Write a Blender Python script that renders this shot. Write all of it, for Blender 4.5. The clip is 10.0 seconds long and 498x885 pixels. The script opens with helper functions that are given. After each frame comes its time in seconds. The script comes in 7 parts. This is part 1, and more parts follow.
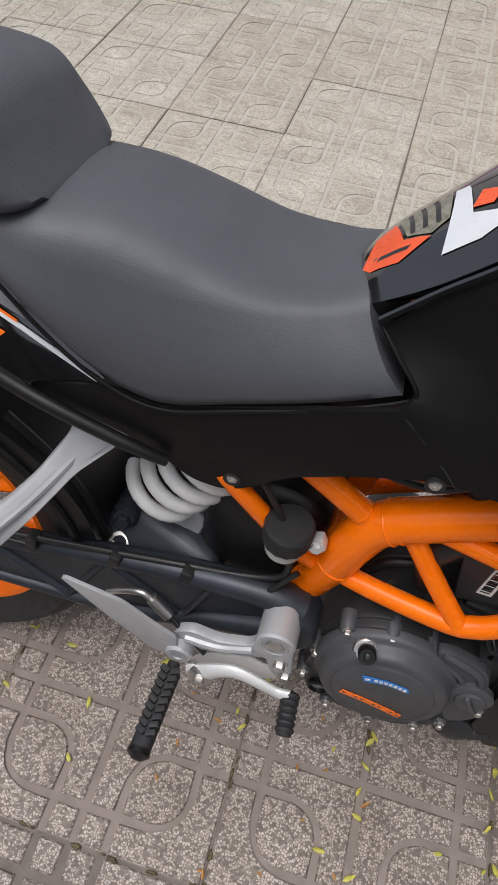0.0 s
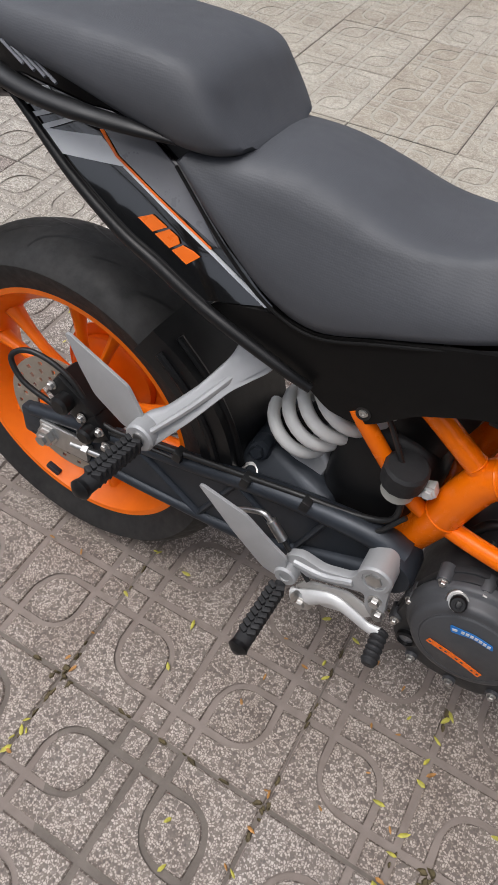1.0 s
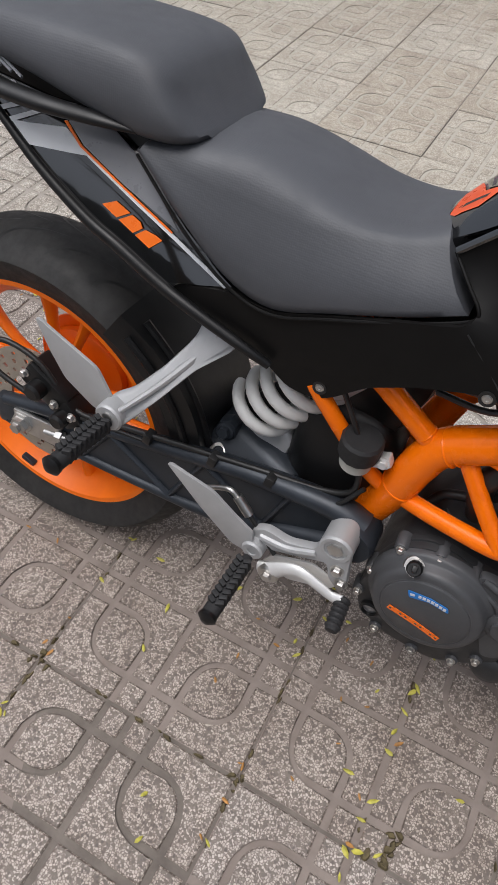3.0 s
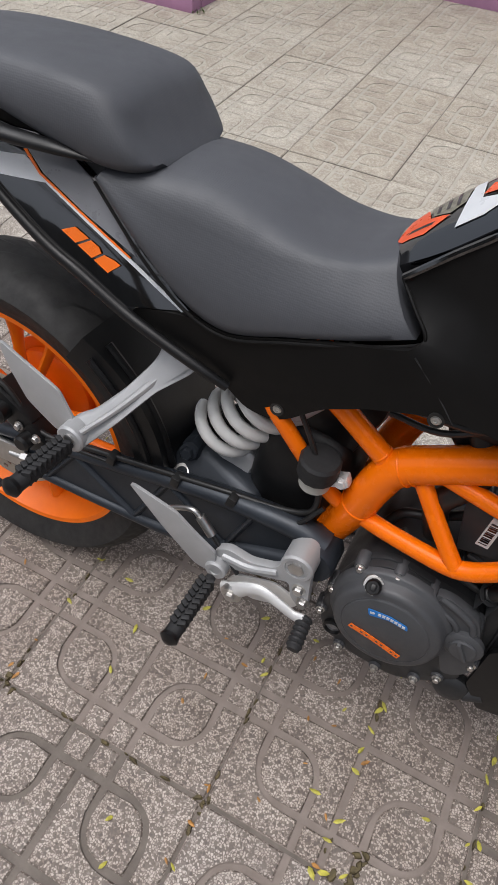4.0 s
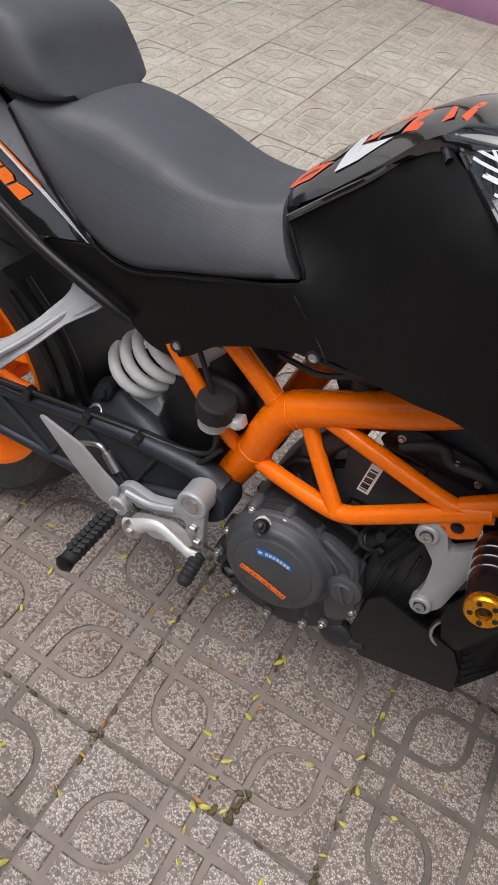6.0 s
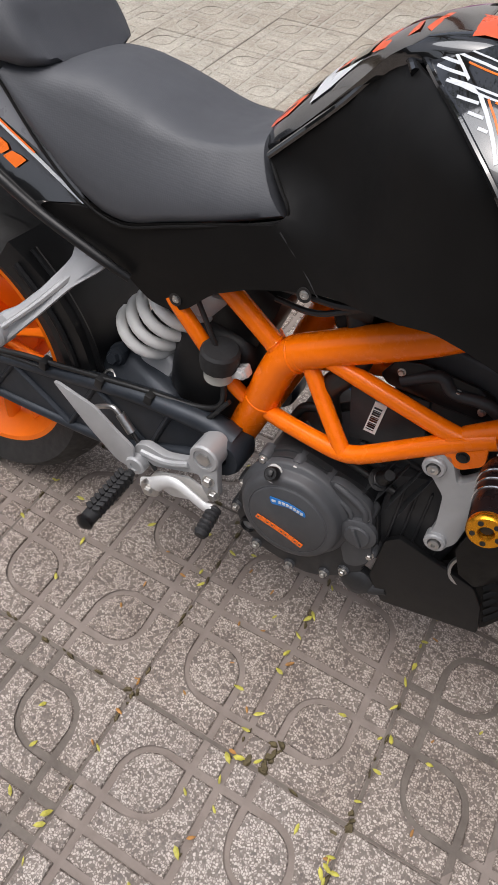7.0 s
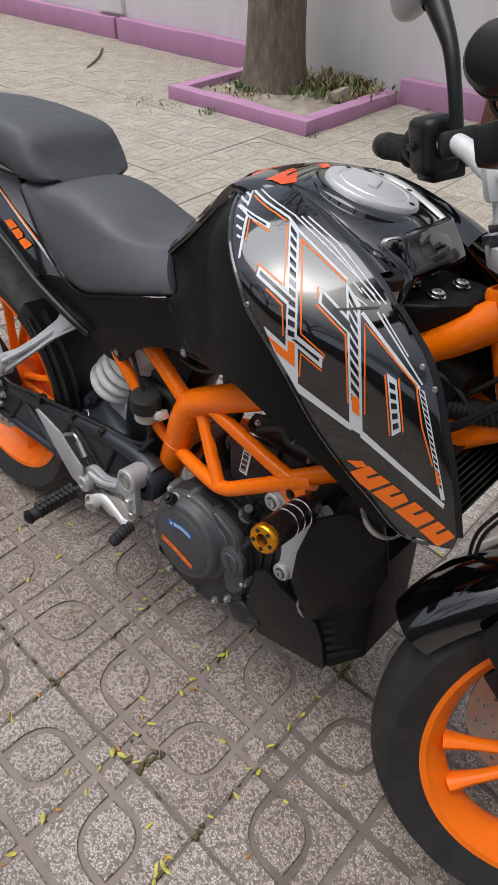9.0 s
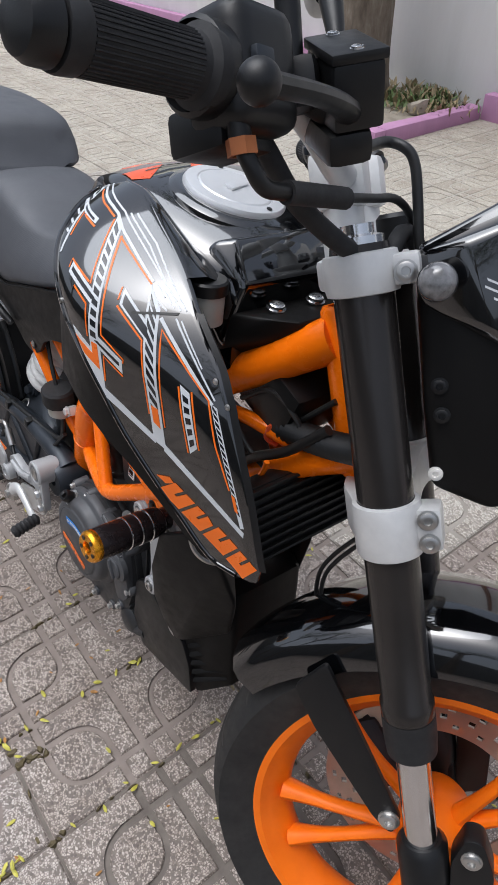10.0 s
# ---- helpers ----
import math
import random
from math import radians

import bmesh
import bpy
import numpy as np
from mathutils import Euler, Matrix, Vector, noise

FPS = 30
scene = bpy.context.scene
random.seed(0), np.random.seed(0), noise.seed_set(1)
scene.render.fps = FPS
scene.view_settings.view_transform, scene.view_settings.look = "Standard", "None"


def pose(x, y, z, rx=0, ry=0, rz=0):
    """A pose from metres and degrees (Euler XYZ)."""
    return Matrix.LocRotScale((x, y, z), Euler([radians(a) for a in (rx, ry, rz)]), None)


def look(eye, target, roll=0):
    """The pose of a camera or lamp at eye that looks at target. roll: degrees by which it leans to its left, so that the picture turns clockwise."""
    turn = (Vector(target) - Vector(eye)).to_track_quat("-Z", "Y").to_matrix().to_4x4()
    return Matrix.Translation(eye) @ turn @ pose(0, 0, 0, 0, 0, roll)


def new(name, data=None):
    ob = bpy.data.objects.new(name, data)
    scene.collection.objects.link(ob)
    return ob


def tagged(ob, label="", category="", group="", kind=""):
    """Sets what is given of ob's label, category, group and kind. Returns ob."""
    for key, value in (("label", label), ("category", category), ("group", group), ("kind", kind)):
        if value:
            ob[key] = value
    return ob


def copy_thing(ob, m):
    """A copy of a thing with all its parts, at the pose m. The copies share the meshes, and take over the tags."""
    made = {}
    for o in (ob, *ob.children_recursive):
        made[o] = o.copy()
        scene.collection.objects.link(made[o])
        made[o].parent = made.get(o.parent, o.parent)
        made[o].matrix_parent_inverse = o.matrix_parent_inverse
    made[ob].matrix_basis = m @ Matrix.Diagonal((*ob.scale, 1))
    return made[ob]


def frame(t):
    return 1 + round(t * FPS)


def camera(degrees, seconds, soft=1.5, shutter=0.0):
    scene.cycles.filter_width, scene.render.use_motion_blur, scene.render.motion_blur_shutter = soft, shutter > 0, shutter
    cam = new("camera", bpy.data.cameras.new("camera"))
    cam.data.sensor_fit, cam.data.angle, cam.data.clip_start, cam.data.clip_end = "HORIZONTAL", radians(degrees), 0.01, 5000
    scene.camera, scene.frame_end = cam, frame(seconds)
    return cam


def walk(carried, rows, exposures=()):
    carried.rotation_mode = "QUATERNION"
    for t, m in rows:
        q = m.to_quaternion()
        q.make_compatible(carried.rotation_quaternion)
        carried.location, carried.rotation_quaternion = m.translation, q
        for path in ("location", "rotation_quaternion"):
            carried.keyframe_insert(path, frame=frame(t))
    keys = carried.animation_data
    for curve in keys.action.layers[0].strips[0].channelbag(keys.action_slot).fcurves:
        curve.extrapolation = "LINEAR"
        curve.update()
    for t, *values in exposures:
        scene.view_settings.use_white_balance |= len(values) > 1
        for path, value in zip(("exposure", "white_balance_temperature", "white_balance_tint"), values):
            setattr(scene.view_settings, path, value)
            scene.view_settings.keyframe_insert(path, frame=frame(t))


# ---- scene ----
# ---------------------------------------------------------------- camera
cam = camera(41.2, 10.0, soft=1.6)
PATH = [
    (0, (0.015, -0.035, 1.14), (-0.23, 1.117, -0.476), 5.6),
    (0.5, (0.039, -0.101, 1.157), (-0.423, 1.06, -0.405), 2.2),
    (1, (0.051, -0.171, 1.16), (-0.541, 0.888, -0.43), 1.6),
    (1.5, (0.067, -0.195, 1.162), (-0.52, 0.849, -0.44), 1.9),
    (2, (0.079, -0.209, 1.159), (-0.485, 0.86, -0.434), 1.9),
    (3.3, (0.107, -0.208, 1.172), (-0.448, 0.914, -0.388), 2.6),
    (3.5, (0.114, -0.208, 1.175), (-0.436, 0.935, -0.371), 1.8),
    (4, (0.125, -0.198, 1.179), (-0.405, 0.965, -0.359), 4.0),
    (4.5, (0.156, -0.196, 1.177), (-0.407, 0.971, -0.347), 6.3),
    (5, (0.234, -0.206, 1.166), (-0.228, 0.99, -0.37), 10.3),
    (5.2, (0.236, -0.214, 1.164), (-0.217, 0.972, -0.382), 11.5),
    (6.3, (0.276, -0.221, 1.168), (-0.224, 0.962, -0.365), 8.5),
    (6.5, (0.292, -0.224, 1.167), (-0.252, 0.92, -0.38), 4.4),
    (7, (0.33, -0.238, 1.143), (-0.254, 0.867, -0.418), 2.1),
    (7.5, (0.36, -0.298, 1.142), (-0.446, 0.79, -0.33), -0.1),
    (8, (0.458, -0.375, 1.192), (-0.502, 0.718, -0.182), -1.1),
    (8.5, (0.56, -0.367, 1.226), (-0.381, 0.803, -0.096), -0.5),
    (9, (0.728, -0.233, 1.222), (-0.285, 0.872, -0.101), 0.4),
    (9.5, (0.846, -0.122, 1.207), (-0.29, 0.84, -0.129), -2.2),
    (10, (0.901, 0.01, 1.198), (-0.294, 0.939, -0.11), 0.3),
]
walk(cam, [(t, look(eye, target, roll)) for t, eye, target, roll in PATH],
     exposures=((0.0, -0.05, 6350, 11), (5.0, -0.08, 6350, 11), (6.5, 0.05, 6450, 12), (7.5, 0.12, 6450, 12), (8.5, -0.02, 6380, 11), (9.2, -0.06, 6330, 10), (9.5, -0.06, 6230, 10), (10.0, 0.10, 6050, 10)))

# ---------------------------------------------------------------- light: bright overcast sky
world = bpy.data.worlds.new("overcast_sky")
scene.world = world
world.use_nodes = True
wn, wl = world.node_tree.nodes, world.node_tree.links
sky = wn.new("ShaderNodeTexSky")
sky.sky_type = "NISHITA"
sky.sun_disc = False
sky.sun_elevation, sky.sun_rotation = radians(75), radians(200)
sky.air_density, sky.dust_density, sky.ozone_density = 1.0, 6.0, 1.0
tame = wn.new("ShaderNodeHueSaturation")
tame.inputs["Saturation"].default_value = 0.48
wl.new(sky.outputs["Color"], tame.inputs["Color"])
wl.new(tame.outputs["Color"], wn["Background"].inputs["Color"])
wn["Background"].inputs["Strength"].default_value = 0.150

sun = new("sun", bpy.data.lights.new("sun", "SUN"))
sun.data.energy, sun.data.angle, sun.data.color = 1.55, radians(52), (0.98, 0.99, 1.0)
sun.matrix_world = look((-2.2, -0.5, 6.0), (0, 0.0, 0))


# ---------------------------------------------------------------- materials
def base_material(name, color, rough=0.5, metal=0.0, coat=0.0, spec=0.5):
    m = bpy.data.materials.new(name)
    m.use_nodes = True
    b = m.node_tree.nodes["Principled BSDF"]
    b.inputs["Base Color"].default_value = (*color, 1)
    b.inputs["Roughness"].default_value = rough
    b.inputs["Metallic"].default_value = metal
    b.inputs["Coat Weight"].default_value = coat
    b.inputs["Coat Roughness"].default_value = 0.05
    b.inputs["Specular IOR Level"].default_value = spec
    return m, m.node_tree.nodes, m.node_tree.links, b


def coords(n, l, scale=1.0, offset=None):
    t = n.new("ShaderNodeTexCoord")
    mp = n.new("ShaderNodeMapping")
    mp.inputs["Scale"].default_value = (scale, scale, scale) if not isinstance(scale, tuple) else scale
    l.new(t.outputs["Object"], mp.inputs["Vector"])
    return mp.outputs["Vector"]


def noise_tex(n, l, vec, scale, detail=4.0, rough=0.6):
    t = n.new("ShaderNodeTexNoise")
    t.inputs["Scale"].default_value = scale
    t.inputs["Detail"].default_value = detail
    t.inputs["Roughness"].default_value = rough
    l.new(vec, t.inputs["Vector"])
    return t.outputs["Fac"]


def ramp(n, l, fac, stops):
    r = n.new("ShaderNodeValToRGB")
    els = r.color_ramp.elements
    while len(els) < len(stops):
        els.new(0.5)
    for e, (p, c) in zip(els, stops):
        e.position, e.color = p, (*c, 1)
    l.new(fac, r.inputs["Fac"])
    return r.outputs["Color"]


def mapped(n, l, fac, lo, hi, a, b):
    r = n.new("ShaderNodeMapRange")
    for k, v in zip(("From Min", "From Max", "To Min", "To Max"), (lo, hi, a, b)):
        r.inputs[k].default_value = v
    l.new(fac, r.inputs["Value"])
    return r.outputs["Result"]


def bump(n, l, height, strength, distance, b, chain=None):
    u = n.new("ShaderNodeBump")
    u.inputs["Strength"].default_value = strength
    u.inputs["Distance"].default_value = distance
    l.new(height, u.inputs["Height"])
    if chain is not None:
        l.new(chain, u.inputs["Normal"])
    l.new(u.outputs["Normal"], b.inputs["Normal"])
    return u.outputs["Normal"]


def worn(name, color, rough, metal=0.0, coat=0.0, spread=0.25, grain=900.0, grain_depth=0.0002, dust=0.0, blotch=18.0, spec=0.5):
    """A surface with broad blotches of tone, fine grain and uneven gloss."""
    m, n, l, b = base_material(name, color, rough, metal, coat, spec)
    v = coords(n, l)
    broad = noise_tex(n, l, v, blotch, 5)
    lo = tuple(c * (1 - spread) for c in color)
    hi = tuple(min(1.0, c * (1 + spread) + dust) for c in color)
    l.new(ramp(n, l, broad, [(0.3, lo), (0.7, hi)]), b.inputs["Base Color"])
    fine = noise_tex(n, l, v, grain, 2)
    l.new(mapped(n, l, noise_tex(n, l, v, blotch * 3, 4), 0.3, 0.7, rough * 0.82, min(1, rough * 1.18)), b.inputs["Roughness"])
    if grain_depth:
        bump(n, l, fine, 0.5, grain_depth, b)
    return m


MATTE = worn("matte_black_plastic", (0.0075, 0.0072, 0.0070), 0.44, spread=0.12, grain=1400, grain_depth=0.00012, spec=0.15)
PLASTIC = worn("black_plastic", (0.0065, 0.0066, 0.007), 0.40, spread=0.2, grain=1100, grain_depth=0.00012, spec=0.4)
GLOSS = worn("gloss_black_paint", (0.002, 0.0022, 0.0028), 0.12, coat=1.0, spec=0.25, spread=0.15, grain=300, grain_depth=0.00001)
TANK = worn("gloss_black_tank_paint", (0.002, 0.0022, 0.0028), 0.12, coat=1.0, spec=0.25, spread=0.15, grain=200, grain_depth=0.00001)
for paint in (GLOSS, TANK):
    paint.node_tree.nodes["Principled BSDF"].inputs["Coat Roughness"].default_value = 0.05
    paint.node_tree.nodes["Principled BSDF"].inputs["Coat IOR"].default_value = 1.9
GREYPAINT = worn("grey_fairing_paint", (0.16, 0.165, 0.18), 0.3, coat=0.4, spread=0.1, grain_depth=0)
ORANGE = worn("orange_powder_coat", (1.0, 0.180, 0.0005), 0.26, coat=0.12, spec=0.28, spread=0.06, grain=500, grain_depth=0.00006)
RIMORANGE = worn("orange_wheel_paint", (0.98, 0.178, 0.001), 0.40, coat=0.0, spec=0.35, spread=0.1, grain=500, grain_depth=0.00005)
DECAL_W = worn("white_decal", (0.62, 0.64, 0.66), 0.3, spread=0.05, grain_depth=0)
DECAL_O = worn("orange_decal", (0.90, 0.17, 0.01), 0.3, spread=0.05, grain_depth=0)
DECAL_R = worn("red_orange_decal", (0.75, 0.10, 0.03), 0.3, spread=0.12, grain_depth=0)
DECAL_B = worn("blue_decal", (0.01, 0.18, 0.55), 0.35, spread=0.05, grain_depth=0)
DECAL_K = worn("black_decal", (0.008, 0.009, 0.012), 0.22, coat=0.5, spread=0.1, grain_depth=0)
DECAL_G = worn("grey_mesh_decal", (0.20, 0.19, 0.15), 0.4, spread=0.5, blotch=220, grain_depth=0)
ALU = worn("cast_aluminium", (0.68, 0.68, 0.67), 0.42, metal=0.25, spread=0.12, grain=700, grain_depth=0.00015)
SILVER = worn("silver_painted_alloy", (0.42, 0.425, 0.43), 0.48, metal=0.35, spread=0.08, grain=900, grain_depth=0.0001)
STEEL = worn("zinc_steel", (0.55, 0.54, 0.52), 0.35, metal=0.95, spread=0.2, grain_depth=0)
CHROME = worn("polished_steel", (0.75, 0.75, 0.75), 0.14, metal=1.0, spread=0.05, grain_depth=0)
CAPMETAL = worn("brushed_cap_metal", (0.68, 0.69, 0.70), 0.34, metal=0.45, spread=0.05, grain_depth=0.00003)
ENGINE = worn("dark_engine_casting", (0.030, 0.031, 0.033), 0.46, metal=0.25, spread=0.22, grain=800, grain_depth=0.0002, dust=0.008)
COVER = worn("grey_engine_cover", (0.072, 0.074, 0.079), 0.5, metal=0.2, spread=0.1, grain=1000, grain_depth=0.00015)
SWING = worn("dark_swingarm_alloy", (0.030, 0.036, 0.045), 0.42, metal=0.35, spread=0.2, grain=700, grain_depth=0.0001)
FORK = worn("dark_anodised_fork", (0.040, 0.036, 0.034), 0.22, metal=0.5, spread=0.08, grain_depth=0)
GOLD = worn("gold_anodised", (0.85, 0.36, 0.02), 0.26, metal=0.9, spread=0.1, grain_depth=0)
BROWNBLACK = worn("black_anodised", (0.020, 0.014, 0.015), 0.28, metal=0.5, spread=0.1, grain_depth=0)
RUBBER = worn("black_rubber", (0.014, 0.014, 0.015), 0.7, spread=0.25, grain=700, grain_depth=0.0002)
HOSE = worn("black_hose", (0.012, 0.012, 0.012), 0.45, spread=0.2, grain_depth=0)
WHITESPRING = worn("white_spring_paint", (0.66, 0.66, 0.64), 0.35, spread=0.08, dust=0.02, grain_depth=0)
COPPER = worn("copper_fitting", (0.42, 0.15, 0.06), 0.45, metal=0.7, spread=0.3, grain_depth=0)
REDLENS = worn("red_lens", (0.55, 0.02, 0.015), 0.15, coat=0.5, spread=0.1, grain_depth=0)
DISC = worn("brake_disc_steel", (0.46, 0.42, 0.36), 0.4, metal=0.7, spread=0.12, grain_depth=0)
LABEL = worn("paper_label", (0.72, 0.70, 0.66), 0.6, spread=0.08, grain_depth=0)
CLEARPLASTIC = worn("milky_plastic", (0.42, 0.42, 0.38), 0.35, spread=0.15, grain_depth=0)
PIPE = worn("scorched_exhaust_steel", (0.10, 0.085, 0.075), 0.45, metal=0.8, spread=0.3, grain_depth=0)
SMOKED = worn("smoked_lens", (0.15, 0.15, 0.155), 0.15, coat=0.8, spread=0.6, blotch=90, grain_depth=0)
BRASSPOST = worn("rusty_steel", (0.17, 0.075, 0.045), 0.75, spread=0.35, grain=200, grain_depth=0.001)


def seat_material():
    m, n, l, b = base_material("black_seat_vinyl", (0.03, 0.03, 0.032), 0.5)
    v = coords(n, l)
    broad = noise_tex(n, l, v, 9, 4)
    l.new(ramp(n, l, broad, [(0.3, (0.046, 0.049, 0.057)), (0.75, (0.060, 0.064, 0.074))]), b.inputs["Base Color"])
    l.new(mapped(n, l, noise_tex(n, l, v, 30, 4), 0.3, 0.7, 0.58, 0.70), b.inputs["Roughness"])
    b.inputs["Specular IOR Level"].default_value = 0.85
    wave = n.new("ShaderNodeTexVoronoi")
    wave.inputs["Scale"].default_value = 420
    wave.inputs["Randomness"].default_value = 0.35
    l.new(v, wave.inputs["Vector"])
    bump(n, l, wave.outputs["Distance"], 0.3, 0.0005, b)
    return m


def tyre_material():
    """Worn tyre rubber, dusty in patches."""
    m, n, l, b = base_material("tyre_rubber", (0.018, 0.018, 0.018), 0.72)
    t = n.new("ShaderNodeTexCoord")
    v = t.outputs["Object"]
    l.new(ramp(n, l, noise_tex(n, l, v, 25, 5), [(0.3, (0.011, 0.011, 0.011)), (0.75, (0.026, 0.0245, 0.023))]), b.inputs["Base Color"])
    l.new(mapped(n, l, noise_tex(n, l, v, 60, 4), 0.3, 0.7, 0.55, 0.8), b.inputs["Roughness"])
    bump(n, l, noise_tex(n, l, v, 500, 3), 0.4, 0.0004, b)
    return m


def terrazzo(name, tone, show=1.0, g=1.0, h=1.0):
    m, n, l, b = base_material(name, (0.4, 0.38, 0.35), 0.62)
    v = coords(n, l)
    info = n.new("ShaderNodeObjectInfo")
    add = n.new("ShaderNodeVectorMath")
    add.operation = "ADD"
    sc = n.new("ShaderNodeVectorMath")
    sc.operation = "SCALE"
    sc.inputs[0].default_value = (7.3, 3.1, 0.0)
    l.new(info.outputs["Random"], sc.inputs["Scale"])
    l.new(v, add.inputs[0])
    l.new(sc.outputs[0], add.inputs[1])
    vv = add.outputs[0]
    warp = n.new("ShaderNodeTexNoise")
    warp.inputs["Scale"].default_value = 260
    l.new(vv, warp.inputs["Vector"])
    mixv = n.new("ShaderNodeMix")
    mixv.data_type = "VECTOR"
    mixv.inputs["Factor"].default_value = 0.004
    l.new(vv, mixv.inputs[4])
    l.new(warp.outputs["Color"], mixv.inputs[5])
    vor = n.new("ShaderNodeTexVoronoi")
    vor.inputs["Scale"].default_value = 250
    vor.inputs["Randomness"].default_value = 1.0
    l.new(mixv.outputs[1], vor.inputs["Vector"])
    edge = n.new("ShaderNodeTexVoronoi")
    edge.feature = "DISTANCE_TO_EDGE"
    edge.inputs["Scale"].default_value = 250
    l.new(mixv.outputs[1], edge.inputs["Vector"])
    sep = n.new("ShaderNodeSeparateColor")
    l.new(vor.outputs["Color"], sep.inputs["Color"])
    k = tone
    chip = ramp(n, l, sep.outputs[0], [(0.0, (0.20 * k, 0.18 * k * g, 0.165 * k * h)), (0.28, (0.34 * k, 0.31 * k * g, 0.285 * k * h)), (0.42, (0.66 * k, 0.62 * k * g, 0.575 * k * h)), (0.85, (0.86 * k, 0.82 * k * g, 0.77 * k * h))])
    binder = ramp(n, l, noise_tex(n, l, vv, 40, 4), [(0.3, (0.235 * k, 0.205 * k * g, 0.186 * k * h)), (0.7, (0.315 * k, 0.28 * k * g, 0.256 * k * h))])
    mask = mapped(n, l, edge.outputs["Distance"], 0.07, 0.16, 0.0, show)
    mix = n.new("ShaderNodeMix")
    mix.data_type = "RGBA"
    l.new(mask, mix.inputs["Factor"])
    l.new(binder, mix.inputs[6])
    l.new(chip, mix.inputs[7])
    dirt = n.new("ShaderNodeMix")
    dirt.data_type = "RGBA"
    dirt.blend_type = "MULTIPLY"
    dirt.inputs["Factor"].default_value = 1.0
    stain = ramp(n, l, noise_tex(n, l, vv, 7, 6, 0.65), [(0.25, (0.66, 0.61, 0.57)), (0.62, (1.0, 0.985, 0.965))])
    l.new(mix.outputs[2], dirt.inputs[6])
    l.new(stain, dirt.inputs[7])
    tint = n.new("ShaderNodeMix")
    tint.data_type = "RGBA"
    tint.blend_type = "MULTIPLY"
    tint.inputs["Factor"].default_value = 1.0
    l.new(ramp(n, l, info.outputs["Random"], [(0.0, (0.9, 0.87, 0.84)), (1.0, (1.0, 1.0, 1.0))]), tint.inputs[7])
    l.new(dirt.outputs[2], tint.inputs[6])
    l.new(tint.outputs[2], b.inputs["Base Color"])
    l.new(mapped(n, l, noise_tex(n, l, vv, 50, 4), 0.3, 0.7, 0.5, 0.78), b.inputs["Roughness"])
    bump(n, l, edge.outputs["Distance"], 0.25, 0.0012, b)
    return m


def dusty(name, lo, hi, scale, rough=0.85, fine=90.0, depth=0.002):
    m, n, l, b = base_material(name, lo, rough)
    v = coords(n, l)
    l.new(ramp(n, l, noise_tex(n, l, v, scale, 7, 0.65), [(0.3, lo), (0.7, hi)]), b.inputs["Base Color"])
    bump(n, l, noise_tex(n, l, v, fine, 5), 0.6, depth, b)
    return m


def plaster(name, base, stain, scale):
    """Painted render: large faint stains, streaks down the wall, fine grain."""
    m, n, l, b = base_material(name, base, 0.8)
    v = coords(n, l)
    streak = coords(n, l, (2.2, 2.2, 0.35))
    c1 = ramp(n, l, noise_tex(n, l, streak, scale, 6, 0.7), [(0.28, stain), (0.6, base)])
    l.new(c1, b.inputs["Base Color"])
    bump(n, l, noise_tex(n, l, v, 60, 5), 0.4, 0.003, b)
    return m


def bark_material():
    m, n, l, b = base_material("tree_bark", (0.1, 0.085, 0.07), 0.9)
    v = coords(n, l, (1, 1, 0.3))
    f = noise_tex(n, l, v, 22, 8, 0.7)
    l.new(ramp(n, l, f, [(0.3, (0.085, 0.066, 0.048)), (0.55, (0.17, 0.140, 0.106)), (0.75, (0.28, 0.245, 0.20))]), b.inputs["Base Color"])
    bump(n, l, f, 0.6, 0.015, b)
    return m


SEAT = seat_material()
TYRE = tyre_material()
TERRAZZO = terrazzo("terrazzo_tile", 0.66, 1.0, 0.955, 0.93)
PALETILE = terrazzo("pale_terrazzo_tile", 1.36, 0.35, 1.05, 0.99)
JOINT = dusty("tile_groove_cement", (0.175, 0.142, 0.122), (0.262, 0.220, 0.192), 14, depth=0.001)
UNSEENWALL = plaster("unseen_weathered_wall", (0.20, 0.20, 0.19), (0.12, 0.12, 0.11), 1.5)
MIDTILE = terrazzo("mid_terrazzo_tile", 1.02, 0.7, 1.03, 1.0)
MIDJOINT = dusty("mid_groove_cement", (0.25, 0.225, 0.195), (0.35, 0.32, 0.28), 14, depth=0.001)
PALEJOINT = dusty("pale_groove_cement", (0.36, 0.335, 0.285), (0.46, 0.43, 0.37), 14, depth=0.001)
GROUND = dusty("dark_joint_cement", (0.10, 0.083, 0.07), (0.19, 0.163, 0.14), 14, depth=0.001)
MOSS = dusty("mossy_dirt", (0.055, 0.042, 0.022), (0.14, 0.11, 0.05), 60, depth=0.003)
PINK = plaster("pink_painted_kerb", (0.47, 0.245, 0.40), (0.41, 0.215, 0.35), 3)
WALLWHITE = plaster("white_wall_render", (0.80, 0.80, 0.79), (0.73, 0.725, 0.71), 1.2)
SOIL = dusty("planter_soil_cement", (0.25, 0.215, 0.165), (0.42, 0.37, 0.30), 9, depth=0.006)
BARK = bark_material()
LEAFGREEN = worn("green_leaf", (0.10, 0.15, 0.045), 0.55, spread=0.5, blotch=60, grain_depth=0)
LEAFDRY = worn("dry_leaf", (0.27, 0.21, 0.115), 0.7, spread=0.4, blotch=60, grain_depth=0)
LEAFYELLOW = worn("yellow_green_leaflet", (0.44, 0.40, 0.06), 0.55, spread=0.35, blotch=90, grain_depth=0)
LEAFORANGE = worn("orange_leaflet", (0.36, 0.17, 0.04), 0.6, spread=0.35, blotch=90, grain_depth=0)


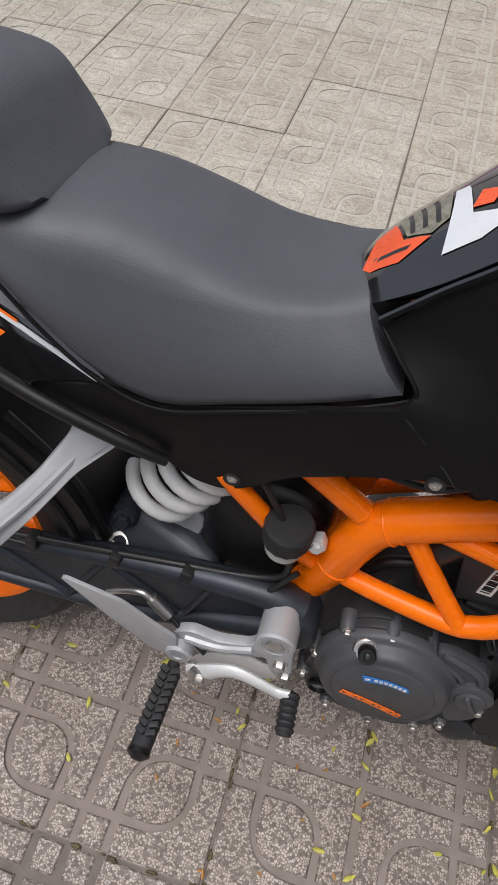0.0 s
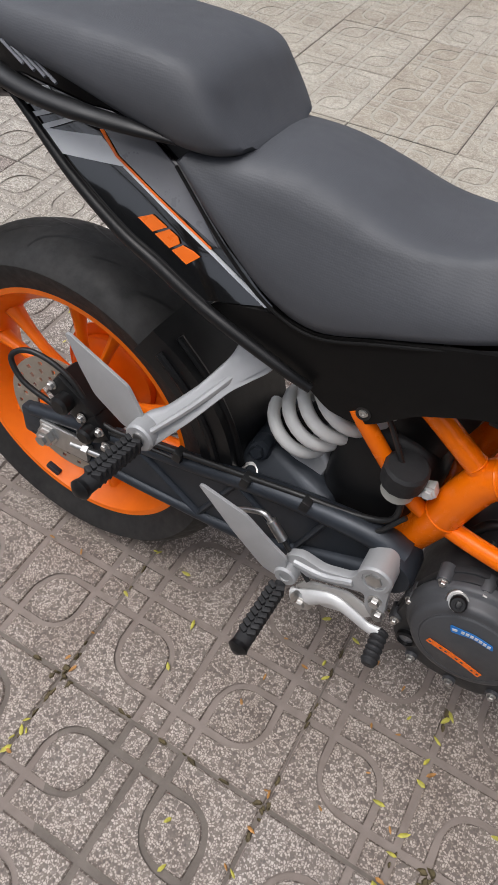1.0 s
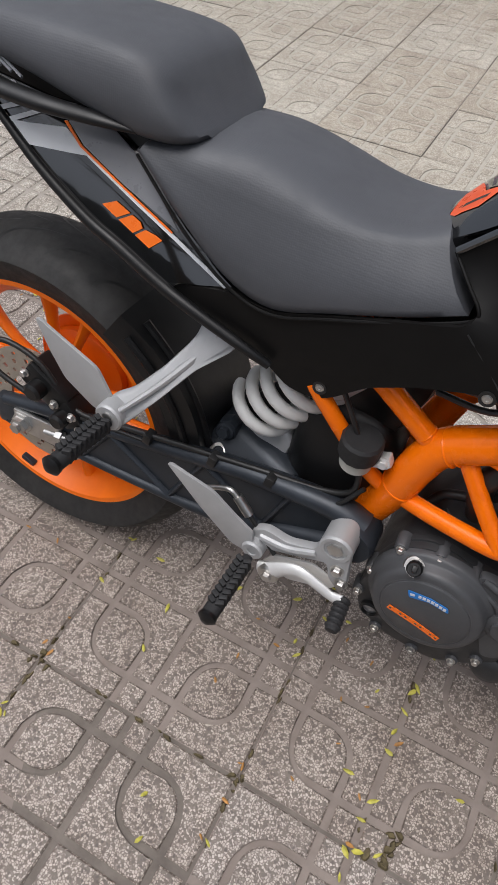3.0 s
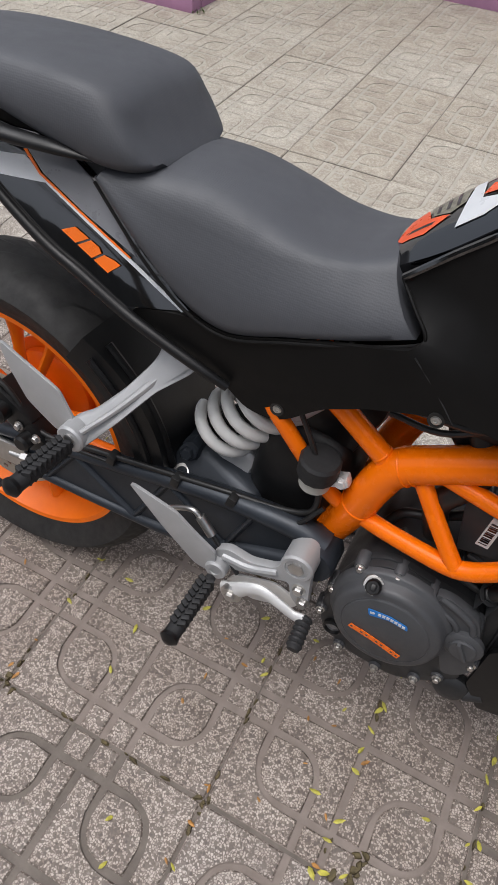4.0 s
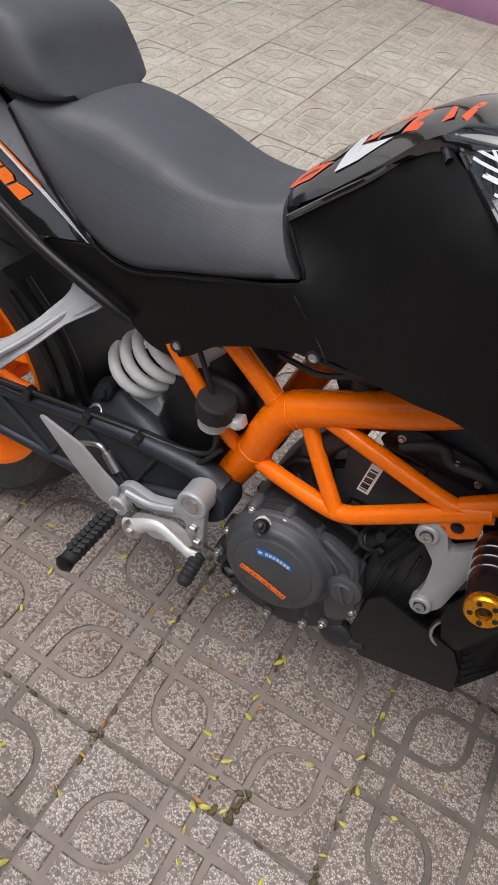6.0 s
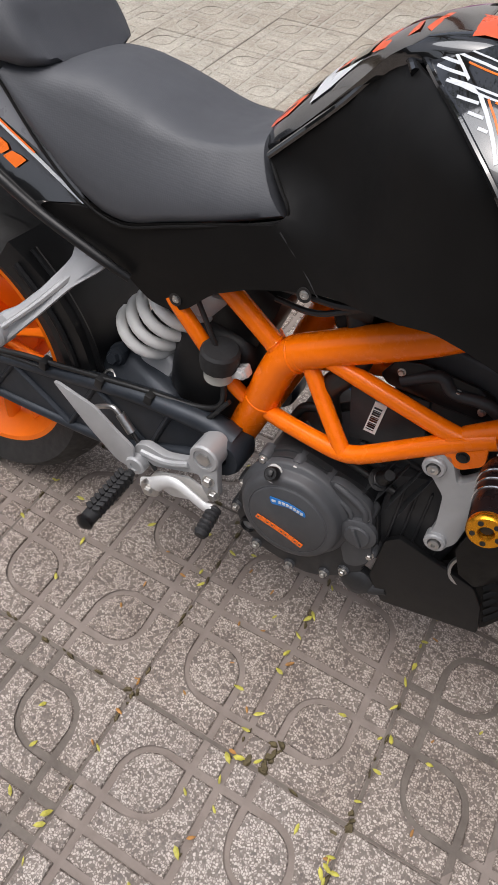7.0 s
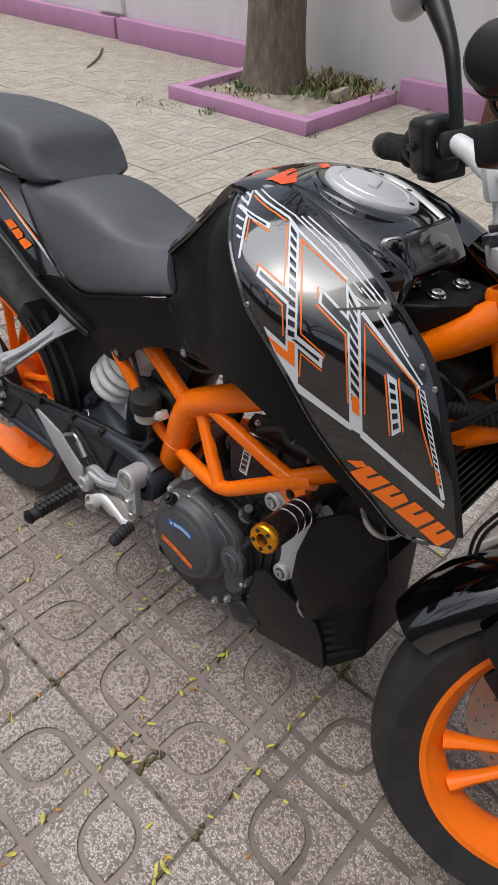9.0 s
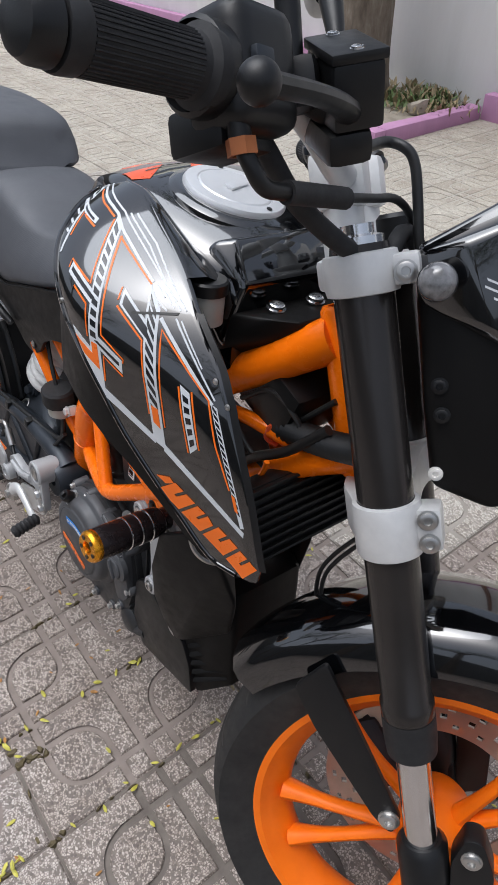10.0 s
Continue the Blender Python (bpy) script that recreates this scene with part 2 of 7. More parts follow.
# ---------------------------------------------------------------- mesh helpers
def finish(name, bm, material, parent=None, label="", sharp=38.0, extra=()):
    bmesh.ops.recalc_face_normals(bm, faces=bm.faces[:])
    me = bpy.data.meshes.new(name)
    bm.to_mesh(me)
    bm.free()
    me.materials.append(material)
    for mat in extra:
        me.materials.append(mat)
    me.shade_smooth()
    me.set_sharp_from_angle(angle=radians(sharp))
    ob = new(name, me)
    if parent is not None:
        ob.parent = parent
    if label:
        ob["label"] = label
    return ob


def part(name, bm, material, parent, label="", sharp=38.0):
    return finish(name, bm, material, parent, label, sharp)


def merged(*bms):
    out = bms[0]
    for other in bms[1:]:
        me = bpy.data.meshes.new("tmp")
        other.to_mesh(me)
        other.free()
        out.from_mesh(me)
        bpy.data.meshes.remove(me)
    return out


def moved(bm, m):
    bm.transform(m)
    return bm


def spline(pts, per=6):
    """Catmull-Rom through the points."""
    p = [Vector(q) for q in pts]
    if len(p) < 3:
        return p
    p = [2 * p[0] - p[1]] + p + [2 * p[-1] - p[-2]]
    out = []
    for i in range(1, len(p) - 2):
        for k in range(per):
            t = k / per
            a, b, c, d = p[i - 1], p[i], p[i + 1], p[i + 2]
            out.append(0.5 * ((2 * b) + (c - a) * t + (2 * a - 5 * b + 4 * c - d) * t * t + (3 * b - a - 3 * c + d) * t ** 3))
    out.append(p[-2])
    return out


def tube(pts, r, n=14, per=6, curved=True, flat=1.0, caps=True):
    """A round bar along the points; r is one radius or one for each point; flat squashes it across."""
    path = spline(pts, per) if curved else [Vector(q) for q in pts]
    radii = [r] * len(path) if not isinstance(r, (list, tuple)) else [float(np.interp(i / (len(path) - 1) * (len(r) - 1), range(len(r)), r)) for i in range(len(path))]
    bm = bmesh.new()
    ring_old, first, up = None, None, None
    for i, p in enumerate(path):
        d = (path[min(i + 1, len(path) - 1)] - path[max(i - 1, 0)]).normalized()
        if up is None:
            up = Vector((0, 1, 0)) if abs(d.y) < 0.9 else Vector((0, 0, 1))
        up = (up - d * up.dot(d)).normalized()
        side = d.cross(up)
        ring = [bm.verts.new(p + radii[i] * (math.cos(a) * up * flat + math.sin(a) * side)) for a in (2 * math.pi * k / n for k in range(n))]
        if ring_old:
            for k in range(n):
                bm.faces.new((ring_old[k], ring_old[(k + 1) % n], ring[(k + 1) % n], ring[k]))
        first = first or ring
        ring_old = ring
    if caps:
        bm.faces.new(first[::-1])
        bm.faces.new(ring_old)
    return bm


def lathe(profile, origin=(0, 0, 0), axis=(0, 1, 0), n=36, closed=False):
    """Turns (radius, height) pairs about the axis through origin."""
    bm = bmesh.new()
    rot = Vector((0, 0, 1)).rotation_difference(Vector(axis)).to_matrix()
    o = Vector(origin)
    rings = []
    for r, h in profile:
        if r < 1e-5:
            rings.append([bm.verts.new(o + rot @ Vector((0, 0, h)))])
        else:
            rings.append([bm.verts.new(o + rot @ Vector((r * math.cos(a), r * math.sin(a), h))) for a in (2 * math.pi * k / n for k in range(n))])
    pairs = list(zip(rings, rings[1:])) + ([(rings[-1], rings[0])] if closed else [])
    for a, b in pairs:
        for k in range(n):
            k2 = (k + 1) % n
            if len(a) == 1 and len(b) > 1:
                bm.faces.new((a[0], b[k2], b[k]))
            elif len(b) == 1 and len(a) > 1:
                bm.faces.new((a[k], a[k2], b[0]))
            elif len(a) > 1:
                bm.faces.new((a[k], a[k2], b[k2], b[k]))
    return bm


def bevelled(bm, width, segments=2, angle=28.0):
    edges = [e for e in bm.edges if len(e.link_faces) == 2 and e.calc_face_angle(0) > radians(angle)]
    bmesh.ops.bevel(bm, geom=edges, offset=width, segments=segments, profile=0.6, affect="EDGES", clamp_overlap=True)
    return bm


def slab(outline, y0, y1, bevel=0.002):
    """An (x, z) outline pulled from y0 to y1."""
    bm = bmesh.new()
    a = [bm.verts.new((x, y0, z)) for x, z in outline]
    b = [bm.verts.new((x, y1, z)) for x, z in outline]
    bm.faces.new(a)
    bm.faces.new(b[::-1])
    for k in range(len(a)):
        k2 = (k + 1) % len(a)
        bm.faces.new((a[k], b[k], b[k2], a[k2]))
    bmesh.ops.recalc_face_normals(bm, faces=bm.faces[:])
    return bevelled(bm, bevel) if bevel else bm


def hull(points, bevel=0.004, segments=2):
    bm = bmesh.new()
    for p in points:
        bm.verts.new(p)
    res = bmesh.ops.convex_hull(bm, input=bm.verts[:])
    bmesh.ops.delete(bm, geom=[v for v in bm.verts if not v.link_faces], context="VERTS")
    bmesh.ops.dissolve_limit(bm, angle_limit=radians(4), verts=bm.verts[:], edges=bm.edges[:])
    return bevelled(bm, bevel, segments, 12) if bevel else bm


def block(center, size, bevel=0.003, turn=(0, 0, 0), segments=2):
    bm = bmesh.new()
    bmesh.ops.create_cube(bm, size=1.0)
    bm.transform(Matrix.Diagonal((*size, 1)))
    if bevel:
        bevelled(bm, bevel, segments)
    bm.transform(pose(*center, *turn))
    return bm


def rounded(points, radius=0.01, steps=4):
    """An outline with its corners rounded."""
    out = []
    n = len(points)
    for i in range(n):
        p, a, b = Vector(points[i]), Vector(points[i - 1]), Vector(points[(i + 1) % n])
        da, db = (a - p), (b - p)
        r = min(radius, da.length * 0.45, db.length * 0.45)
        s, e = p + da.normalized() * r, p + db.normalized() * r
        for k in range(steps + 1):
            t = k / steps
            out.append(tuple((1 - t) ** 2 * s + 2 * t * (1 - t) * p + t * t * e))
    return out


def sheet(outline, depth, thick=0.003, step=0.02, inward=1.0):
    """A panel of an (x, z) outline bent to y = depth(x, z), with a thickness behind it."""
    bm = bmesh.new()
    bm.faces.new([bm.verts.new((x, 0, z)) for x, z in outline])
    xs, zs = [p[0] for p in outline], [p[1] for p in outline]
    for lo, hi, normal, at in ((min(xs), max(xs), (1, 0, 0), 0), (min(zs), max(zs), (0, 0, 1), 2)):
        c = lo + step
        while c < hi - 1e-4:
            co = [0, 0, 0]
            co[at] = c
            bmesh.ops.bisect_plane(bm, geom=bm.verts[:] + bm.edges[:] + bm.faces[:], plane_co=co, plane_no=normal, dist=1e-5)
            c += step
    bmesh.ops.triangulate(bm, faces=[f for f in bm.faces if len(f.verts) > 4])
    for vt in bm.verts:
        vt.co.y = depth(vt.co.x, vt.co.z)
    if thick:
        faces = bm.faces[:]
        res = bmesh.ops.extrude_face_region(bm, geom=faces)
        for vt in [g for g in res["geom"] if isinstance(g, bmesh.types.BMVert)]:
            vt.co.y += thick * inward
        bmesh.ops.recalc_face_normals(bm, faces=bm.faces[:])
    return bm


def loft(rings, cap=True, closed=True):
    """Skins rings of equal length."""
    bm = bmesh.new()
    rows = [[bm.verts.new(p) for p in ring] for ring in rings]
    n = len(rows[0])
    for a, b in zip(rows, rows[1:]):
        for k in range(n if closed else n - 1):
            k2 = (k + 1) % n
            bm.faces.new((a[k], a[k2], b[k2], b[k]))
    if cap and closed:
        bm.faces.new(rows[0][::-1])
        bm.faces.new(rows[-1])
    return bm


def mirrored(bm):
    bm.transform(Matrix.Diagonal((1, -1, 1, 1)))
    bmesh.ops.reverse_faces(bm, faces=bm.faces[:])
    return bm


def bolt(at, axis=(0, -1, 0), r=0.006, h=0.005, socket=True):
    """A button-head bolt with a socket."""
    prof = [(r * 1.25, 0), (r * 1.25, h * 0.25), (r, h * 0.3), (r, h * 0.85), (r * 0.82, h)]
    prof += [(r * 0.5, h), (r * 0.45, h * 0.4), (0, h * 0.4)] if socket else [(0, h)]
    return lathe(prof, at, axis, 14)


def hexbolt(at, axis=(0, -1, 0), r=0.008, h=0.007):
    return merged(lathe([(r * 1.35, 0), (r * 1.35, h * 0.2), (r * 1.1, h * 0.25), (0, h * 0.25)], at, axis, 18), lathe([(r, 0), (r, h * 0.85), (r * 0.85, h), (0, h)], at, axis, 6))


# ---------------------------------------------------------------- the motorcycle
# Built upright: x ahead from the rear axle, y to its left, z up from the ground; then leant on its stand.
bike = new("motorcycle")
bike.matrix_world = pose(-0.545, 0.31, 0.001, -8.5, 0, 0.8)
tagged(bike, "black and orange naked sport motorcycle leaning on its side stand", "motorcycle")

RAKE, STEER = radians(25), 33.0
UP = Vector((-math.sin(RAKE), 0, math.cos(RAKE)))
OUT = Vector((math.cos(RAKE), 0, math.sin(RAKE)))
AXLE = Vector((1.345, 0, 0.297))
HEAD = AXLE - 0.033 * OUT
TURNED = Matrix.Translation(HEAD) @ Matrix.Rotation(radians(STEER), 4, UP) @ Matrix.Translation(-HEAD)
FORKFRAME = Matrix(((OUT.x, 0, UP.x, AXLE.x), (0, 1, 0, 0), (OUT.z, 0, UP.z, AXLE.z), (0, 0, 0, 1)))
STEERED = TURNED @ FORKFRAME  # local: x = out ahead of the fork, y = left, z = up the fork



def steered(bm):
    return moved(bm, STEERED)


def smooth01(t):
    t = max(0.0, min(1.0, t))
    return t * t * (3 - 2 * t)


FLANK = spline([(0.5, -0.108, 0), (0.56, -0.112, 0), (0.62, -0.122, 0), (0.66, -0.134, 0), (0.7, -0.15, 0), (0.74, -0.173, 0), (0.78, -0.195, 0), (0.82, -0.206, 0), (0.86, -0.212, 0), (0.9, -0.208, 0), (0.94, -0.196, 0), (0.98, -0.182, 0), (1.03, -0.167, 0), (1.09, -0.15, 0), (1.14, -0.145, 0)], 8)
CREST = spline([(0.56, 0.79, 0), (0.578, 0.806, 0), (0.64, 0.862, 0), (0.7, 0.911, 0), (0.74, 0.926, 0), (0.78, 0.93, 0), (0.81, 0.927, 0), (0.84, 0.919, 0), (0.87, 0.9085, 0), (0.9, 0.8985, 0), (0.93, 0.889, 0), (0.96, 0.877, 0), (0.985, 0.864, 0), (1.02, 0.838, 0), (1.05, 0.806, 0), (1.1, 0.716, 0), (1.12, 0.636, 0), (1.13, 0.6, 0)], 8)
TURN = spline([(0.56, 0.02, 0), (0.66, 0.035, 0), (0.7, 0.05, 0), (0.74, 0.07, 0), (0.8, 0.095, 0), (0.87, 0.095, 0), (0.93, 0.068, 0), (0.98, 0.045, 0), (1.05, 0.03, 0), (1.13, 0.02, 0)], 8)
OUTER = spline([(0.6, -0.138, 0), (0.7, -0.152, 0), (0.74, -0.177, 0), (0.78, -0.198, 0), (0.82, -0.21, 0), (0.86, -0.216, 0), (0.9, -0.211, 0), (0.94, -0.198, 0), (0.98, -0.184, 0), (1.03, -0.169, 0), (1.09, -0.152, 0), (1.14, -0.147, 0)], 8)
OVER = spline([(0.6, 0.075, 0), (0.7, 0.083, 0), (0.76, 0.094, 0), (0.82, 0.094, 0), (0.88, 0.078, 0), (0.94, 0.058, 0), (1, 0.036, 0), (1.05, 0.022, 0), (1.1, 0.01, 0), (1.14, 0.006, 0)], 8)


def read(curve, x):
    return float(np.interp(x, [c.x for c in curve], [c.y for c in curve]))


def rolled(x, z):
    """How far the flank turns in under the crest."""
    return read(TURN, x) * max(0.0, 1 - (read(CREST, x) - z) / 0.075) ** 2


def shroud_depth(x, z):
    return read(OUTER, x) + read(OVER, x) * max(0.0, 1 - (read(CREST, x) - z) / 0.075) ** 2


def panel_depth(x, z):
    s = smooth01((x - 0.60) / 0.14)
    low = 0.016 * (1 - smooth01((z - 0.57) / 0.09))
    lean = 0.038 * smooth01((z - 0.72) / 0.065)
    return (-0.112 + low + lean) * (1 - s) + (read(FLANK, x) + 0.006) * s + rolled(x, z) * smooth01((x - 0.62) / 0.08)


def spaced(points, n):
    """n points evenly spaced on a smooth curve through (x, z) points."""
    c = spline([(x, z, 0) for x, z in points], 8)
    d = [0.0]
    for a, b in zip(c, c[1:]):
        d.append(d[-1] + (b - a).length)
    at = [d[-1] * k / (n - 1) for k in range(n)]
    return [Vector((float(np.interp(s, d, [p.x for p in c])), float(np.interp(s, d, [p.y for p in c])))) for s in at]


def bent(bm, depth, thick, inward):
    """Lays a flat skin on y = depth(x, z) and gives it a thickness behind."""
    for vt in bm.verts:
        vt.co.y = depth(vt.co.x, vt.co.z)
    res = bmesh.ops.extrude_face_region(bm, geom=bm.faces[:])
    for vt in [g for g in res["geom"] if isinstance(g, bmesh.types.BMVert)]:
        vt.co.y += thick * inward
    bmesh.ops.recalc_face_normals(bm, faces=bm.faces[:])
    return bm


def tail_depth(x, z):
    o = z - (0.825 - 0.48 * x)
    return -0.099 - 0.012 * smooth01((x - 0.05) / 0.3) + 0.30 * o + 3.2 * max(0.0, o + 0.01) ** 2


# ---- wheels
def wheel(name, centre, rim_r, half, tyre_r, tyre_half, label, matrix=None, lefty=False):
    """Rim with paired spokes as the part; tyre, valve and weight as its pieces. The axle runs along y."""
    c = Vector((0, 0, 0))
    r = rim_r
    prof = [(r, -half), (r + 0.002, -half + 0.004), (r - 0.008, -half + 0.006), (r - 0.014, -half * 0.55), (r - 0.024, -half * 0.3),
            (r - 0.024, half * 0.3), (r - 0.014, half * 0.55), (r - 0.008, half - 0.006), (r + 0.002, half - 0.004), (r, half),
            (r - 0.010, half - 0.001), (r - 0.020, half * 0.7), (r - 0.036, half * 0.35), (r - 0.040, 0), (r - 0.036, -half * 0.35), (r - 0.020, -half * 0.7), (r - 0.010, -half + 0.001)]
    bm = lathe(prof, c, (0, 1, 0), 96, closed=True)
    hub = lathe([(0.018, -0.052), (0.034, -0.052), (0.042, -0.040), (0.046, 0), (0.042, 0.040), (0.034, 0.052), (0.018, 0.052)], c, (0, 1, 0), 36, closed=True)
    bm = merged(bm, hub)
    spokes = []
    for k in range(5):
        for side in (-1, 1):
            a0 = 2 * math.pi * (k + 0.1) / 5 + side * 0.10
            a1 = 2 * math.pi * (k + 0.1) / 5 + side * 0.21
            p0 = Vector((0.036 * math.cos(a0), -0.008, 0.036 * math.sin(a0)))
            p1 = Vector(((r - 0.034) * math.cos(a1), -0.012, (r - 0.034) * math.sin(a1)))
            mid = (p0 * 0.5 + p1 * 0.5) + Vector((0, -0.004, 0))
            spokes.append(tube([p0, mid, p1], [0.012, 0.0085, 0.0075, 0.0085, 0.013], n=10, per=5, flat=1.3))
    world_m = matrix if matrix is not None else Matrix.Translation(centre)
    rim = part(name, moved(bm, world_m), RIMORANGE, bike, label)
    for spoke in spokes:
        part("spoke", moved(spoke, world_m), RIMORANGE, rim)
    t, th = tyre_r, tyre_half
    tp = [(r - 0.006, -half + 0.002), (r + 0.010, -half - 0.004), (r + 0.024, -th * 0.93), (r + 0.042, -th), (t - 0.028, -th * 0.93), (t - 0.014, -th * 0.72), (t - 0.005, -th * 0.42), (t - 0.001, -th * 0.18), (t, 0)]
    tp = tp + [(a, -b) for a, b in tp[-2::-1]]
    part("tyre", moved(lathe(tp + [(r - 0.012, half * 0.6), (r - 0.012, -half * 0.6)], c, (0, 1, 0), 120, closed=True), world_m), TYRE, rim, "worn black road tyre with curved rain grooves")
    # rain grooves: thin slots lying in the tread
    slots = bmesh.new()
    surface = [(-b, a) for a, b in tp]
    sy, sr = [b for a, b in tp], [a for a, b in tp]
    for k in range(22):
        a0 = 2 * math.pi * k / 22
        for sgn in (-1, 1):
            run = []
            for j in range(9):
                f = j / 8
                y = sgn * th * (0.10 + 0.60 * f)
                ang = a0 + (0.14 if sgn > 0 else 0) + 0.30 * f ** 0.6 + 0.06 * math.sin(f * 3)
                run.append((ang, y, float(np.interp(y, sy, sr)) + 0.0004))
            w = [0.0025, 0.004, 0.0045, 0.0045, 0.004, 0.0035, 0.003, 0.002, 0.001]
            left = [slots.verts.new(((rr) * math.cos(an + ww / rr), y, rr * math.sin(an + ww / rr))) for (an, y, rr), ww in zip(run, w)]
            right = [slots.verts.new(((rr) * math.cos(an - ww / rr), y, rr * math.sin(an - ww / rr))) for (an, y, rr), ww in zip(run, w)]
            for j in range(8):
                slots.faces.new((left[j], left[j + 1], right[j + 1], right[j]))
    tagged(part("tread_groove", moved(slots, world_m), HOSE, rim, "dark rain grooves of the tread"), kind="stuff")
    return rim, world_m


rear_wheel, RW = wheel("rear_wheel", (-0.004, 0, 0.301), 0.226, 0.056, 0.303, 0.074, "orange cast alloy rear wheel with paired spokes")
front_m = STEERED @ Matrix.Rotation(0.76, 4, (0, 1, 0))
front_wheel, FW = wheel("front_wheel", (0, 0, 0), 0.226, 0.041, 0.292, 0.055, "orange cast alloy front wheel with paired spokes", front_m)


def disc(r_out, r_in, y, thick, holes, ring):
    """A drilled brake disc: rings of holes cut through."""
    bm = bmesh.new()
    n = holes * 2
    radii = [r_in + (r_out - r_in) * f for f in (0, 0.18, 0.30, 0.42, 0.58, 0.70, 0.82, 1)]
    rows = [[bm.verts.new((r * math.cos(2 * math.pi * k / n), y, r * math.sin(2 * math.pi * k / n))) for k in range(n)] for r in radii]
    for i in range(7):
        for k in range(n):
            if i == 1 and k % 4 == 0 or i == 3 and k % 4 == 2 or i == 5 and k % 4 == 1:
                continue
            k2 = (k + 1) % n
            bm.faces.new((rows[i][k], rows[i][k2], rows[i + 1][k2], rows[i + 1][k]))
    res = bmesh.ops.extrude_face_region(bm, geom=bm.faces[:])
    for vt in [g for g in res["geom"] if isinstance(g, bmesh.types.BMVert)]:
        vt.co.y += thick
    return bm


part("brake_disc", moved(disc(0.115, 0.062, -0.070, 0.004, 40, 3), RW), DISC, rear_wheel, "drilled steel brake disc")
part("sprocket", moved(merged(lathe([(0.105, 0.062), (0.105, 0.067), (0.055, 0.067), (0.055, 0.062)], (0, 0, 0), (0, 1, 0), 46, closed=True),
                              lathe([(0.072, 0.035), (0.085, 0.045), (0.085, 0.060), (0.030, 0.060), (0.030, 0.035)], (0, 0, 0), (0, 1, 0), 40, closed=True)), RW), RIMORANGE, rear_wheel, "orange sprocket carrier")
part("balance_weight", moved(block((0, -0.046, -0.212), (0.03, 0.012, 0.016), 0.003), RW @ Matrix.Rotation(radians(22), 4, (0, 1, 0))), SWING, rear_wheel, "grey stick-on balance weight")
part("brake_disc", moved(disc(0.148, 0.100, 0.052, 0.004, 44, 3), FW), DISC, front_wheel, "drilled steel brake disc")

part("axle_nut", moved(merged(lathe([(0.021, -0.100), (0.021, -0.112), (0.016, -0.113), (0.016, -0.122), (0.010, -0.124), (0.010, -0.130), (0, -0.130)], (0, 0, 0), (0, 1, 0), 6),
                              block((0.03, -0.104, 0.0), (0.095, 0.010, 0.046), 0.004)), Matrix.Translation((-0.012, 0, 0.290))), STEEL, bike, "zinc plated axle nut and adjuster plate")
part("chain_adjuster", merged(tube([(0.035, -0.108, 0.292), (0.095, -0.108, 0.300)], 0.006, curved=False), lathe([(0.010, 0), (0.010, 0.012), (0, 0.012)], (0.060, -0.108, 0.2955), (1, 0, 0.13), 6)), STEEL, bike)

# ---- rear caliper with its line
cal = part("rear_caliper", merged(block((0.045, -0.085, 0.388), (0.085, 0.05, 0.05), 0.010, (0, 35, 0)), block((0.085, -0.088, 0.352), (0.05, 0.046, 0.045), 0.009, (0, 55, 0)),
                                  lathe([(0.016, 0), (0.016, 0.02), (0.011, 0.024), (0, 0.024)], (0.04, -0.108, 0.392), (0, -1, 0), 20), lathe([(0.014, 0), (0.014, 0.02), (0.010, 0.024), (0, 0.024)], (0.082, -0.108, 0.352), (0, -1, 0), 20)), PLASTIC, bike, "black rear brake caliper")
for at in ((0.015, -0.110, 0.410), (0.068, -0.112, 0.372), (0.110, -0.112, 0.335), (0.10, -0.112, 0.36)):
    part("caliper_bolt", hexbolt(at, r=0.006, h=0.008), STEEL, cal)
part("brake_hose", tube([(0.02, -0.115, 0.372), (-0.035, -0.12, 0.40), (-0.055, -0.115, 0.435), (-0.02, -0.105, 0.452), (0.04, -0.10, 0.430), (0.10, -0.10, 0.365), (0.20, -0.10, 0.378), (0.32, -0.098, 0.395), (0.42, -0.095, 0.408), (0.50, -0.088, 0.412), (0.545, -0.088, 0.435), (0.545, -0.084, 0.485)], 0.0045, n=10), HOSE, bike, "black rubber brake hose clipped to the swingarm")
part("sensor_cable", tube([(0.05, -0.10, 0.345), (0.16, -0.102, 0.362), (0.26, -0.102, 0.372), (0.36, -0.10, 0.387), (0.44, -0.10, 0.392), (0.52, -0.10, 0.402), (0.56, -0.09, 0.45)], 0.0035, n=8), HOSE, bike)
for x, z in ((0.235, 0.380), (0.345, 0.394), (0.435, 0.404)):
    part("hose_clip", block((x, -0.100, z), (0.014, 0.02, 0.018), 0.003, (0, 12, 0)), HOSE, bike)

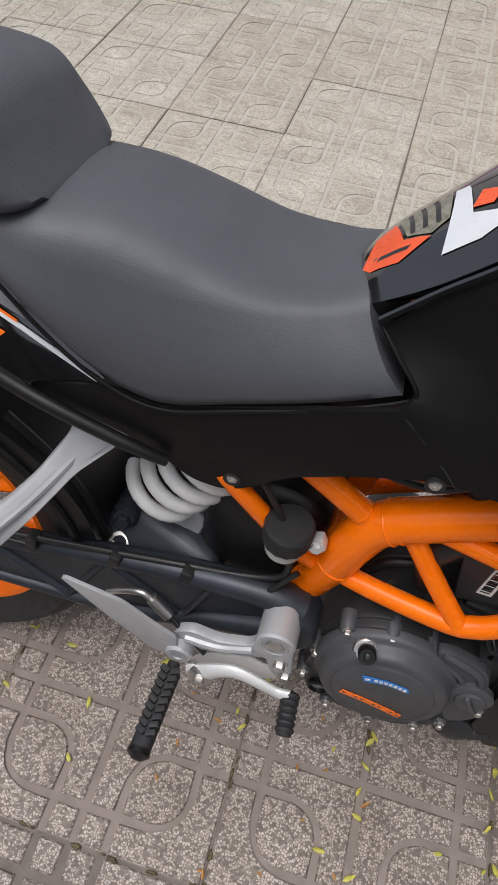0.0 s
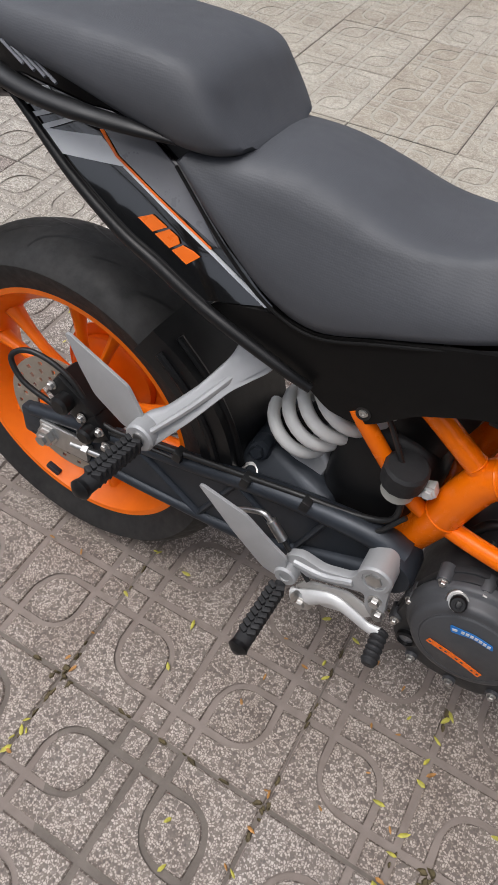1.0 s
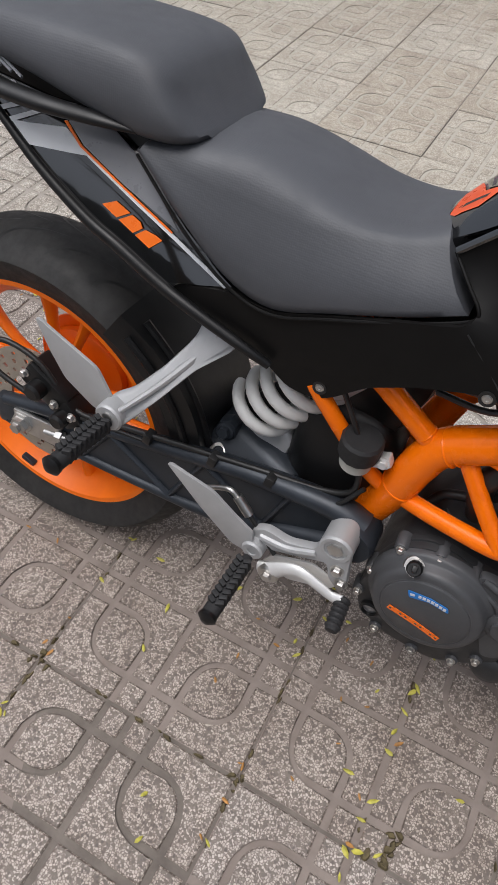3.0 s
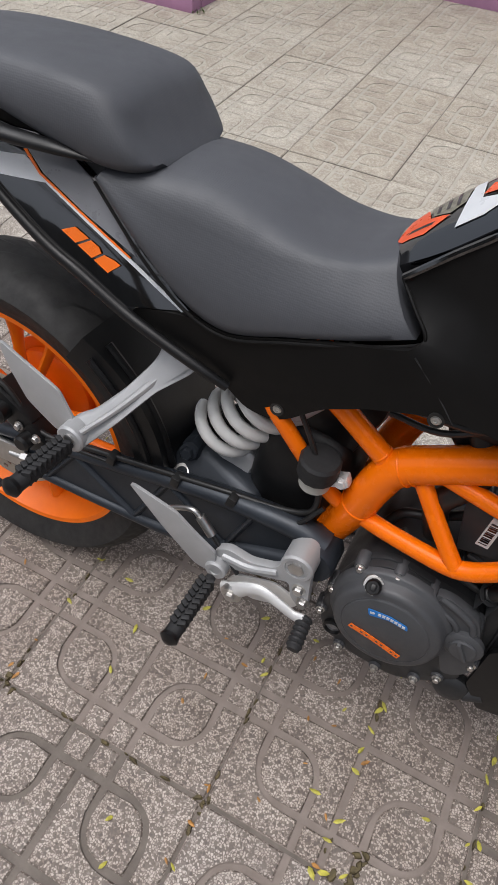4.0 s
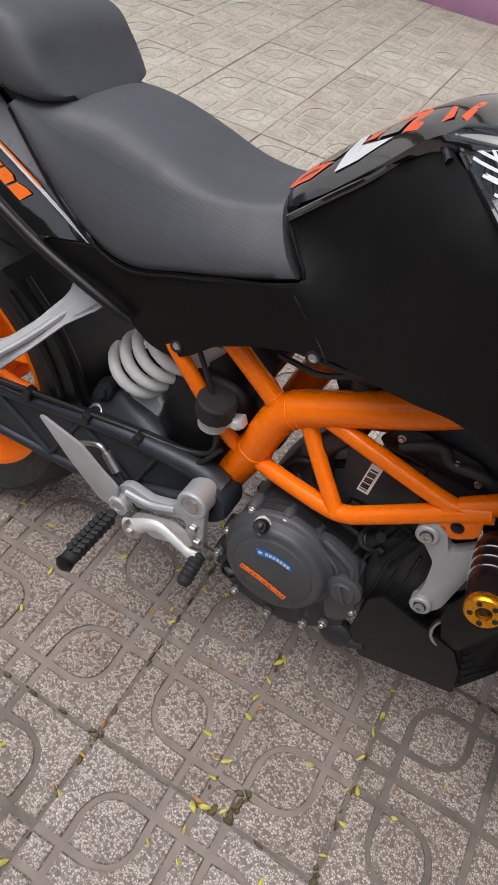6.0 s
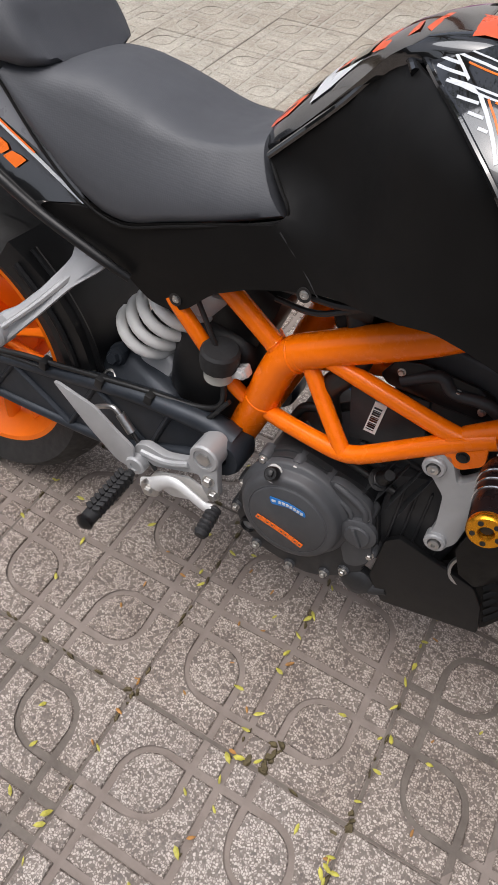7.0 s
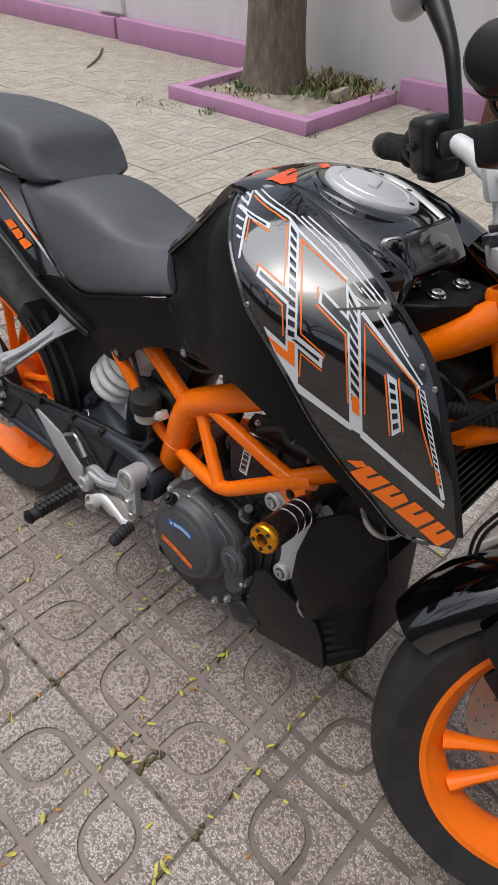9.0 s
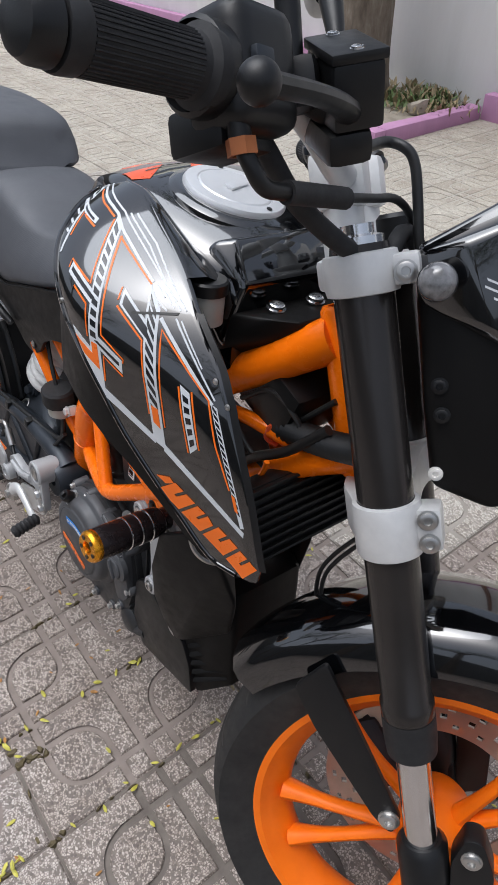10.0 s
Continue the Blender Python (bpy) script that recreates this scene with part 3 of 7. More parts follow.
# ---- swingarm: an open lattice beam on the right, the same on the left
TOPLINE = [(-0.055, 0.312), (0.08, 0.338), (0.25, 0.366), (0.40, 0.392), (0.53, 0.398), (0.575, 0.385)]
LOWLINE = [(-0.055, 0.268), (0.08, 0.262), (0.22, 0.262), (0.36, 0.272), (0.48, 0.312), (0.565, 0.340)]
for side in (-1, 1):
    y = 0.092 * side
    ribs = []
    bm = merged(tube([(x, y, z) for x, z in TOPLINE], [0.011, 0.012, 0.013, 0.014, 0.017, 0.020], n=12, flat=1.2), tube([(x, y, z) for x, z in LOWLINE], [0.010, 0.010, 0.010, 0.012, 0.015, 0.020], n=12, flat=1.2))
    for a, b in (((0.10, 0.265), (0.16, 0.345)), ((0.16, 0.345), (0.27, 0.268)), ((0.27, 0.268), (0.33, 0.375)), ((0.33, 0.375), (0.43, 0.295)), ((0.43, 0.295), (0.47, 0.39))):
        ribs.append(tube([(a[0], y, a[1]), (b[0], y, b[1])], 0.0055, n=10, curved=False, flat=2.0))
    bm = merged(bm, block((-0.035, y, 0.290), (0.075, 0.022, 0.056), 0.006), lathe([(0.030, -0.028), (0.034, -0.020), (0.034, 0.020), (0.030, 0.028), (0.012, 0.028), (0.012, -0.028)], (0.566, y, 0.365), (0, 1, 0), 30, closed=True))
    ob = part("swingarm", bm, SWING, bike, "dark grey cast lattice swingarm")
    part("web", slab([(-0.04, 0.275), (-0.04, 0.305), (0.08, 0.332), (0.25, 0.360), (0.40, 0.386), (0.53, 0.392), (0.56, 0.345), (0.48, 0.316), (0.36, 0.276), (0.22, 0.267), (0.08, 0.267)], y - 0.004, y + 0.004, 0), SWING, ob)
    for rib in ribs:
        part("rib", rib, SWING, ob)
part("swingarm_bridge", hull([(x, y * s, z) for s in (-1, 1) for x, y, z in ((0.28, 0.085, 0.330), (0.28, 0.080, 0.352), (0.47, 0.080, 0.360), (0.46, 0.080, 0.392), (0.315, 0.052, 0.380), (0.44, 0.050, 0.402), (0.325, 0.030, 0.412), (0.40, 0.030, 0.412))], 0.008, 3), SWING, bike, "dark cast bridge of the swingarm")
part("bridge_lug", hull([(x, y, z) for y in (-0.052, -0.030) for x, z in ((0.318, 0.385), (0.352, 0.385), (0.352, 0.420), (0.340, 0.428), (0.324, 0.420))], 0.005), SWING, bike)
part("bridge_bolt", merged(lathe([(0.014, 0), (0.014, 0.005), (0.009, 0.006), (0.009, 0.002), (0, 0.002)], (0.335, -0.066, 0.3735), (0, -0.6, 0.8), 24)), STEEL, bike)
part("link_bolt", hexbolt((0.336, -0.053, 0.407), (0.1, -1, 0.3), 0.010, 0.012), SWING, bike)

# ---- hugger between tyre and shock
rows = []
for k in range(15):
    a = radians(4 + 51 * k / 14)
    r = 0.322 + 0.012 * math.sin(k / 14 * math.pi)
    ring = []
    for f in (-1, -0.97, -0.7, 0, 0.7, 0.97, 1):
        rr = r - (0.05 if abs(f) == 1 else 0)
        ring.append((-0.004 + rr * math.cos(a), 0.088 * f, 0.301 + rr * math.sin(a)))
    rows.append(ring)
bm = loft(rows, closed=False)
part("hugger", bm, PLASTIC, bike, "black plastic mudguard ahead of the rear tyre")
for y, r0 in ((-0.089, 0.300), (-0.066, 0.326)):
    part("hugger_rib", tube([(-0.004 + (r0 + 0.006) * math.cos(radians(a)), y, 0.301 + (r0 + 0.006) * math.sin(radians(a))) for a in (14, 26, 38, 50)], 0.006, n=8), PLASTIC, bike)
# ---- shock with white spring
S_LOW, S_TOP = Vector((0.352, -0.022, 0.425)), Vector((0.520, -0.022, 0.640))
sd = (S_TOP - S_LOW).normalized()
s_side = sd.cross(Vector((0, 1, 0))).normalized()
s_up = sd.cross(s_side)
shock = part("shock_absorber", lathe([(0.014, 0), (0.014, 0.03), (0.030, 0.032), (0.030, 0.040), (0.018, 0.042), (0.018, 0.16), (0.034, 0.165), (0.036, 0.19), (0.036, 0.235), (0.030, 0.255), (0.0, 0.26)], S_LOW, sd, 30), PLASTIC, bike, "shock absorber with white coil spring")
turns = 4.6
coil = [S_LOW + sd * (0.036 + 0.140 * k / 110) + 0.0435 * (math.cos(2 * math.pi * turns * k / 110) * s_side + math.sin(2 * math.pi * turns * k / 110) * s_up) for k in range(111)]
part("coil_spring", tube(coil, 0.0090, n=10, curved=False), WHITESPRING, shock, "white painted coil spring")
part("spring_collar", lathe([(0.046, 0), (0.048, 0.004), (0.048, 0.040), (0.044, 0.046), (0.0, 0.046)], S_LOW + sd * 0.172, sd, 34), WHITESPRING, shock, "white upper spring seat")

# ---- black air duct dome and inner mudguard ahead of the shock
def dome(c, rx, ry, rz, power=0.75, n=28, m=14, tilt=0):
    rings = []
    for i in range(1, m):
        ph = math.pi * i / m - math.pi / 2
        cr, sr = abs(math.cos(ph)) ** power, math.copysign(abs(math.sin(ph)) ** power, math.sin(ph))
        rings.append([(rx * cr * math.copysign(abs(math.cos(a)) ** power, math.cos(a)), ry * cr * math.copysign(abs(math.sin(a)) ** power, math.sin(a)), rz * sr) for a in (2 * math.pi * k / n for k in range(n))])
    return moved(loft(rings), pose(*c, 0, tilt, 0))


part("inner_duct", dome((0.505, -0.004, 0.438), 0.074, 0.060, 0.098, 0.62, tilt=8), PLASTIC, bike, "black plastic duct behind the frame")
part("inner_box", block((0.53, 0.01, 0.56), (0.11, 0.10, 0.12), 0.02, (0, 20, 0)), PLASTIC, bike)
part("linkage", hull([(0.375, -0.040, 0.395), (0.375, 0.03, 0.395), (0.430, -0.045, 0.395), (0.430, 0.03, 0.395), (0.410, -0.035, 0.450), (0.410, 0.03, 0.450), (0.440, -0.040, 0.425), (0.365, -0.03, 0.420)], 0.008, 3), SILVER, bike, "cast alloy shock linkage")
# ---- orange trellis frame, both sides
FR = [
    ("top", [(0.556, 0.046, 0.336), (0.577, 0.055, 0.400), (0.597, 0.063, 0.456), (0.611, 0.067, 0.506), (0.632, 0.070, 0.549), (0.690, 0.076, 0.589), (0.818, 0.084, 0.668), (0.938, 0.053, 0.757), (0.995, 0.034, 0.802), (1.046, 0.014, 0.846)], [0.022, 0.0245, 0.025, 0.025, 0.0245, 0.0232, 0.0225, 0.0225, 0.0230, 0.0250]),
    ("rear_upper", [(0.622, 0.070, 0.545), (0.550, 0.074, 0.6025), (0.500, 0.080, 0.642)], 0.0138),
    ("rear_lower", [(0.590, 0.062, 0.436), (0.5475, 0.072, 0.472), (0.4776, 0.086, 0.563), (0.462, 0.088, 0.584)], 0.0108),
    ("bottom", [(0.596, 0.064, 0.442), (0.640, 0.080, 0.447), (0.690, 0.095, 0.4535), (0.730, 0.105, 0.4595), (0.752, 0.107, 0.467), (0.775, 0.107, 0.482), (0.857, 0.103, 0.541), (0.900, 0.100, 0.566)], 0.0124),
    ("strut", [(0.6625, 0.078, 0.548), (0.698, 0.092, 0.505), (0.735, 0.107, 0.464)], 0.0110),
    ("diagonal", [(0.682, 0.080, 0.572), (0.770, 0.093, 0.562), (0.857, 0.100, 0.550), (0.892, 0.100, 0.558)], 0.0116),
    ("front_riser", [(0.866, 0.098, 0.552), (0.935, 0.086, 0.600), (1.005, 0.052, 0.656), (1.060, 0.036, 0.704), (1.112, 0.014, 0.740)], [0.0126, 0.0145, 0.016, 0.0165, 0.019]),
]
frame_root = part("frame", moved(lathe([(0.026, 0), (0.029, 0.005), (0.029, 0.176), (0.026, 0.181), (0.020, 0.181), (0.020, 0)], (0, 0, 0), (0, 0, 1), 32, closed=True), Matrix.Translation(HEAD + UP * 0.475) @ UP.to_track_quat("Z", "Y").to_matrix().to_4x4()), ORANGE, bike, "orange powder coated tubular trellis frame")
for side in (-1, 1):
    for name, pts, r in FR:
        part("frame_tube", tube([(x, y * side, z) for x, y, z in pts], r, n=20, per=7), ORANGE, frame_root)
    part("frame_tube", tube([(0.925, 0.064 * side, 0.708), (0.9652, 0.055 * side, 0.717), (1.005, 0.045 * side, 0.7157), (1.058, 0.031 * side, 0.711)], 0.0086, n=12), ORANGE, frame_root)
    # weld beads where the tubes meet
    for (x, y, z), r, d in (((0.598, 0.063, 0.458), 0.0266, (0.30, 0.10, 0.95)), ((0.638, 0.0705, 0.5535), 0.0258, (0.82, 0.08, 0.57)), ((0.646, 0.0708, 0.559), 0.0252, (0.82, 0.08, 0.57)), ((0.606, 0.0705, 0.558), 0.0148, (-0.78, 0.05, 0.62))):
        dd = Vector((d[0], d[1] * side, d[2]))
        part("weld_bead", lathe([(r - 0.0035, -0.0026), (r - 0.0006, -0.0014), (r, 0.0), (r - 0.0006, 0.0014), (r - 0.0035, 0.0026)], (x, y * side, z), dd, 26, closed=True), ORANGE, frame_root)
    part("mount_lug", slab(rounded([(0.846, 0.552), (0.894, 0.566), (0.899, 0.532), (0.874, 0.512), (0.852, 0.524)], 0.008), 0.112 * side, 0.096 * side, 0.002), ORANGE, frame_root)
    part("lug_bolt", hexbolt((0.873, 0.112 * side, 0.534), (0, side, 0), 0.006, 0.004), PLASTIC, frame_root)
part("cross_member", tube([(0.59, -0.06, 0.44), (0.59, 0.06, 0.44)], 0.014, curved=False), ORANGE, frame_root)
part("tank_bracket", block((0.735, -0.085, 0.690), (0.05, 0.02, 0.022), 0.003, (0, -20, 0)), ORANGE, frame_root)

# ---- engine
CASE = [(0.594, 0.272), (0.602, 0.322), (0.612, 0.350), (0.634, 0.398), (0.668, 0.417), (0.722, 0.404), (0.778, 0.392), (0.801, 0.366), (0.818, 0.296), (0.802, 0.240), (0.766, 0.208), (0.728, 0.186), (0.652, 0.196), (0.606, 0.226)]
engine = part("engine", slab(rounded(CASE, 0.018), -0.106, 0.112, 0.006), ENGINE, bike, "dark grey single cylinder engine")
part("case_flange", slab(rounded([(x + (0.71 - x) * -0.025, z + (0.305 - z) * -0.025) for x, z in CASE], 0.016), -0.094, -0.082, 0.002), ENGINE, engine)
CX, CZ = 0.690, 0.327
part("clutch_cover", lathe([(0.0865, -0.004), (0.0865, 0.006), (0.0835, 0.0105), (0.0790, 0.0120), (0.0770, 0.0150), (0.0755, 0.0235), (0.0725, 0.0285), (0.0680, 0.0305), (0.0600, 0.0310), (0.0588, 0.0322), (0.0575, 0.0330), (0.0, 0.0340)], (CX, -0.106, CZ), (0, -1, 0), 72), COVER, engine, "round grey clutch cover with stickers")
part("cover_rim", lathe([(0.0600, 0.0), (0.0612, 0.0008), (0.0625, 0.0)], (CX, -0.1368, CZ), (0, -1, 0), 64, closed=True), COVER, engine)
SIDECOVER = [(0.728, 0.411), (0.749, 0.414), (0.791, 0.397), (0.801, 0.372), (0.817, 0.293), (0.800, 0.268), (0.782, 0.262), (0.768, 0.300), (0.7665, 0.337), (0.756, 0.372)]
part("side_cover", slab(rounded(SIDECOVER, 0.012), -0.1135, -0.100, 0.004), COVER, engine, "dark grey side cover with a ribbed edge")
part("cover_ridge", tube([(0.738, -0.112, 0.408), (0.762, -0.114, 0.400), (0.786, -0.114, 0.385), (0.793, -0.114, 0.365)], 0.0050, n=10), COVER, engine)
part("cover_ridge", tube([(0.745, -0.112, 0.386), (0.768, -0.114, 0.372), (0.776, -0.114, 0.352)], 0.0040, n=10), COVER, engine)
part("filter_cover", merged(lathe([(0.026, 0), (0.026, 0.008), (0.022, 0.011), (0, 0.012)], (0.789, -0.112, 0.343), (0, -1, 0), 30), lathe([(0.0185, 0.008), (0.0185, 0.013), (0.0165, 0.015), (0, 0.015)], (0.789, -0.112, 0.343), (0, -1, 0), 24), block((0.789, -0.128, 0.343), (0.032, 0.007, 0.006), 0.002, (0, 60, 0))), COVER, engine, "black round oil filter cap")
part("water_pump", merged(lathe([(0.026, 0), (0.026, 0.014), (0.020, 0.020), (0.010, 0.022), (0, 0.022)], (0.806, -0.088, 0.222), (0, -1, 0), 26), block((0.790, -0.096, 0.240), (0.026, 0.018, 0.05), 0.006, (0, 20, 0)), tube([(0.826, -0.096, 0.216), (0.850, -0.094, 0.230)], 0.012, curved=False)), ENGINE, engine, "dark water pump housing")
for x, z in ((0.631, 0.394), (0.680, 0.407), (0.605, 0.330), (0.598, 0.272), (0.726, 0.396), (0.792, 0.371), (0.812, 0.301), (0.783, 0.240), (0.756, 0.214), (0.700, 0.196), (0.640, 0.206)):
    part("bolt_boss", lathe([(0.0105, -0.022), (0.0092, 0.001), (0.0080, 0.003), (0, 0.003)], (x, -0.107, z), (0, -1, 0), 16), COVER, engine)
    part("case_bolt", hexbolt((x, -0.1095, z), (0, -1, 0), 0.0048, 0.007), STEEL, engine)
part("sight_glass", merged(lathe([(0.015, -0.01), (0.015, 0.006), (0.0115, 0.008), (0.0105, 0.002), (0, 0.002)], (0.623, -0.106, 0.243), (0, -1, 0), 26)), PLASTIC, engine, "black rimmed oil sight glass")
part("sight_lens", lathe([(0.0105, 0), (0.0, 0.0016)], (0.623, -0.1085, 0.243), (0, -1, 0), 22), SMOKED, engine)
part("oil_filler", lathe([(0.0165, -0.012), (0.0165, 0.002), (0.0145, 0.005), (0.0125, 0.005), (0.0125, 0.009), (0, 0.009)], (0.657, -0.122, 0.388), (-0.05, -0.75, 0.66), 26), STEEL, engine, "metal oil filler collar")
part("filler_cap", merged(lathe([(0.0105, 0), (0.0105, 0.014), (0.0085, 0.017), (0, 0.017)], (0.6565, -0.128, 0.394), (-0.05, -0.75, 0.66), 12), block((0.656, -0.140, 0.405), (0.007, 0.009, 0.013), 0.002, (40, 0, 0))), PLASTIC, engine, "small black filler plug")
part("oil_pipe", tube([(0.640, -0.050, 0.425), (0.648, -0.056, 0.420), (0.656, -0.060, 0.424), (0.668, -0.054, 0.436)], 0.006, n=10), HOSE, engine)
# stickers on the cover: plain shapes
FACE = -0.1402
part("sticker", slab(rounded([(0.6595, 0.3625), (0.6900, 0.3655), (0.7140, 0.3610), (0.7170, 0.3520), (0.6900, 0.3565), (0.6640, 0.3500)], 0.003), FACE - 0.0009, FACE, 0), DECAL_B, engine, "blue sticker on the cover")
part("sticker_mark", slab(rounded([(0.6635, 0.3585), (0.6700, 0.3600), (0.6705, 0.3565), (0.6650, 0.3545)], 0.001), FACE - 0.0014, FACE - 0.0006, 0), DECAL_W, engine)
for k in range(7):
    x, z = 0.6745 + k * 0.0056, 0.3590 + 0.0022 * math.sin(math.pi * (k + 0.5) / 6) - 0.0003 * k
    part("sticker_mark", slab([(x, z + 0.0022), (x + 0.0042, z + 0.0024), (x + 0.0044, z - 0.0022), (x + 0.0004, z - 0.0026)], FACE - 0.0014, FACE - 0.0006, 0), DECAL_W, engine)
for k in range(10):
    f = k / 10
    x, z = 0.6434 + 0.0765 * f, 0.3078 - 0.0218 * f + 0.002 * math.sin(math.pi * f)
    part("sticker_mark", slab([(x + 0.0030, z + 0.0085), (x + 0.0100, z + 0.0066), (x + 0.0074, z - 0.0018), (x + 0.0002, z + 0.0002)], FACE - 0.0009, FACE, 0), DECAL_O, engine)
    if k % 3 != 1:
        part("sticker_mark", slab([(x + 0.0038, z + 0.0052), (x + 0.0068, z + 0.0044), (x + 0.0060, z + 0.0020), (x + 0.0030, z + 0.0028)], FACE - 0.0013, FACE - 0.0005, 0), COVER, engine)
cyl = part("cylinder", moved(block((0, 0, 0), (0.115, 0.130, 0.14), 0.010), pose(0.815, 0, 0.475, 0, 14, 0)), ENGINE, engine, "black finned cylinder")
for k in range(7):
    part("cooling_fin", moved(block((0, 0, -0.055 + 0.018 * k), (0.122, 0.140, 0.006), 0.001), pose(0.815, 0, 0.475, 0, 14, 0)), ENGINE, cyl)
# ribs, hoses and small castings between cylinder and cover
for k in range(4):
    part("case_rib", hull([(0.775 + 0.017 * k, -0.086, 0.412 - 0.004 * k), (0.779 + 0.017 * k, -0.086, 0.412 - 0.004 * k), (0.800 + 0.017 * k, -0.086, 0.470), (0.804 + 0.017 * k, -0.086, 0.470), (0.777 + 0.017 * k, -0.112, 0.408 - 0.004 * k), (0.801 + 0.017 * k, -0.094, 0.468)], 0.001, 1), ENGINE, engine)
part("sensor_plug", merged(lathe([(0.010, 0), (0.010, 0.022), (0.007, 0.026), (0.007, 0.040), (0, 0.040)], (0.790, -0.090, 0.428), (0.3, -0.5, 0.8), 16), hexbolt((0.790, -0.092, 0.430), (0.3, -0.5, 0.8), 0.012, 0.007)), PLASTIC, engine)
part("cam_cover", moved(hull([(0.747, -0.088, 0.572), (0.762, -0.092, 0.601), (0.795, -0.092, 0.609), (0.858, -0.090, 0.603), (0.890, -0.086, 0.578), (0.872, -0.090, 0.560), (0.826, -0.094, 0.562), (0.796, -0.095, 0.573), (0.758, -0.092, 0.563), (0.76, -0.07, 0.59), (0.88, -0.07, 0.59), (0.82, -0.07, 0.56)], 0.006, 3), Matrix.Diagonal((1, 0.80, 1, 1))), PLASTIC, engine, "black cam cover")
for x, z in ((0.772, 0.588), (0.840, 0.588), (0.872, 0.575)):
    part("cam_bolt", hexbolt((x, -0.0745, z), (0, -1, 0), 0.0038, 0.005), STEEL, engine)
part("starter_hose", tube([(0.640, -0.040, 0.425), (0.655, -0.045, 0.455), (0.690, -0.045, 0.470), (0.735, -0.045, 0.500)], 0.007, n=10), HOSE, engine)
part("starter_hose", tube([(0.690, -0.070, 0.430), (0.735, -0.084, 0.432), (0.770, -0.088, 0.425), (0.812, -0.088, 0.415)], 0.0055, n=10), HOSE, engine)
part("cylinder_head", merged(hull([(0.77, -0.066, 0.53), (0.77, 0.066, 0.53), (0.90, -0.070, 0.50), (0.90, 0.070, 0.50), (0.80, -0.055, 0.635), (0.80, 0.055, 0.635), (0.90, -0.055, 0.62), (0.90, 0.055, 0.62), (0.765, -0.055, 0.60), (0.93, -0.06, 0.56), (0.93, 0.06, 0.56)], 0.010, 3)), ENGINE, engine, "dark cylinder head cover")
part("head_rib", tube([(0.775, -0.072, 0.575), (0.815, -0.074, 0.600), (0.835, -0.074, 0.585), (0.875, -0.072, 0.585), (0.915, -0.068, 0.560)], 0.008, n=10), ENGINE, engine)
part("label_plate", block((0.772, -0.066, 0.510), (0.10, 0.014, 0.085), 0.004, (0, -10, 0)), ENGINE, engine)
part("cylinder_label", slab([(0.7470, 0.4835), (0.7630, 0.4825), (0.7680, 0.5325), (0.7520, 0.5335)], -0.0752, -0.0735, 0), LABEL, engine, "white label with printed bars")
for k in range(11):
    f = 0.06 + 0.80 * k / 11
    w = 0.0026 if k % 3 else 0.0012
    x, z = 0.7490 + 0.0050 * f, 0.4850 + 0.0480 * f
    part("label_bar", slab([(x, z), (x + 0.0105, z - 0.0006), (x + 0.0107, z - 0.0006 + w), (x + 0.0002, z + w)], -0.0758, -0.0750, 0), DECAL_K, engine)
part("coolant_hose", tube([(0.700, -0.06, 0.46), (0.690, -0.07, 0.52), (0.720, -0.07, 0.58), (0.70, -0.06, 0.64)], 0.016, n=14), HOSE, engine, "black coolant hose")
part("connector", block((0.722, -0.062, 0.535), (0.016, 0.014, 0.012), 0.003), DECAL_B, engine, "blue plug connector")
part("throttle_body", merged(lathe([(0.030, -0.05), (0.034, -0.045), (0.034, 0.045), (0.030, 0.05), (0, 0.05)], (0.715, -0.02, 0.63), (0.6, 0, 0.8), 26), block((0.70, -0.065, 0.655), (0.05, 0.03, 0.04), 0.006)), PLASTIC, engine)
for pts, r in (([(0.575, -0.080, 0.640), (0.63, -0.095, 0.655), (0.69, -0.092, 0.655), (0.75, -0.085, 0.672), (0.80, -0.085, 0.690)], 0.005), ([(0.60, -0.07, 0.62), (0.66, -0.085, 0.63), (0.72, -0.08, 0.655), (0.775, -0.09, 0.655)], 0.004), ([(0.625, -0.075, 0.66), (0.70, -0.075, 0.675), (0.80, -0.07, 0.70)], 0.006)):
    part("wire", tube(pts, r, n=8), HOSE, engine, "black wire")
part("airbox", hull([(0.52, -0.05, 0.66), (0.52, 0.05, 0.66), (0.80, -0.07, 0.72), (0.80, 0.07, 0.72), (0.56, -0.05, 0.72), (0.56, 0.05, 0.72), (0.70, -0.05, 0.655), (0.70, 0.05, 0.655), (0.80, -0.06, 0.79), (0.80, 0.06, 0.79)], 0.01), PLASTIC, bike, "black airbox under the tank")

# ---- engine mount bracket and crash protector
part("engine_bracket", slab(rounded([(0.838, 0.520), (0.862, 0.530), (0.880, 0.490), (0.925, 0.540), (0.940, 0.530), (0.915, 0.470), (0.908, 0.395), (0.894, 0.374), (0.872, 0.382), (0.876, 0.415), (0.870, 0.465), (0.842, 0.495)], 0.008), -0.112, -0.094, 0.004), SILVER, bike, "cast alloy engine mount bracket")
for x, z in ((0.848, 0.506), (0.884, 0.388), (0.917, 0.525)):
    part("bracket_boss", merged(lathe([(0.0145, 0), (0.0145, 0.015), (0.0125, 0.017), (0.009, 0.017), (0.009, 0.010), (0, 0.010)], (x, -0.102, z), (0, -1, 0), 26)), SILVER, bike)
    part("bracket_bolt", lathe([(0.007, 0), (0.007, 0.006), (0.005, 0.007), (0.003, 0.007), (0.003, 0.003), (0, 0.003)], (x, -0.116, z), (0, -1, 0), 18), STEEL, bike)
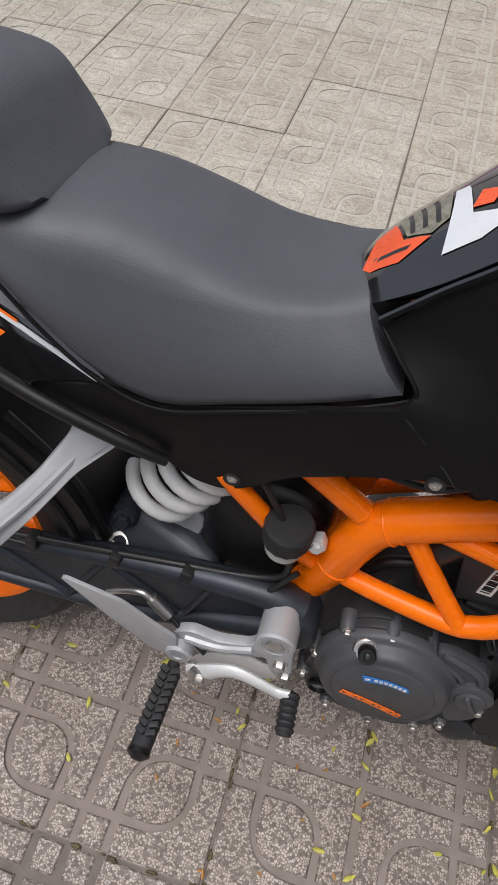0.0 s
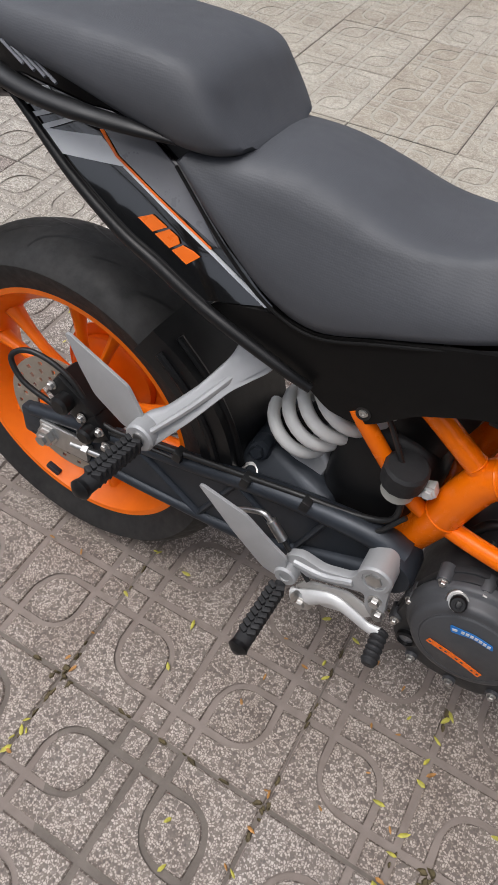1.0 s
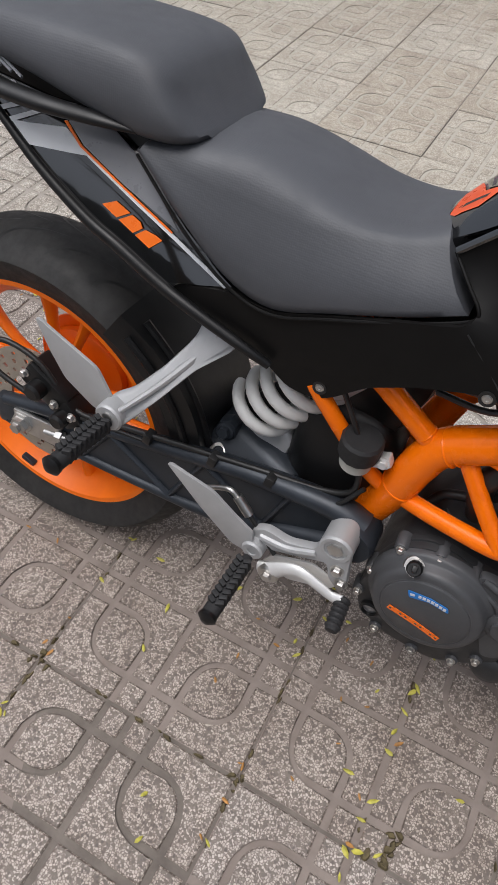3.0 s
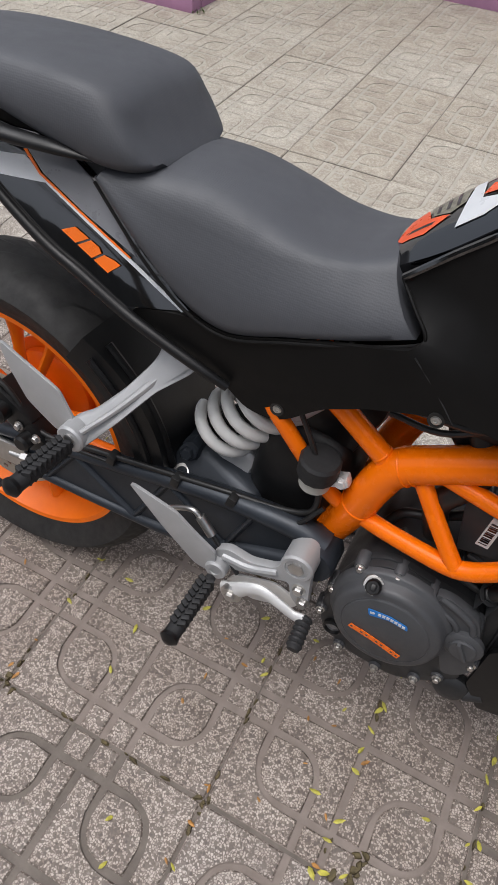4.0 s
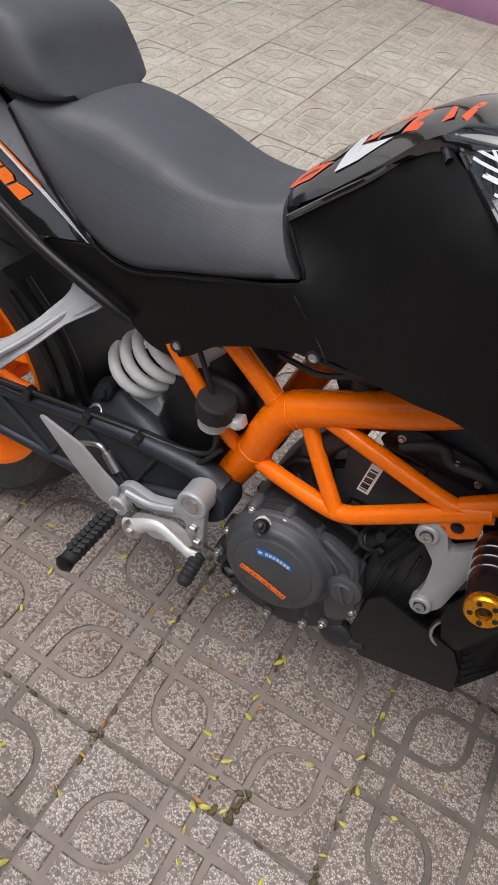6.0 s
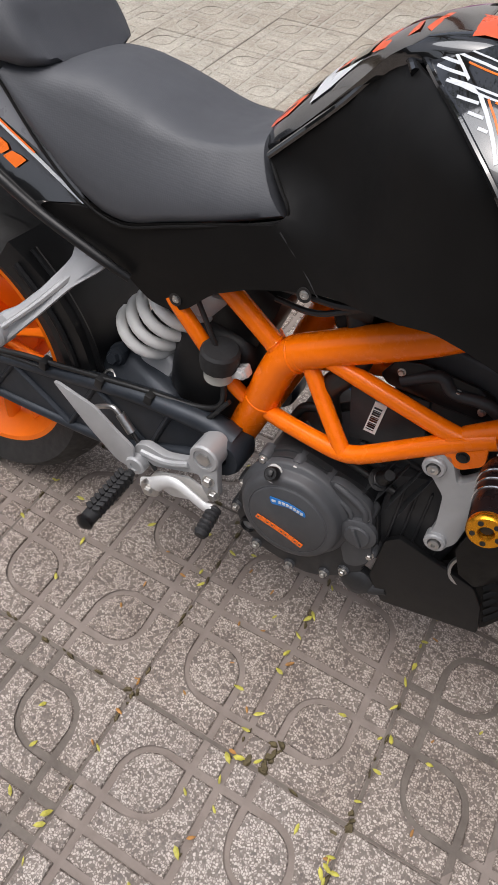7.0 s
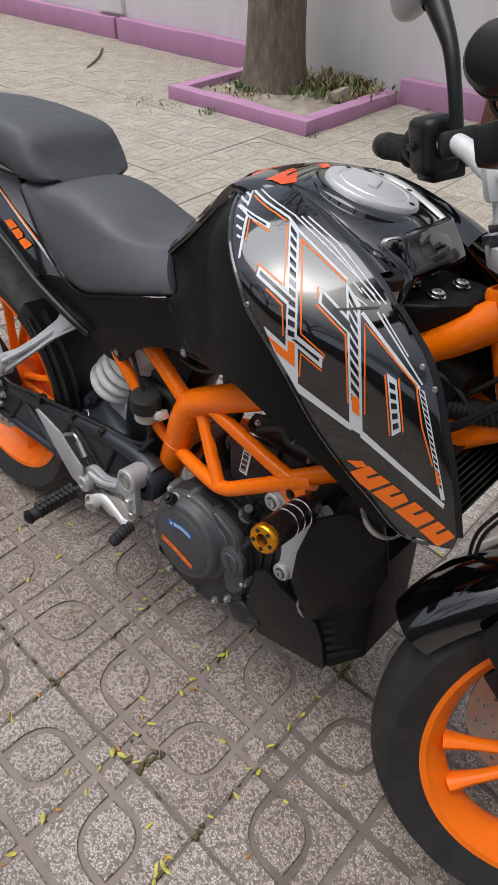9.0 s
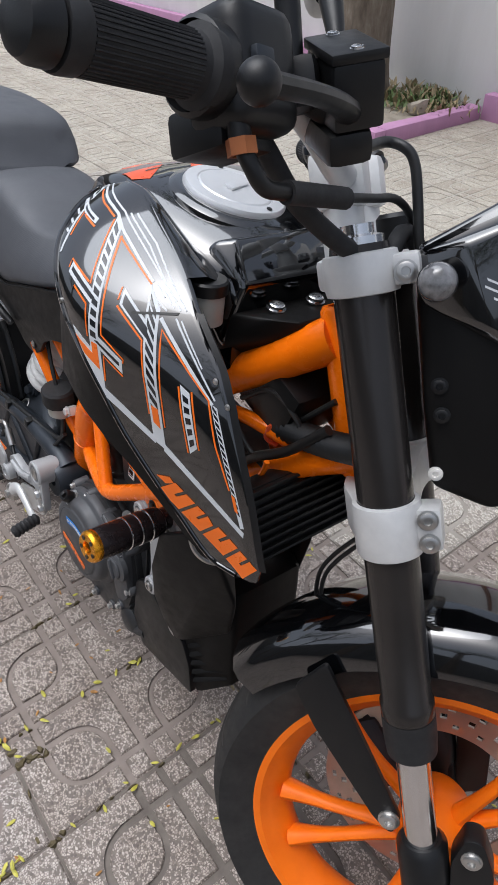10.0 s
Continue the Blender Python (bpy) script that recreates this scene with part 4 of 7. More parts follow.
slider = part("crash_protector", lathe([(0.015, 0), (0.015, 0.010), (0.019, 0.014), (0.0208, 0.030), (0.0200, 0.033), (0.0208, 0.036), (0.0208, 0.046), (0.0200, 0.049), (0.0208, 0.052), (0.0208, 0.062), (0.0200, 0.065), (0.0208, 0.068), (0.0200, 0.105), (0.0187, 0.108), (0, 0.108)], (0.914, -0.118, 0.546), (0.06, -1, 0.10), 40), BROWNBLACK, bike, "black crash protector with silver rings and gold end")
for h in (0.033, 0.049, 0.065):
    part("ring", lathe([(0.0203, -0.0012), (0.0215, -0.0006), (0.0215, 0.0006), (0.0203, 0.0012)], Vector((0.914, -0.118, 0.546)) + Vector((0.06, -1, 0.10)).normalized() * h, (0.06, -1, 0.10), 40, closed=True), CHROME, slider)
tip = Vector((0.914, -0.118, 0.546)) + Vector((0.06, -1, 0.10)).normalized() * 0.108
part("gold_end_cap", lathe([(0.0190, -0.004), (0.0203, 0.0), (0.0203, 0.006), (0.0180, 0.009), (0.0085, 0.0092), (0.0075, 0.005), (0.0075, 0.001), (0, 0.001)], tip, (0.06, -1, 0.10), 40), GOLD, slider, "gold anodised end cap")
ax1 = Vector((0.06, -1, 0.10)).normalized()
e1 = ax1.cross(Vector((0, 0, 1))).normalized()
e2 = ax1.cross(e1)
for k in range(5):
    a = 2 * math.pi * k / 5 + 0.4
    part("cap_hole", lathe([(0.0029, 0.0), (0.0029, 0.0008), (0, 0.0008)], tip + ax1 * 0.0091 + 0.0132 * (math.cos(a) * e1 + math.sin(a) * e2), ax1, 14), HOSE, slider)

part("cap_recess", lathe([(0.0074, 0.0), (0.0060, 0.0022), (0, 0.0022)], tip + ax1 * 0.0012, ax1, 20), HOSE, slider)

# ---- exhaust, belly pan and lower guards
part("crankcase_front", hull([(x, y * s, z) for s in (-1, 1) for x, y, z in ((0.80, 0.085, 0.26), (0.80, 0.085, 0.44), (0.90, 0.070, 0.46), (0.925, 0.060, 0.40), (0.90, 0.070, 0.27))], 0.010, 2), ENGINE, engine, "dark crankcase behind the belly pan")
for k in range(5):
    part("case_rib", hull([(0.822 + 0.017 * k, -0.086 + 0.0035 * k, 0.300), (0.826 + 0.017 * k, -0.086 + 0.0035 * k, 0.300), (0.822 + 0.017 * k, -0.088 + 0.0035 * k, 0.430), (0.826 + 0.017 * k, -0.088 + 0.0035 * k, 0.430), (0.824 + 0.017 * k, -0.070, 0.300), (0.824 + 0.017 * k, -0.070, 0.430)], 0.001, 1), ENGINE, engine)
part("exhaust_pipe", tube([(0.925, -0.02, 0.52), (0.965, -0.030, 0.45), (0.955, -0.040, 0.37), (0.925, -0.040, 0.325), (0.88, -0.035, 0.29), (0.80, -0.02, 0.25)], 0.020, n=18), PIPE, bike, "dark exhaust down pipe")
belly = part("belly_pan", merged(slab(rounded([(0.824, 0.335), (0.842, 0.352), (0.955, 0.322), (0.975, 0.290), (0.988, 0.236), (0.850, 0.206), (0.820, 0.250)], 0.006), -0.104, -0.094, 0.003), hull([(0.85, -0.094, 0.210), (0.85, 0.094, 0.210), (0.985, -0.094, 0.236), (0.985, 0.094, 0.236), (0.86, -0.07, 0.190), (0.86, 0.07, 0.190), (0.985, -0.06, 0.205), (0.985, 0.06, 0.205), (0.97, -0.09, 0.28), (0.97, 0.09, 0.28)], 0.006)), PLASTIC, bike, "black belly pan")
part("belly_front", hull([(0.950, -0.100, 0.330), (0.950, 0.100, 0.330), (0.988, -0.096, 0.232), (0.988, 0.096, 0.232), (1.030, -0.062, 0.272), (1.030, 0.055, 0.272), (1.015, -0.066, 0.455), (1.015, 0.050, 0.455), (0.965, -0.075, 0.445), (0.965, 0.075, 0.445)], 0.006), MATTE, bike, "matte black front belly guard with louvres")
for k in range(5):
    z, x = 0.262 + 0.015 * k, 0.984 - 0.0050 * k
    part("louvre", hull([(x, -0.099, z), (x + 0.036, -0.066, z + 0.022), (x, -0.099, z + 0.007), (x + 0.036, -0.066, z + 0.029), (x + 0.004, -0.1025, z + 0.001), (x + 0.041, -0.0690, z + 0.023)], 0.001), MATTE, belly)
part("side_guard", hull([(0.908, -0.128, 0.400), (0.915, -0.140, 0.470), (0.932, -0.142, 0.545), (0.985, -0.142, 0.588), (1.035, -0.120, 0.560), (1.040, -0.090, 0.480), (1.020, -0.075, 0.390), (0.955, -0.112, 0.330), (0.925, -0.118, 0.350), (0.93, -0.10, 0.46), (0.99, -0.07, 0.57), (1.0, -0.05, 0.40)], 0.006, 3), MATTE, bike, "faceted matte black lower guard")
part("side_guard", mirrored(hull([(0.908, -0.100, 0.400), (0.915, -0.105, 0.470), (0.932, -0.105, 0.545), (0.985, -0.095, 0.588), (1.010, -0.080, 0.560), (1.010, -0.070, 0.480), (1.000, -0.065, 0.390), (0.955, -0.085, 0.330), (0.93, -0.07, 0.46), (0.99, -0.05, 0.57)], 0.006, 3)), MATTE, bike, "faceted matte black lower guard")
part("clamp_ring", lathe([(0.030, -0.004), (0.033, -0.004), (0.033, 0.004), (0.030, 0.004)], (1.020, -0.120, 0.600), (0.55, -0.2, 0.8), 30, closed=True), STEEL, bike, "bright hose clamp")
part("clamp_ring", lathe([(0.020, -0.003), (0.024, -0.003), (0.024, 0.003), (0.020, 0.003)], (0.936, -0.092, 0.336), (0.3, -0.8, 0.3), 26, closed=True), STEEL, bike)
rad = part("radiator", moved(block((0, 0, 0), (0.036, 0.25, 0.084), 0.006), pose(1.058, 0, 0.650, 0, -25, 0)), PLASTIC, bike, "black radiator with fine fins")
for k in range(9):
    part("fin", moved(block((0.020, 0, -0.038 + 0.0095 * k), (0.010, 0.24, 0.003), 0.0008), pose(1.058, 0, 0.650, 0, -25, 0)), PLASTIC, rad)

# ---- seats
def seat_mesh(sections, shoulder):
    """Skins cross-sections (bottom x, z, half width; crease x, z, half width; crown x, z)."""
    rows = []
    cols = [spline([(sec[j], sec[j + 1], sec[j + 2] if j < 6 else 0.0) for sec in sections], 6) for j in (0, 3, 6)]
    for b, c, t in zip(*cols):
        half = []
        def lerp(p, q, f):
            return (p[0] + (q[0] - p[0]) * f, p[1] + (q[1] - p[1]) * f, p[2] + (q[2] - p[2]) * f)
        half.append((b[0], b[1] - 0.004, b[2] - 0.012))
        half.append((b[0], b[1] + 0.002, b[2] - 0.002))
        for f, out in ((0.15, 0.003), (0.4, 0.006), (0.65, 0.006), (0.85, 0.003)):
            p = lerp(b, c, f)
            half.append((p[0], p[1], p[2] + out))
        rise = t[1] - c[1]
        for f, w, s in shoulder:
            half.append((c[0] + (t[0] - c[0]) * s, c[1] + f * rise, c[2] * w))
        ring = [(x, -y, z) for x, z, y in half] + [(t[0], 0.0, t[1])] + [(x, y, z) for x, z, y in half[::-1]]
        rows.append(ring)
    bm = loft(rows)
    bm.verts.index_update()
    n = len(rows[0])
    free = [v for v in bm.verts if 2 < v.index % n < n - 3]
    for k in range(3):
        bmesh.ops.smooth_vert(bm, verts=free, factor=0.3, use_axis_x=True, use_axis_y=True, use_axis_z=True)
    return bm


ROUND_TOP = ((0.18, 0.985, 0.02), (0.42, 0.945, 0.08), (0.62, 0.86, 0.2), (0.80, 0.68, 0.42), (0.93, 0.42, 0.7), (0.985, 0.2, 0.9))
FLAT_TOP = ((0.26, 0.988, 0.02), (0.55, 0.955, 0.08), (0.78, 0.88, 0.2), (0.91, 0.70, 0.42), (0.97, 0.42, 0.7), (0.993, 0.2, 0.9))
RIDER = [(0.220, 0.794, 0.094, 0.226, 0.804, 0.092, 0.238, 0.806),
         (0.287, 0.735, 0.108, 0.283, 0.779, 0.100, 0.290, 0.817),
         (0.346, 0.690, 0.112, 0.345, 0.768, 0.098, 0.345, 0.819),
         (0.404, 0.674, 0.114, 0.405, 0.765, 0.096, 0.405, 0.805),
         (0.474, 0.694, 0.113, 0.466, 0.769, 0.090, 0.460, 0.787),
         (0.547, 0.716, 0.108, 0.520, 0.774, 0.080, 0.510, 0.785),
         (0.603, 0.734, 0.098, 0.563, 0.781, 0.068, 0.548, 0.797)]
rider_seat = part("rider_seat", seat_mesh(RIDER, FLAT_TOP), SEAT, bike, "dark grey vinyl rider seat with a fine textured grain", 60)
PILLION = [(-0.088, 0.862, 0.040, -0.088, 0.878, 0.038, -0.088, 0.884),
           (-0.068, 0.856, 0.066, -0.070, 0.882, 0.062, -0.070, 0.890),
           (0.000, 0.850, 0.088, 0.000, 0.886, 0.085, 0.000, 0.896),
           (0.080, 0.842, 0.100, 0.080, 0.886, 0.095, 0.080, 0.898),
           (0.155, 0.826, 0.104, 0.152, 0.882, 0.098, 0.150, 0.897),
           (0.212, 0.814, 0.104, 0.203, 0.879, 0.098, 0.200, 0.893),
           (0.252, 0.812, 0.102, 0.231, 0.873, 0.096, 0.228, 0.887),
           (0.278, 0.815, 0.092, 0.249, 0.862, 0.086, 0.246, 0.877),
           (0.290, 0.818, 0.070, 0.262, 0.846, 0.064, 0.258, 0.862)]
pillion_seat = part("pillion_seat", seat_mesh(PILLION, ROUND_TOP), SEAT, bike, "raised dark grey vinyl pillion seat", 60)
# black edging under both seats
for side in (-1, 1):
    part("seat_edging", tube([(s[0], side * (s[2] + 0.001), s[1] - 0.004) for s in RIDER] + [(0.612, side * 0.101, 0.745), (0.592, side * 0.088, 0.764), (0.570, side * 0.070, 0.782)], 0.0020, n=8, per=5), MATTE, bike)

# ---- tail
part("tail_core", hull([(-0.110, -0.030, 0.862), (-0.110, 0.030, 0.862), (-0.105, -0.030, 0.820), (-0.105, 0.030, 0.820), (0.05, -0.062, 0.848), (0.05, 0.062, 0.848), (0.06, -0.066, 0.780), (0.06, 0.066, 0.780), (0.34, -0.074, 0.615), (0.34, 0.074, 0.615), (0.24, -0.068, 0.790), (0.24, 0.068, 0.790), (0.40, -0.085, 0.640), (0.40, 0.085, 0.640), (-0.06, -0.045, 0.79), (-0.06, 0.045, 0.79)], 0.006), PLASTIC, bike, "black plastic tail unit")
TAIL = [(0.000, 0.828), (0.020, 0.832), (0.100, 0.816), (0.160, 0.812), (0.208, 0.784), (0.252, 0.747), (0.283, 0.723), (0.349, 0.678), (0.284, 0.6665), (0.264, 0.662), (0.209, 0.690), (0.160, 0.712), (0.094, 0.754), (0.045, 0.796)]
for side in (-1, 1):
    d = (lambda x, z: tail_depth(x, z)) if side < 0 else (lambda x, z: -tail_depth(x, z))
    tp = part("tail_panel", sheet(TAIL, d, 0.004, 0.02, -side), GLOSS, bike, "gloss black tail panel with decals")
    part("tail_trim", tube([(-0.004, side * 0.098, 0.824), (0.030, side * 0.104, 0.804), (0.094, side * 0.111, 0.751), (0.160, side * 0.116, 0.709), (0.209, side * 0.118, 0.687), (0.266, side * 0.120, 0.660), (0.310, side * 0.121, 0.643), (0.378, side * 0.117, 0.616), (0.410, side * 0.108, 0.598)], [0.004, 0.005, 0.0065, 0.0075, 0.0080, 0.0080, 0.0078, 0.0070, 0.006], n=12), PLASTIC, bike)
    if side < 0:
        def on_tail(poly, mat, label="", lift=0.0015):
            part("decal", sheet(poly, lambda x, z: tail_depth(x, z) - lift, 0.0012, 0.02), mat, tp, label)
        on_tail([(0.124, 0.7985), (0.134, 0.808), (0.158, 0.8085), (0.206, 0.781), (0.250, 0.744), (0.276, 0.7195), (0.200, 0.7525), (0.147, 0.7795)], GREYPAINT, "grey upper stripe of the tail panel")
        on_tail([(0.056, 0.788), (0.122, 0.7925), (0.1300, 0.7880), (0.1430, 0.7790), (0.1560, 0.7710), (0.1310, 0.7700), (0.080, 0.7680)], DECAL_W, "silver tail decal", 0.0022)
        on_tail([(0.1540, 0.7705), (0.1560, 0.7735), (0.2125, 0.7445), (0.2750, 0.7145), (0.3455, 0.6785), (0.3425, 0.6760), (0.2755, 0.7105), (0.2135, 0.7405)], DECAL_W, "thin pale stripe", 0.0028)
        on_tail([(0.1200, 0.7985), (0.1235, 0.7990), (0.1455, 0.7795), (0.1990, 0.7525), (0.2700, 0.7185), (0.2696, 0.7172), (0.1988, 0.7509), (0.1440, 0.7782)], DECAL_O, "thin orange stripe", 0.0034)
        for k in range(4):
            x = 0.012 + 0.014 * k
            on_tail([(x, 0.818 - 0.009 * k), (x + 0.042, 0.826 - 0.006 * k), (x + 0.046, 0.823 - 0.006 * k), (x + 0.004, 0.814 - 0.009 * k)], DECAL_W, "", 0.003)
        # the maker's mark as three plain orange blocks
        ends = Vector((0.180, 0.7290)), Vector((0.193, 0.7370)), Vector((0.248, 0.6960)), Vector((0.258, 0.7085))
        for k in range(3):
            f0, f1 = 0.02 + 0.335 * k, 0.31 + 0.335 * k
            low0, low1 = ends[0].lerp(ends[2], f0), ends[0].lerp(ends[2], f1)
            top0, top1 = ends[1].lerp(ends[3], f0 + 0.05), ends[1].lerp(ends[3], f1 + 0.05)
            on_tail([tuple(low0), tuple(low1), tuple(top1.lerp(low1, 0.25 * (k % 2))), tuple(top0.lerp(top1, 0.6)), tuple(top0.lerp(low0, 0.2 * (k == 2)))], DECAL_O, "orange maker's mark as plain blocks", 0.0032)
for side in (-1, 1):
    part("grab_rail", tube([(-0.122, side * 0.012, 0.868), (-0.108, side * 0.054, 0.862), (-0.050, side * 0.093, 0.844), (0.030, side * 0.112, 0.828), (0.105, side * 0.115, 0.822), (0.180, side * 0.107, 0.819), (0.222, side * 0.098, 0.815)], [0.010, 0.015, 0.014, 0.012, 0.012, 0.009, 0.004], n=14, flat=0.7), PLASTIC, bike, "black grab rail")
    part("tail_slats", merged(*[tube([(0.000 + 0.014 * k, side * 0.092, 0.858 - 0.003 * k), (0.036 + 0.014 * k, side * 0.1015, 0.845 - 0.003 * k)], 0.0018, curved=False, n=6) for k in range(4)]), GREYPAINT, bike, "pale slatted vents")
part("tail_light", hull([(-0.130, -0.034, 0.878), (-0.130, 0.034, 0.878), (-0.136, -0.028, 0.852), (-0.136, 0.028, 0.852), (-0.092, -0.042, 0.890), (-0.092, 0.042, 0.890), (-0.10, -0.03, 0.86), (-0.10, 0.03, 0.86)], 0.005), REDLENS, bike, "red tail light")
holder = part("plate_holder", merged(tube([(-0.060, 0, 0.800), (-0.150, 0, 0.775), (-0.245, 0, 0.738)], [0.03, 0.026, 0.02], n=12, flat=1.8), slab(rounded([(-0.252, 0.745), (-0.226, 0.745), (-0.280, 0.572), (-0.300, 0.566)], 0.006), -0.085, 0.085, 0.004)), PLASTIC, bike, "black rear mudguard and plate bracket")
part("plate", moved(block((0, 0, 0), (0.0025, 0.195, 0.145), 0.001), pose(-0.290, 0, 0.640, 0, 17, 0)), STEEL, holder, "back of the registration plate")
for y, z in ((-0.06, 0.695), (0.06, 0.695), (-0.05, 0.60), (0.04, 0.60)):
    part("plate_bolt", hexbolt((-0.236 - (0.72 - z) * 0.29, y, z), (1, 0, 0.2), 0.0045, 0.004), STEEL, holder)
for side in (-1, 1):
    ind = part("indicator", merged(tube([(-0.205, side * 0.03, 0.762), (-0.220, side * 0.070, 0.760)], 0.009, curved=False), dome((-0.230, side * 0.105, 0.758), 0.026, 0.042, 0.016, 0.85)), PLASTIC, bike, "slim black rear indicator")

# ---- side panels, shrouds, tank
PANEL = [(0.276, 0.657), (0.288, 0.6655), (0.350, 0.677), (0.405, 0.672), (0.480, 0.695), (0.552, 0.716), (0.604, 0.730), (0.614, 0.743), (0.568, 0.783), (0.610, 0.822), (0.645, 0.855), (0.6880, 0.9035), (0.7000, 0.9060), (0.7120, 0.9040), (0.7492, 0.8997), (0.7776, 0.8892), (0.8053, 0.8730), (0.8285, 0.8545), (0.8489, 0.8316), (0.8777, 0.8084), (0.9053, 0.7794), (0.9211, 0.7602), (0.9479, 0.7244), (0.9903, 0.6805), (1.0236, 0.6540), (1.0631, 0.6214),
         (1.032, 0.612), (0.985, 0.646), (0.940, 0.680), (0.885, 0.710), (0.845, 0.722), (0.805, 0.725), (0.770, 0.714), (0.715, 0.693), (0.645, 0.667), (0.580, 0.645), (0.530, 0.617), (0.490, 0.576), (0.465, 0.564), (0.430, 0.568), (0.380, 0.610), (0.332, 0.632)]
SHROUD_REAR = [(1.1169, 0.6264), (1.0870, 0.6196), (1.0571, 0.6224), (1.0176, 0.6550), (0.9843, 0.6815), (0.9419, 0.7254), (0.9151, 0.7612), (0.8993, 0.7804), (0.8717, 0.8094), (0.8429, 0.8326), (0.8225, 0.8555), (0.7993, 0.8740), (0.7716, 0.8902), (0.7432, 0.9007), (0.7189, 0.9072), (0.6979, 0.9099)]
SHROUD_FRONT = [(1.1170, 0.6421), (1.1080, 0.6688), (1.0992, 0.6920), (1.0858, 0.7228), (1.0683, 0.7578), (1.0526, 0.7884), (1.0395, 0.8110), (1.0179, 0.8360), (0.9789, 0.8661), (0.9475, 0.8859), (0.9140, 0.9011), (0.8711, 0.9156), (0.8342, 0.9262), (0.7979, 0.9317), (0.7523, 0.9277), (0.7126, 0.9193)]
for side in (-1, 1):
    pd = (lambda x, z: panel_depth(x, z)) if side < 0 else (lambda x, z: -panel_depth(x, z))
    qd = (lambda x, z: shroud_depth(x, z)) if side < 0 else (lambda x, z: -shroud_depth(x, z))
    sp = part("side_panel", sheet(rounded(PANEL, 0.012, 3), pd, 0.006, 0.025, -side), MATTE, bike, "matte black plastic side panel", 50)
    aft, fore = spaced(SHROUD_REAR, 90), spaced(SHROUD_FRONT, 90)
    skin = loft([[(a.x + (b.x - a.x) * k / 36, 0, a.y + (b.y - a.y) * k / 36) for k in range(37)] for a, b in zip(aft, fore)], closed=False)
    sh = part("tank_shroud", bent(skin, qd, 0.0045, -side), GLOSS, bike, "gloss black tank shroud with white and orange graphics", 60)
    # rolled rim along the shroud's rear edge, gloss lip round the panel's upper edge
    part("shroud_rim", tube([(p.x - 0.001, qd(p.x, p.y) - side * 0.0005, p.y) for p in aft[4::2]], 0.0032, n=8, per=1), GLOSS, sh)
    part("panel_lip", tube([(x, pd(x, z) + side * 0.001, z) for x, z in ((0.571, 0.785), (0.610, 0.822), (0.645, 0.856), (0.680, 0.896), (0.698, 0.9035), (0.712, 0.900))], 0.0040, n=8, per=5), GLOSS, sp)
    # return of the shroud over the top to the tank
    strip = [[(p.x, qd(p.x, p.y), p.y), (p.x, qd(p.x, p.y) * 0.95 + side * 0.003, p.y + 0.0012), (p.x, 0.5 * qd(p.x, p.y) + side * 0.042, p.y - 0.001), (p.x - 0.002, side * 0.086, p.y - 0.012), (p.x - 0.004, side * 0.080, p.y - 0.05)] for p in fore[50:]]
    part("shroud_top", loft(strip, closed=False), GLOSS, sh, "", 50)
    part("shroud_front", loft([[(p.x, qd(p.x, p.y) + side * 0.0005, p.y), (p.x + 0.006, qd(p.x, p.y) * 0.97, p.y), (p.x - 0.016, qd(p.x, p.y) * 0.88, p.y - 0.003)] for p in fore[:45]], closed=False), PLASTIC, sh, "", 60)
    if side < 0:
        part("panel_seam", tube([(x, panel_depth(x, z) + 0.0005, z) for x, z in ((0.610, 0.725), (0.640, 0.698), (0.668, 0.672))], 0.0009, n=6), HOSE, sp)
        for at in ((0.474, -0.112, 0.586), (0.651, None, 0.667)):
            y = panel_depth(at[0], at[2])
            part("panel_bolt", merged(bolt((at[0], y, at[2]), (0, -1, 0), 0.0048, 0.003)), STEEL, sp, "bright screw in a black cup")
            part("screw_cup", lathe([(0.0060, -0.001), (0.0090, -0.001), (0.0090, 0.002), (0.0060, 0.002)], (at[0], y, at[2]), (0, -1, 0), 20, closed=True), HOSE, sp)
        for at in ((0.8403, 0.8368), (1.0447, 0.8017), (1.0261, 0.8206)):
            part("shroud_screw", bolt((at[0], shroud_depth(*at) - 0.0004, at[1]), (0, -1, 0.1), 0.0028, 0.002), STEEL, sh)

        def on_shroud(poly, mat, label="", lift=0.0012):
            part("decal", sheet(poly, lambda x, z: shroud_depth(x, z) - 0.0004 - (lift - 0.0012) * 0.45, 0.0003, 0.008), mat, sh, label)

        def stripe(line, w, mat, label, lift):
            """A line of width w along (x, z) points."""
            p = [Vector(c) for c in line]
            side_a, side_b = [], []
            for k, c in enumerate(p):
                d = (p[min(k + 1, len(p) - 1)] - p[max(k - 1, 0)]).normalized()
                nn = Vector((-d.y, d.x)) * w / 2
                side_a.append(tuple(c + nn))
                side_b.append(tuple(c - nn))
            on_shroud(side_a + side_b[::-1], mat, label, lift)

        def ladder(near, far, rungs, start, stop, skew, label):
            """A white stripe between two rails, with slanting dark cells between its rungs."""
            on_shroud(list(near) + list(far)[::-1], DECAL_W, label, 0.0014)

            def rail(line, f):
                f = max(0.0, min(0.995, f)) * (len(line) - 1)
                return Vector(line[int(f)]).lerp(Vector(line[int(f) + 1]), f - int(f))
            for k in range(rungs):
                f0 = start + (stop - start) * (k + 0.22) / rungs
                f1 = start + (stop - start) * (k + 0.80) / rungs
                up = skew * (stop - start) / rungs
                corner = lambda u, f: tuple(rail(near, f).lerp(rail(far, f), u))
                on_shroud([corner(0.2, f0 - up / 2), corner(0.8, f0 + up / 2), corner(0.8, f1 + up / 2), corner(0.2, f1 - up / 2)], DECAL_K, "", 0.0022)

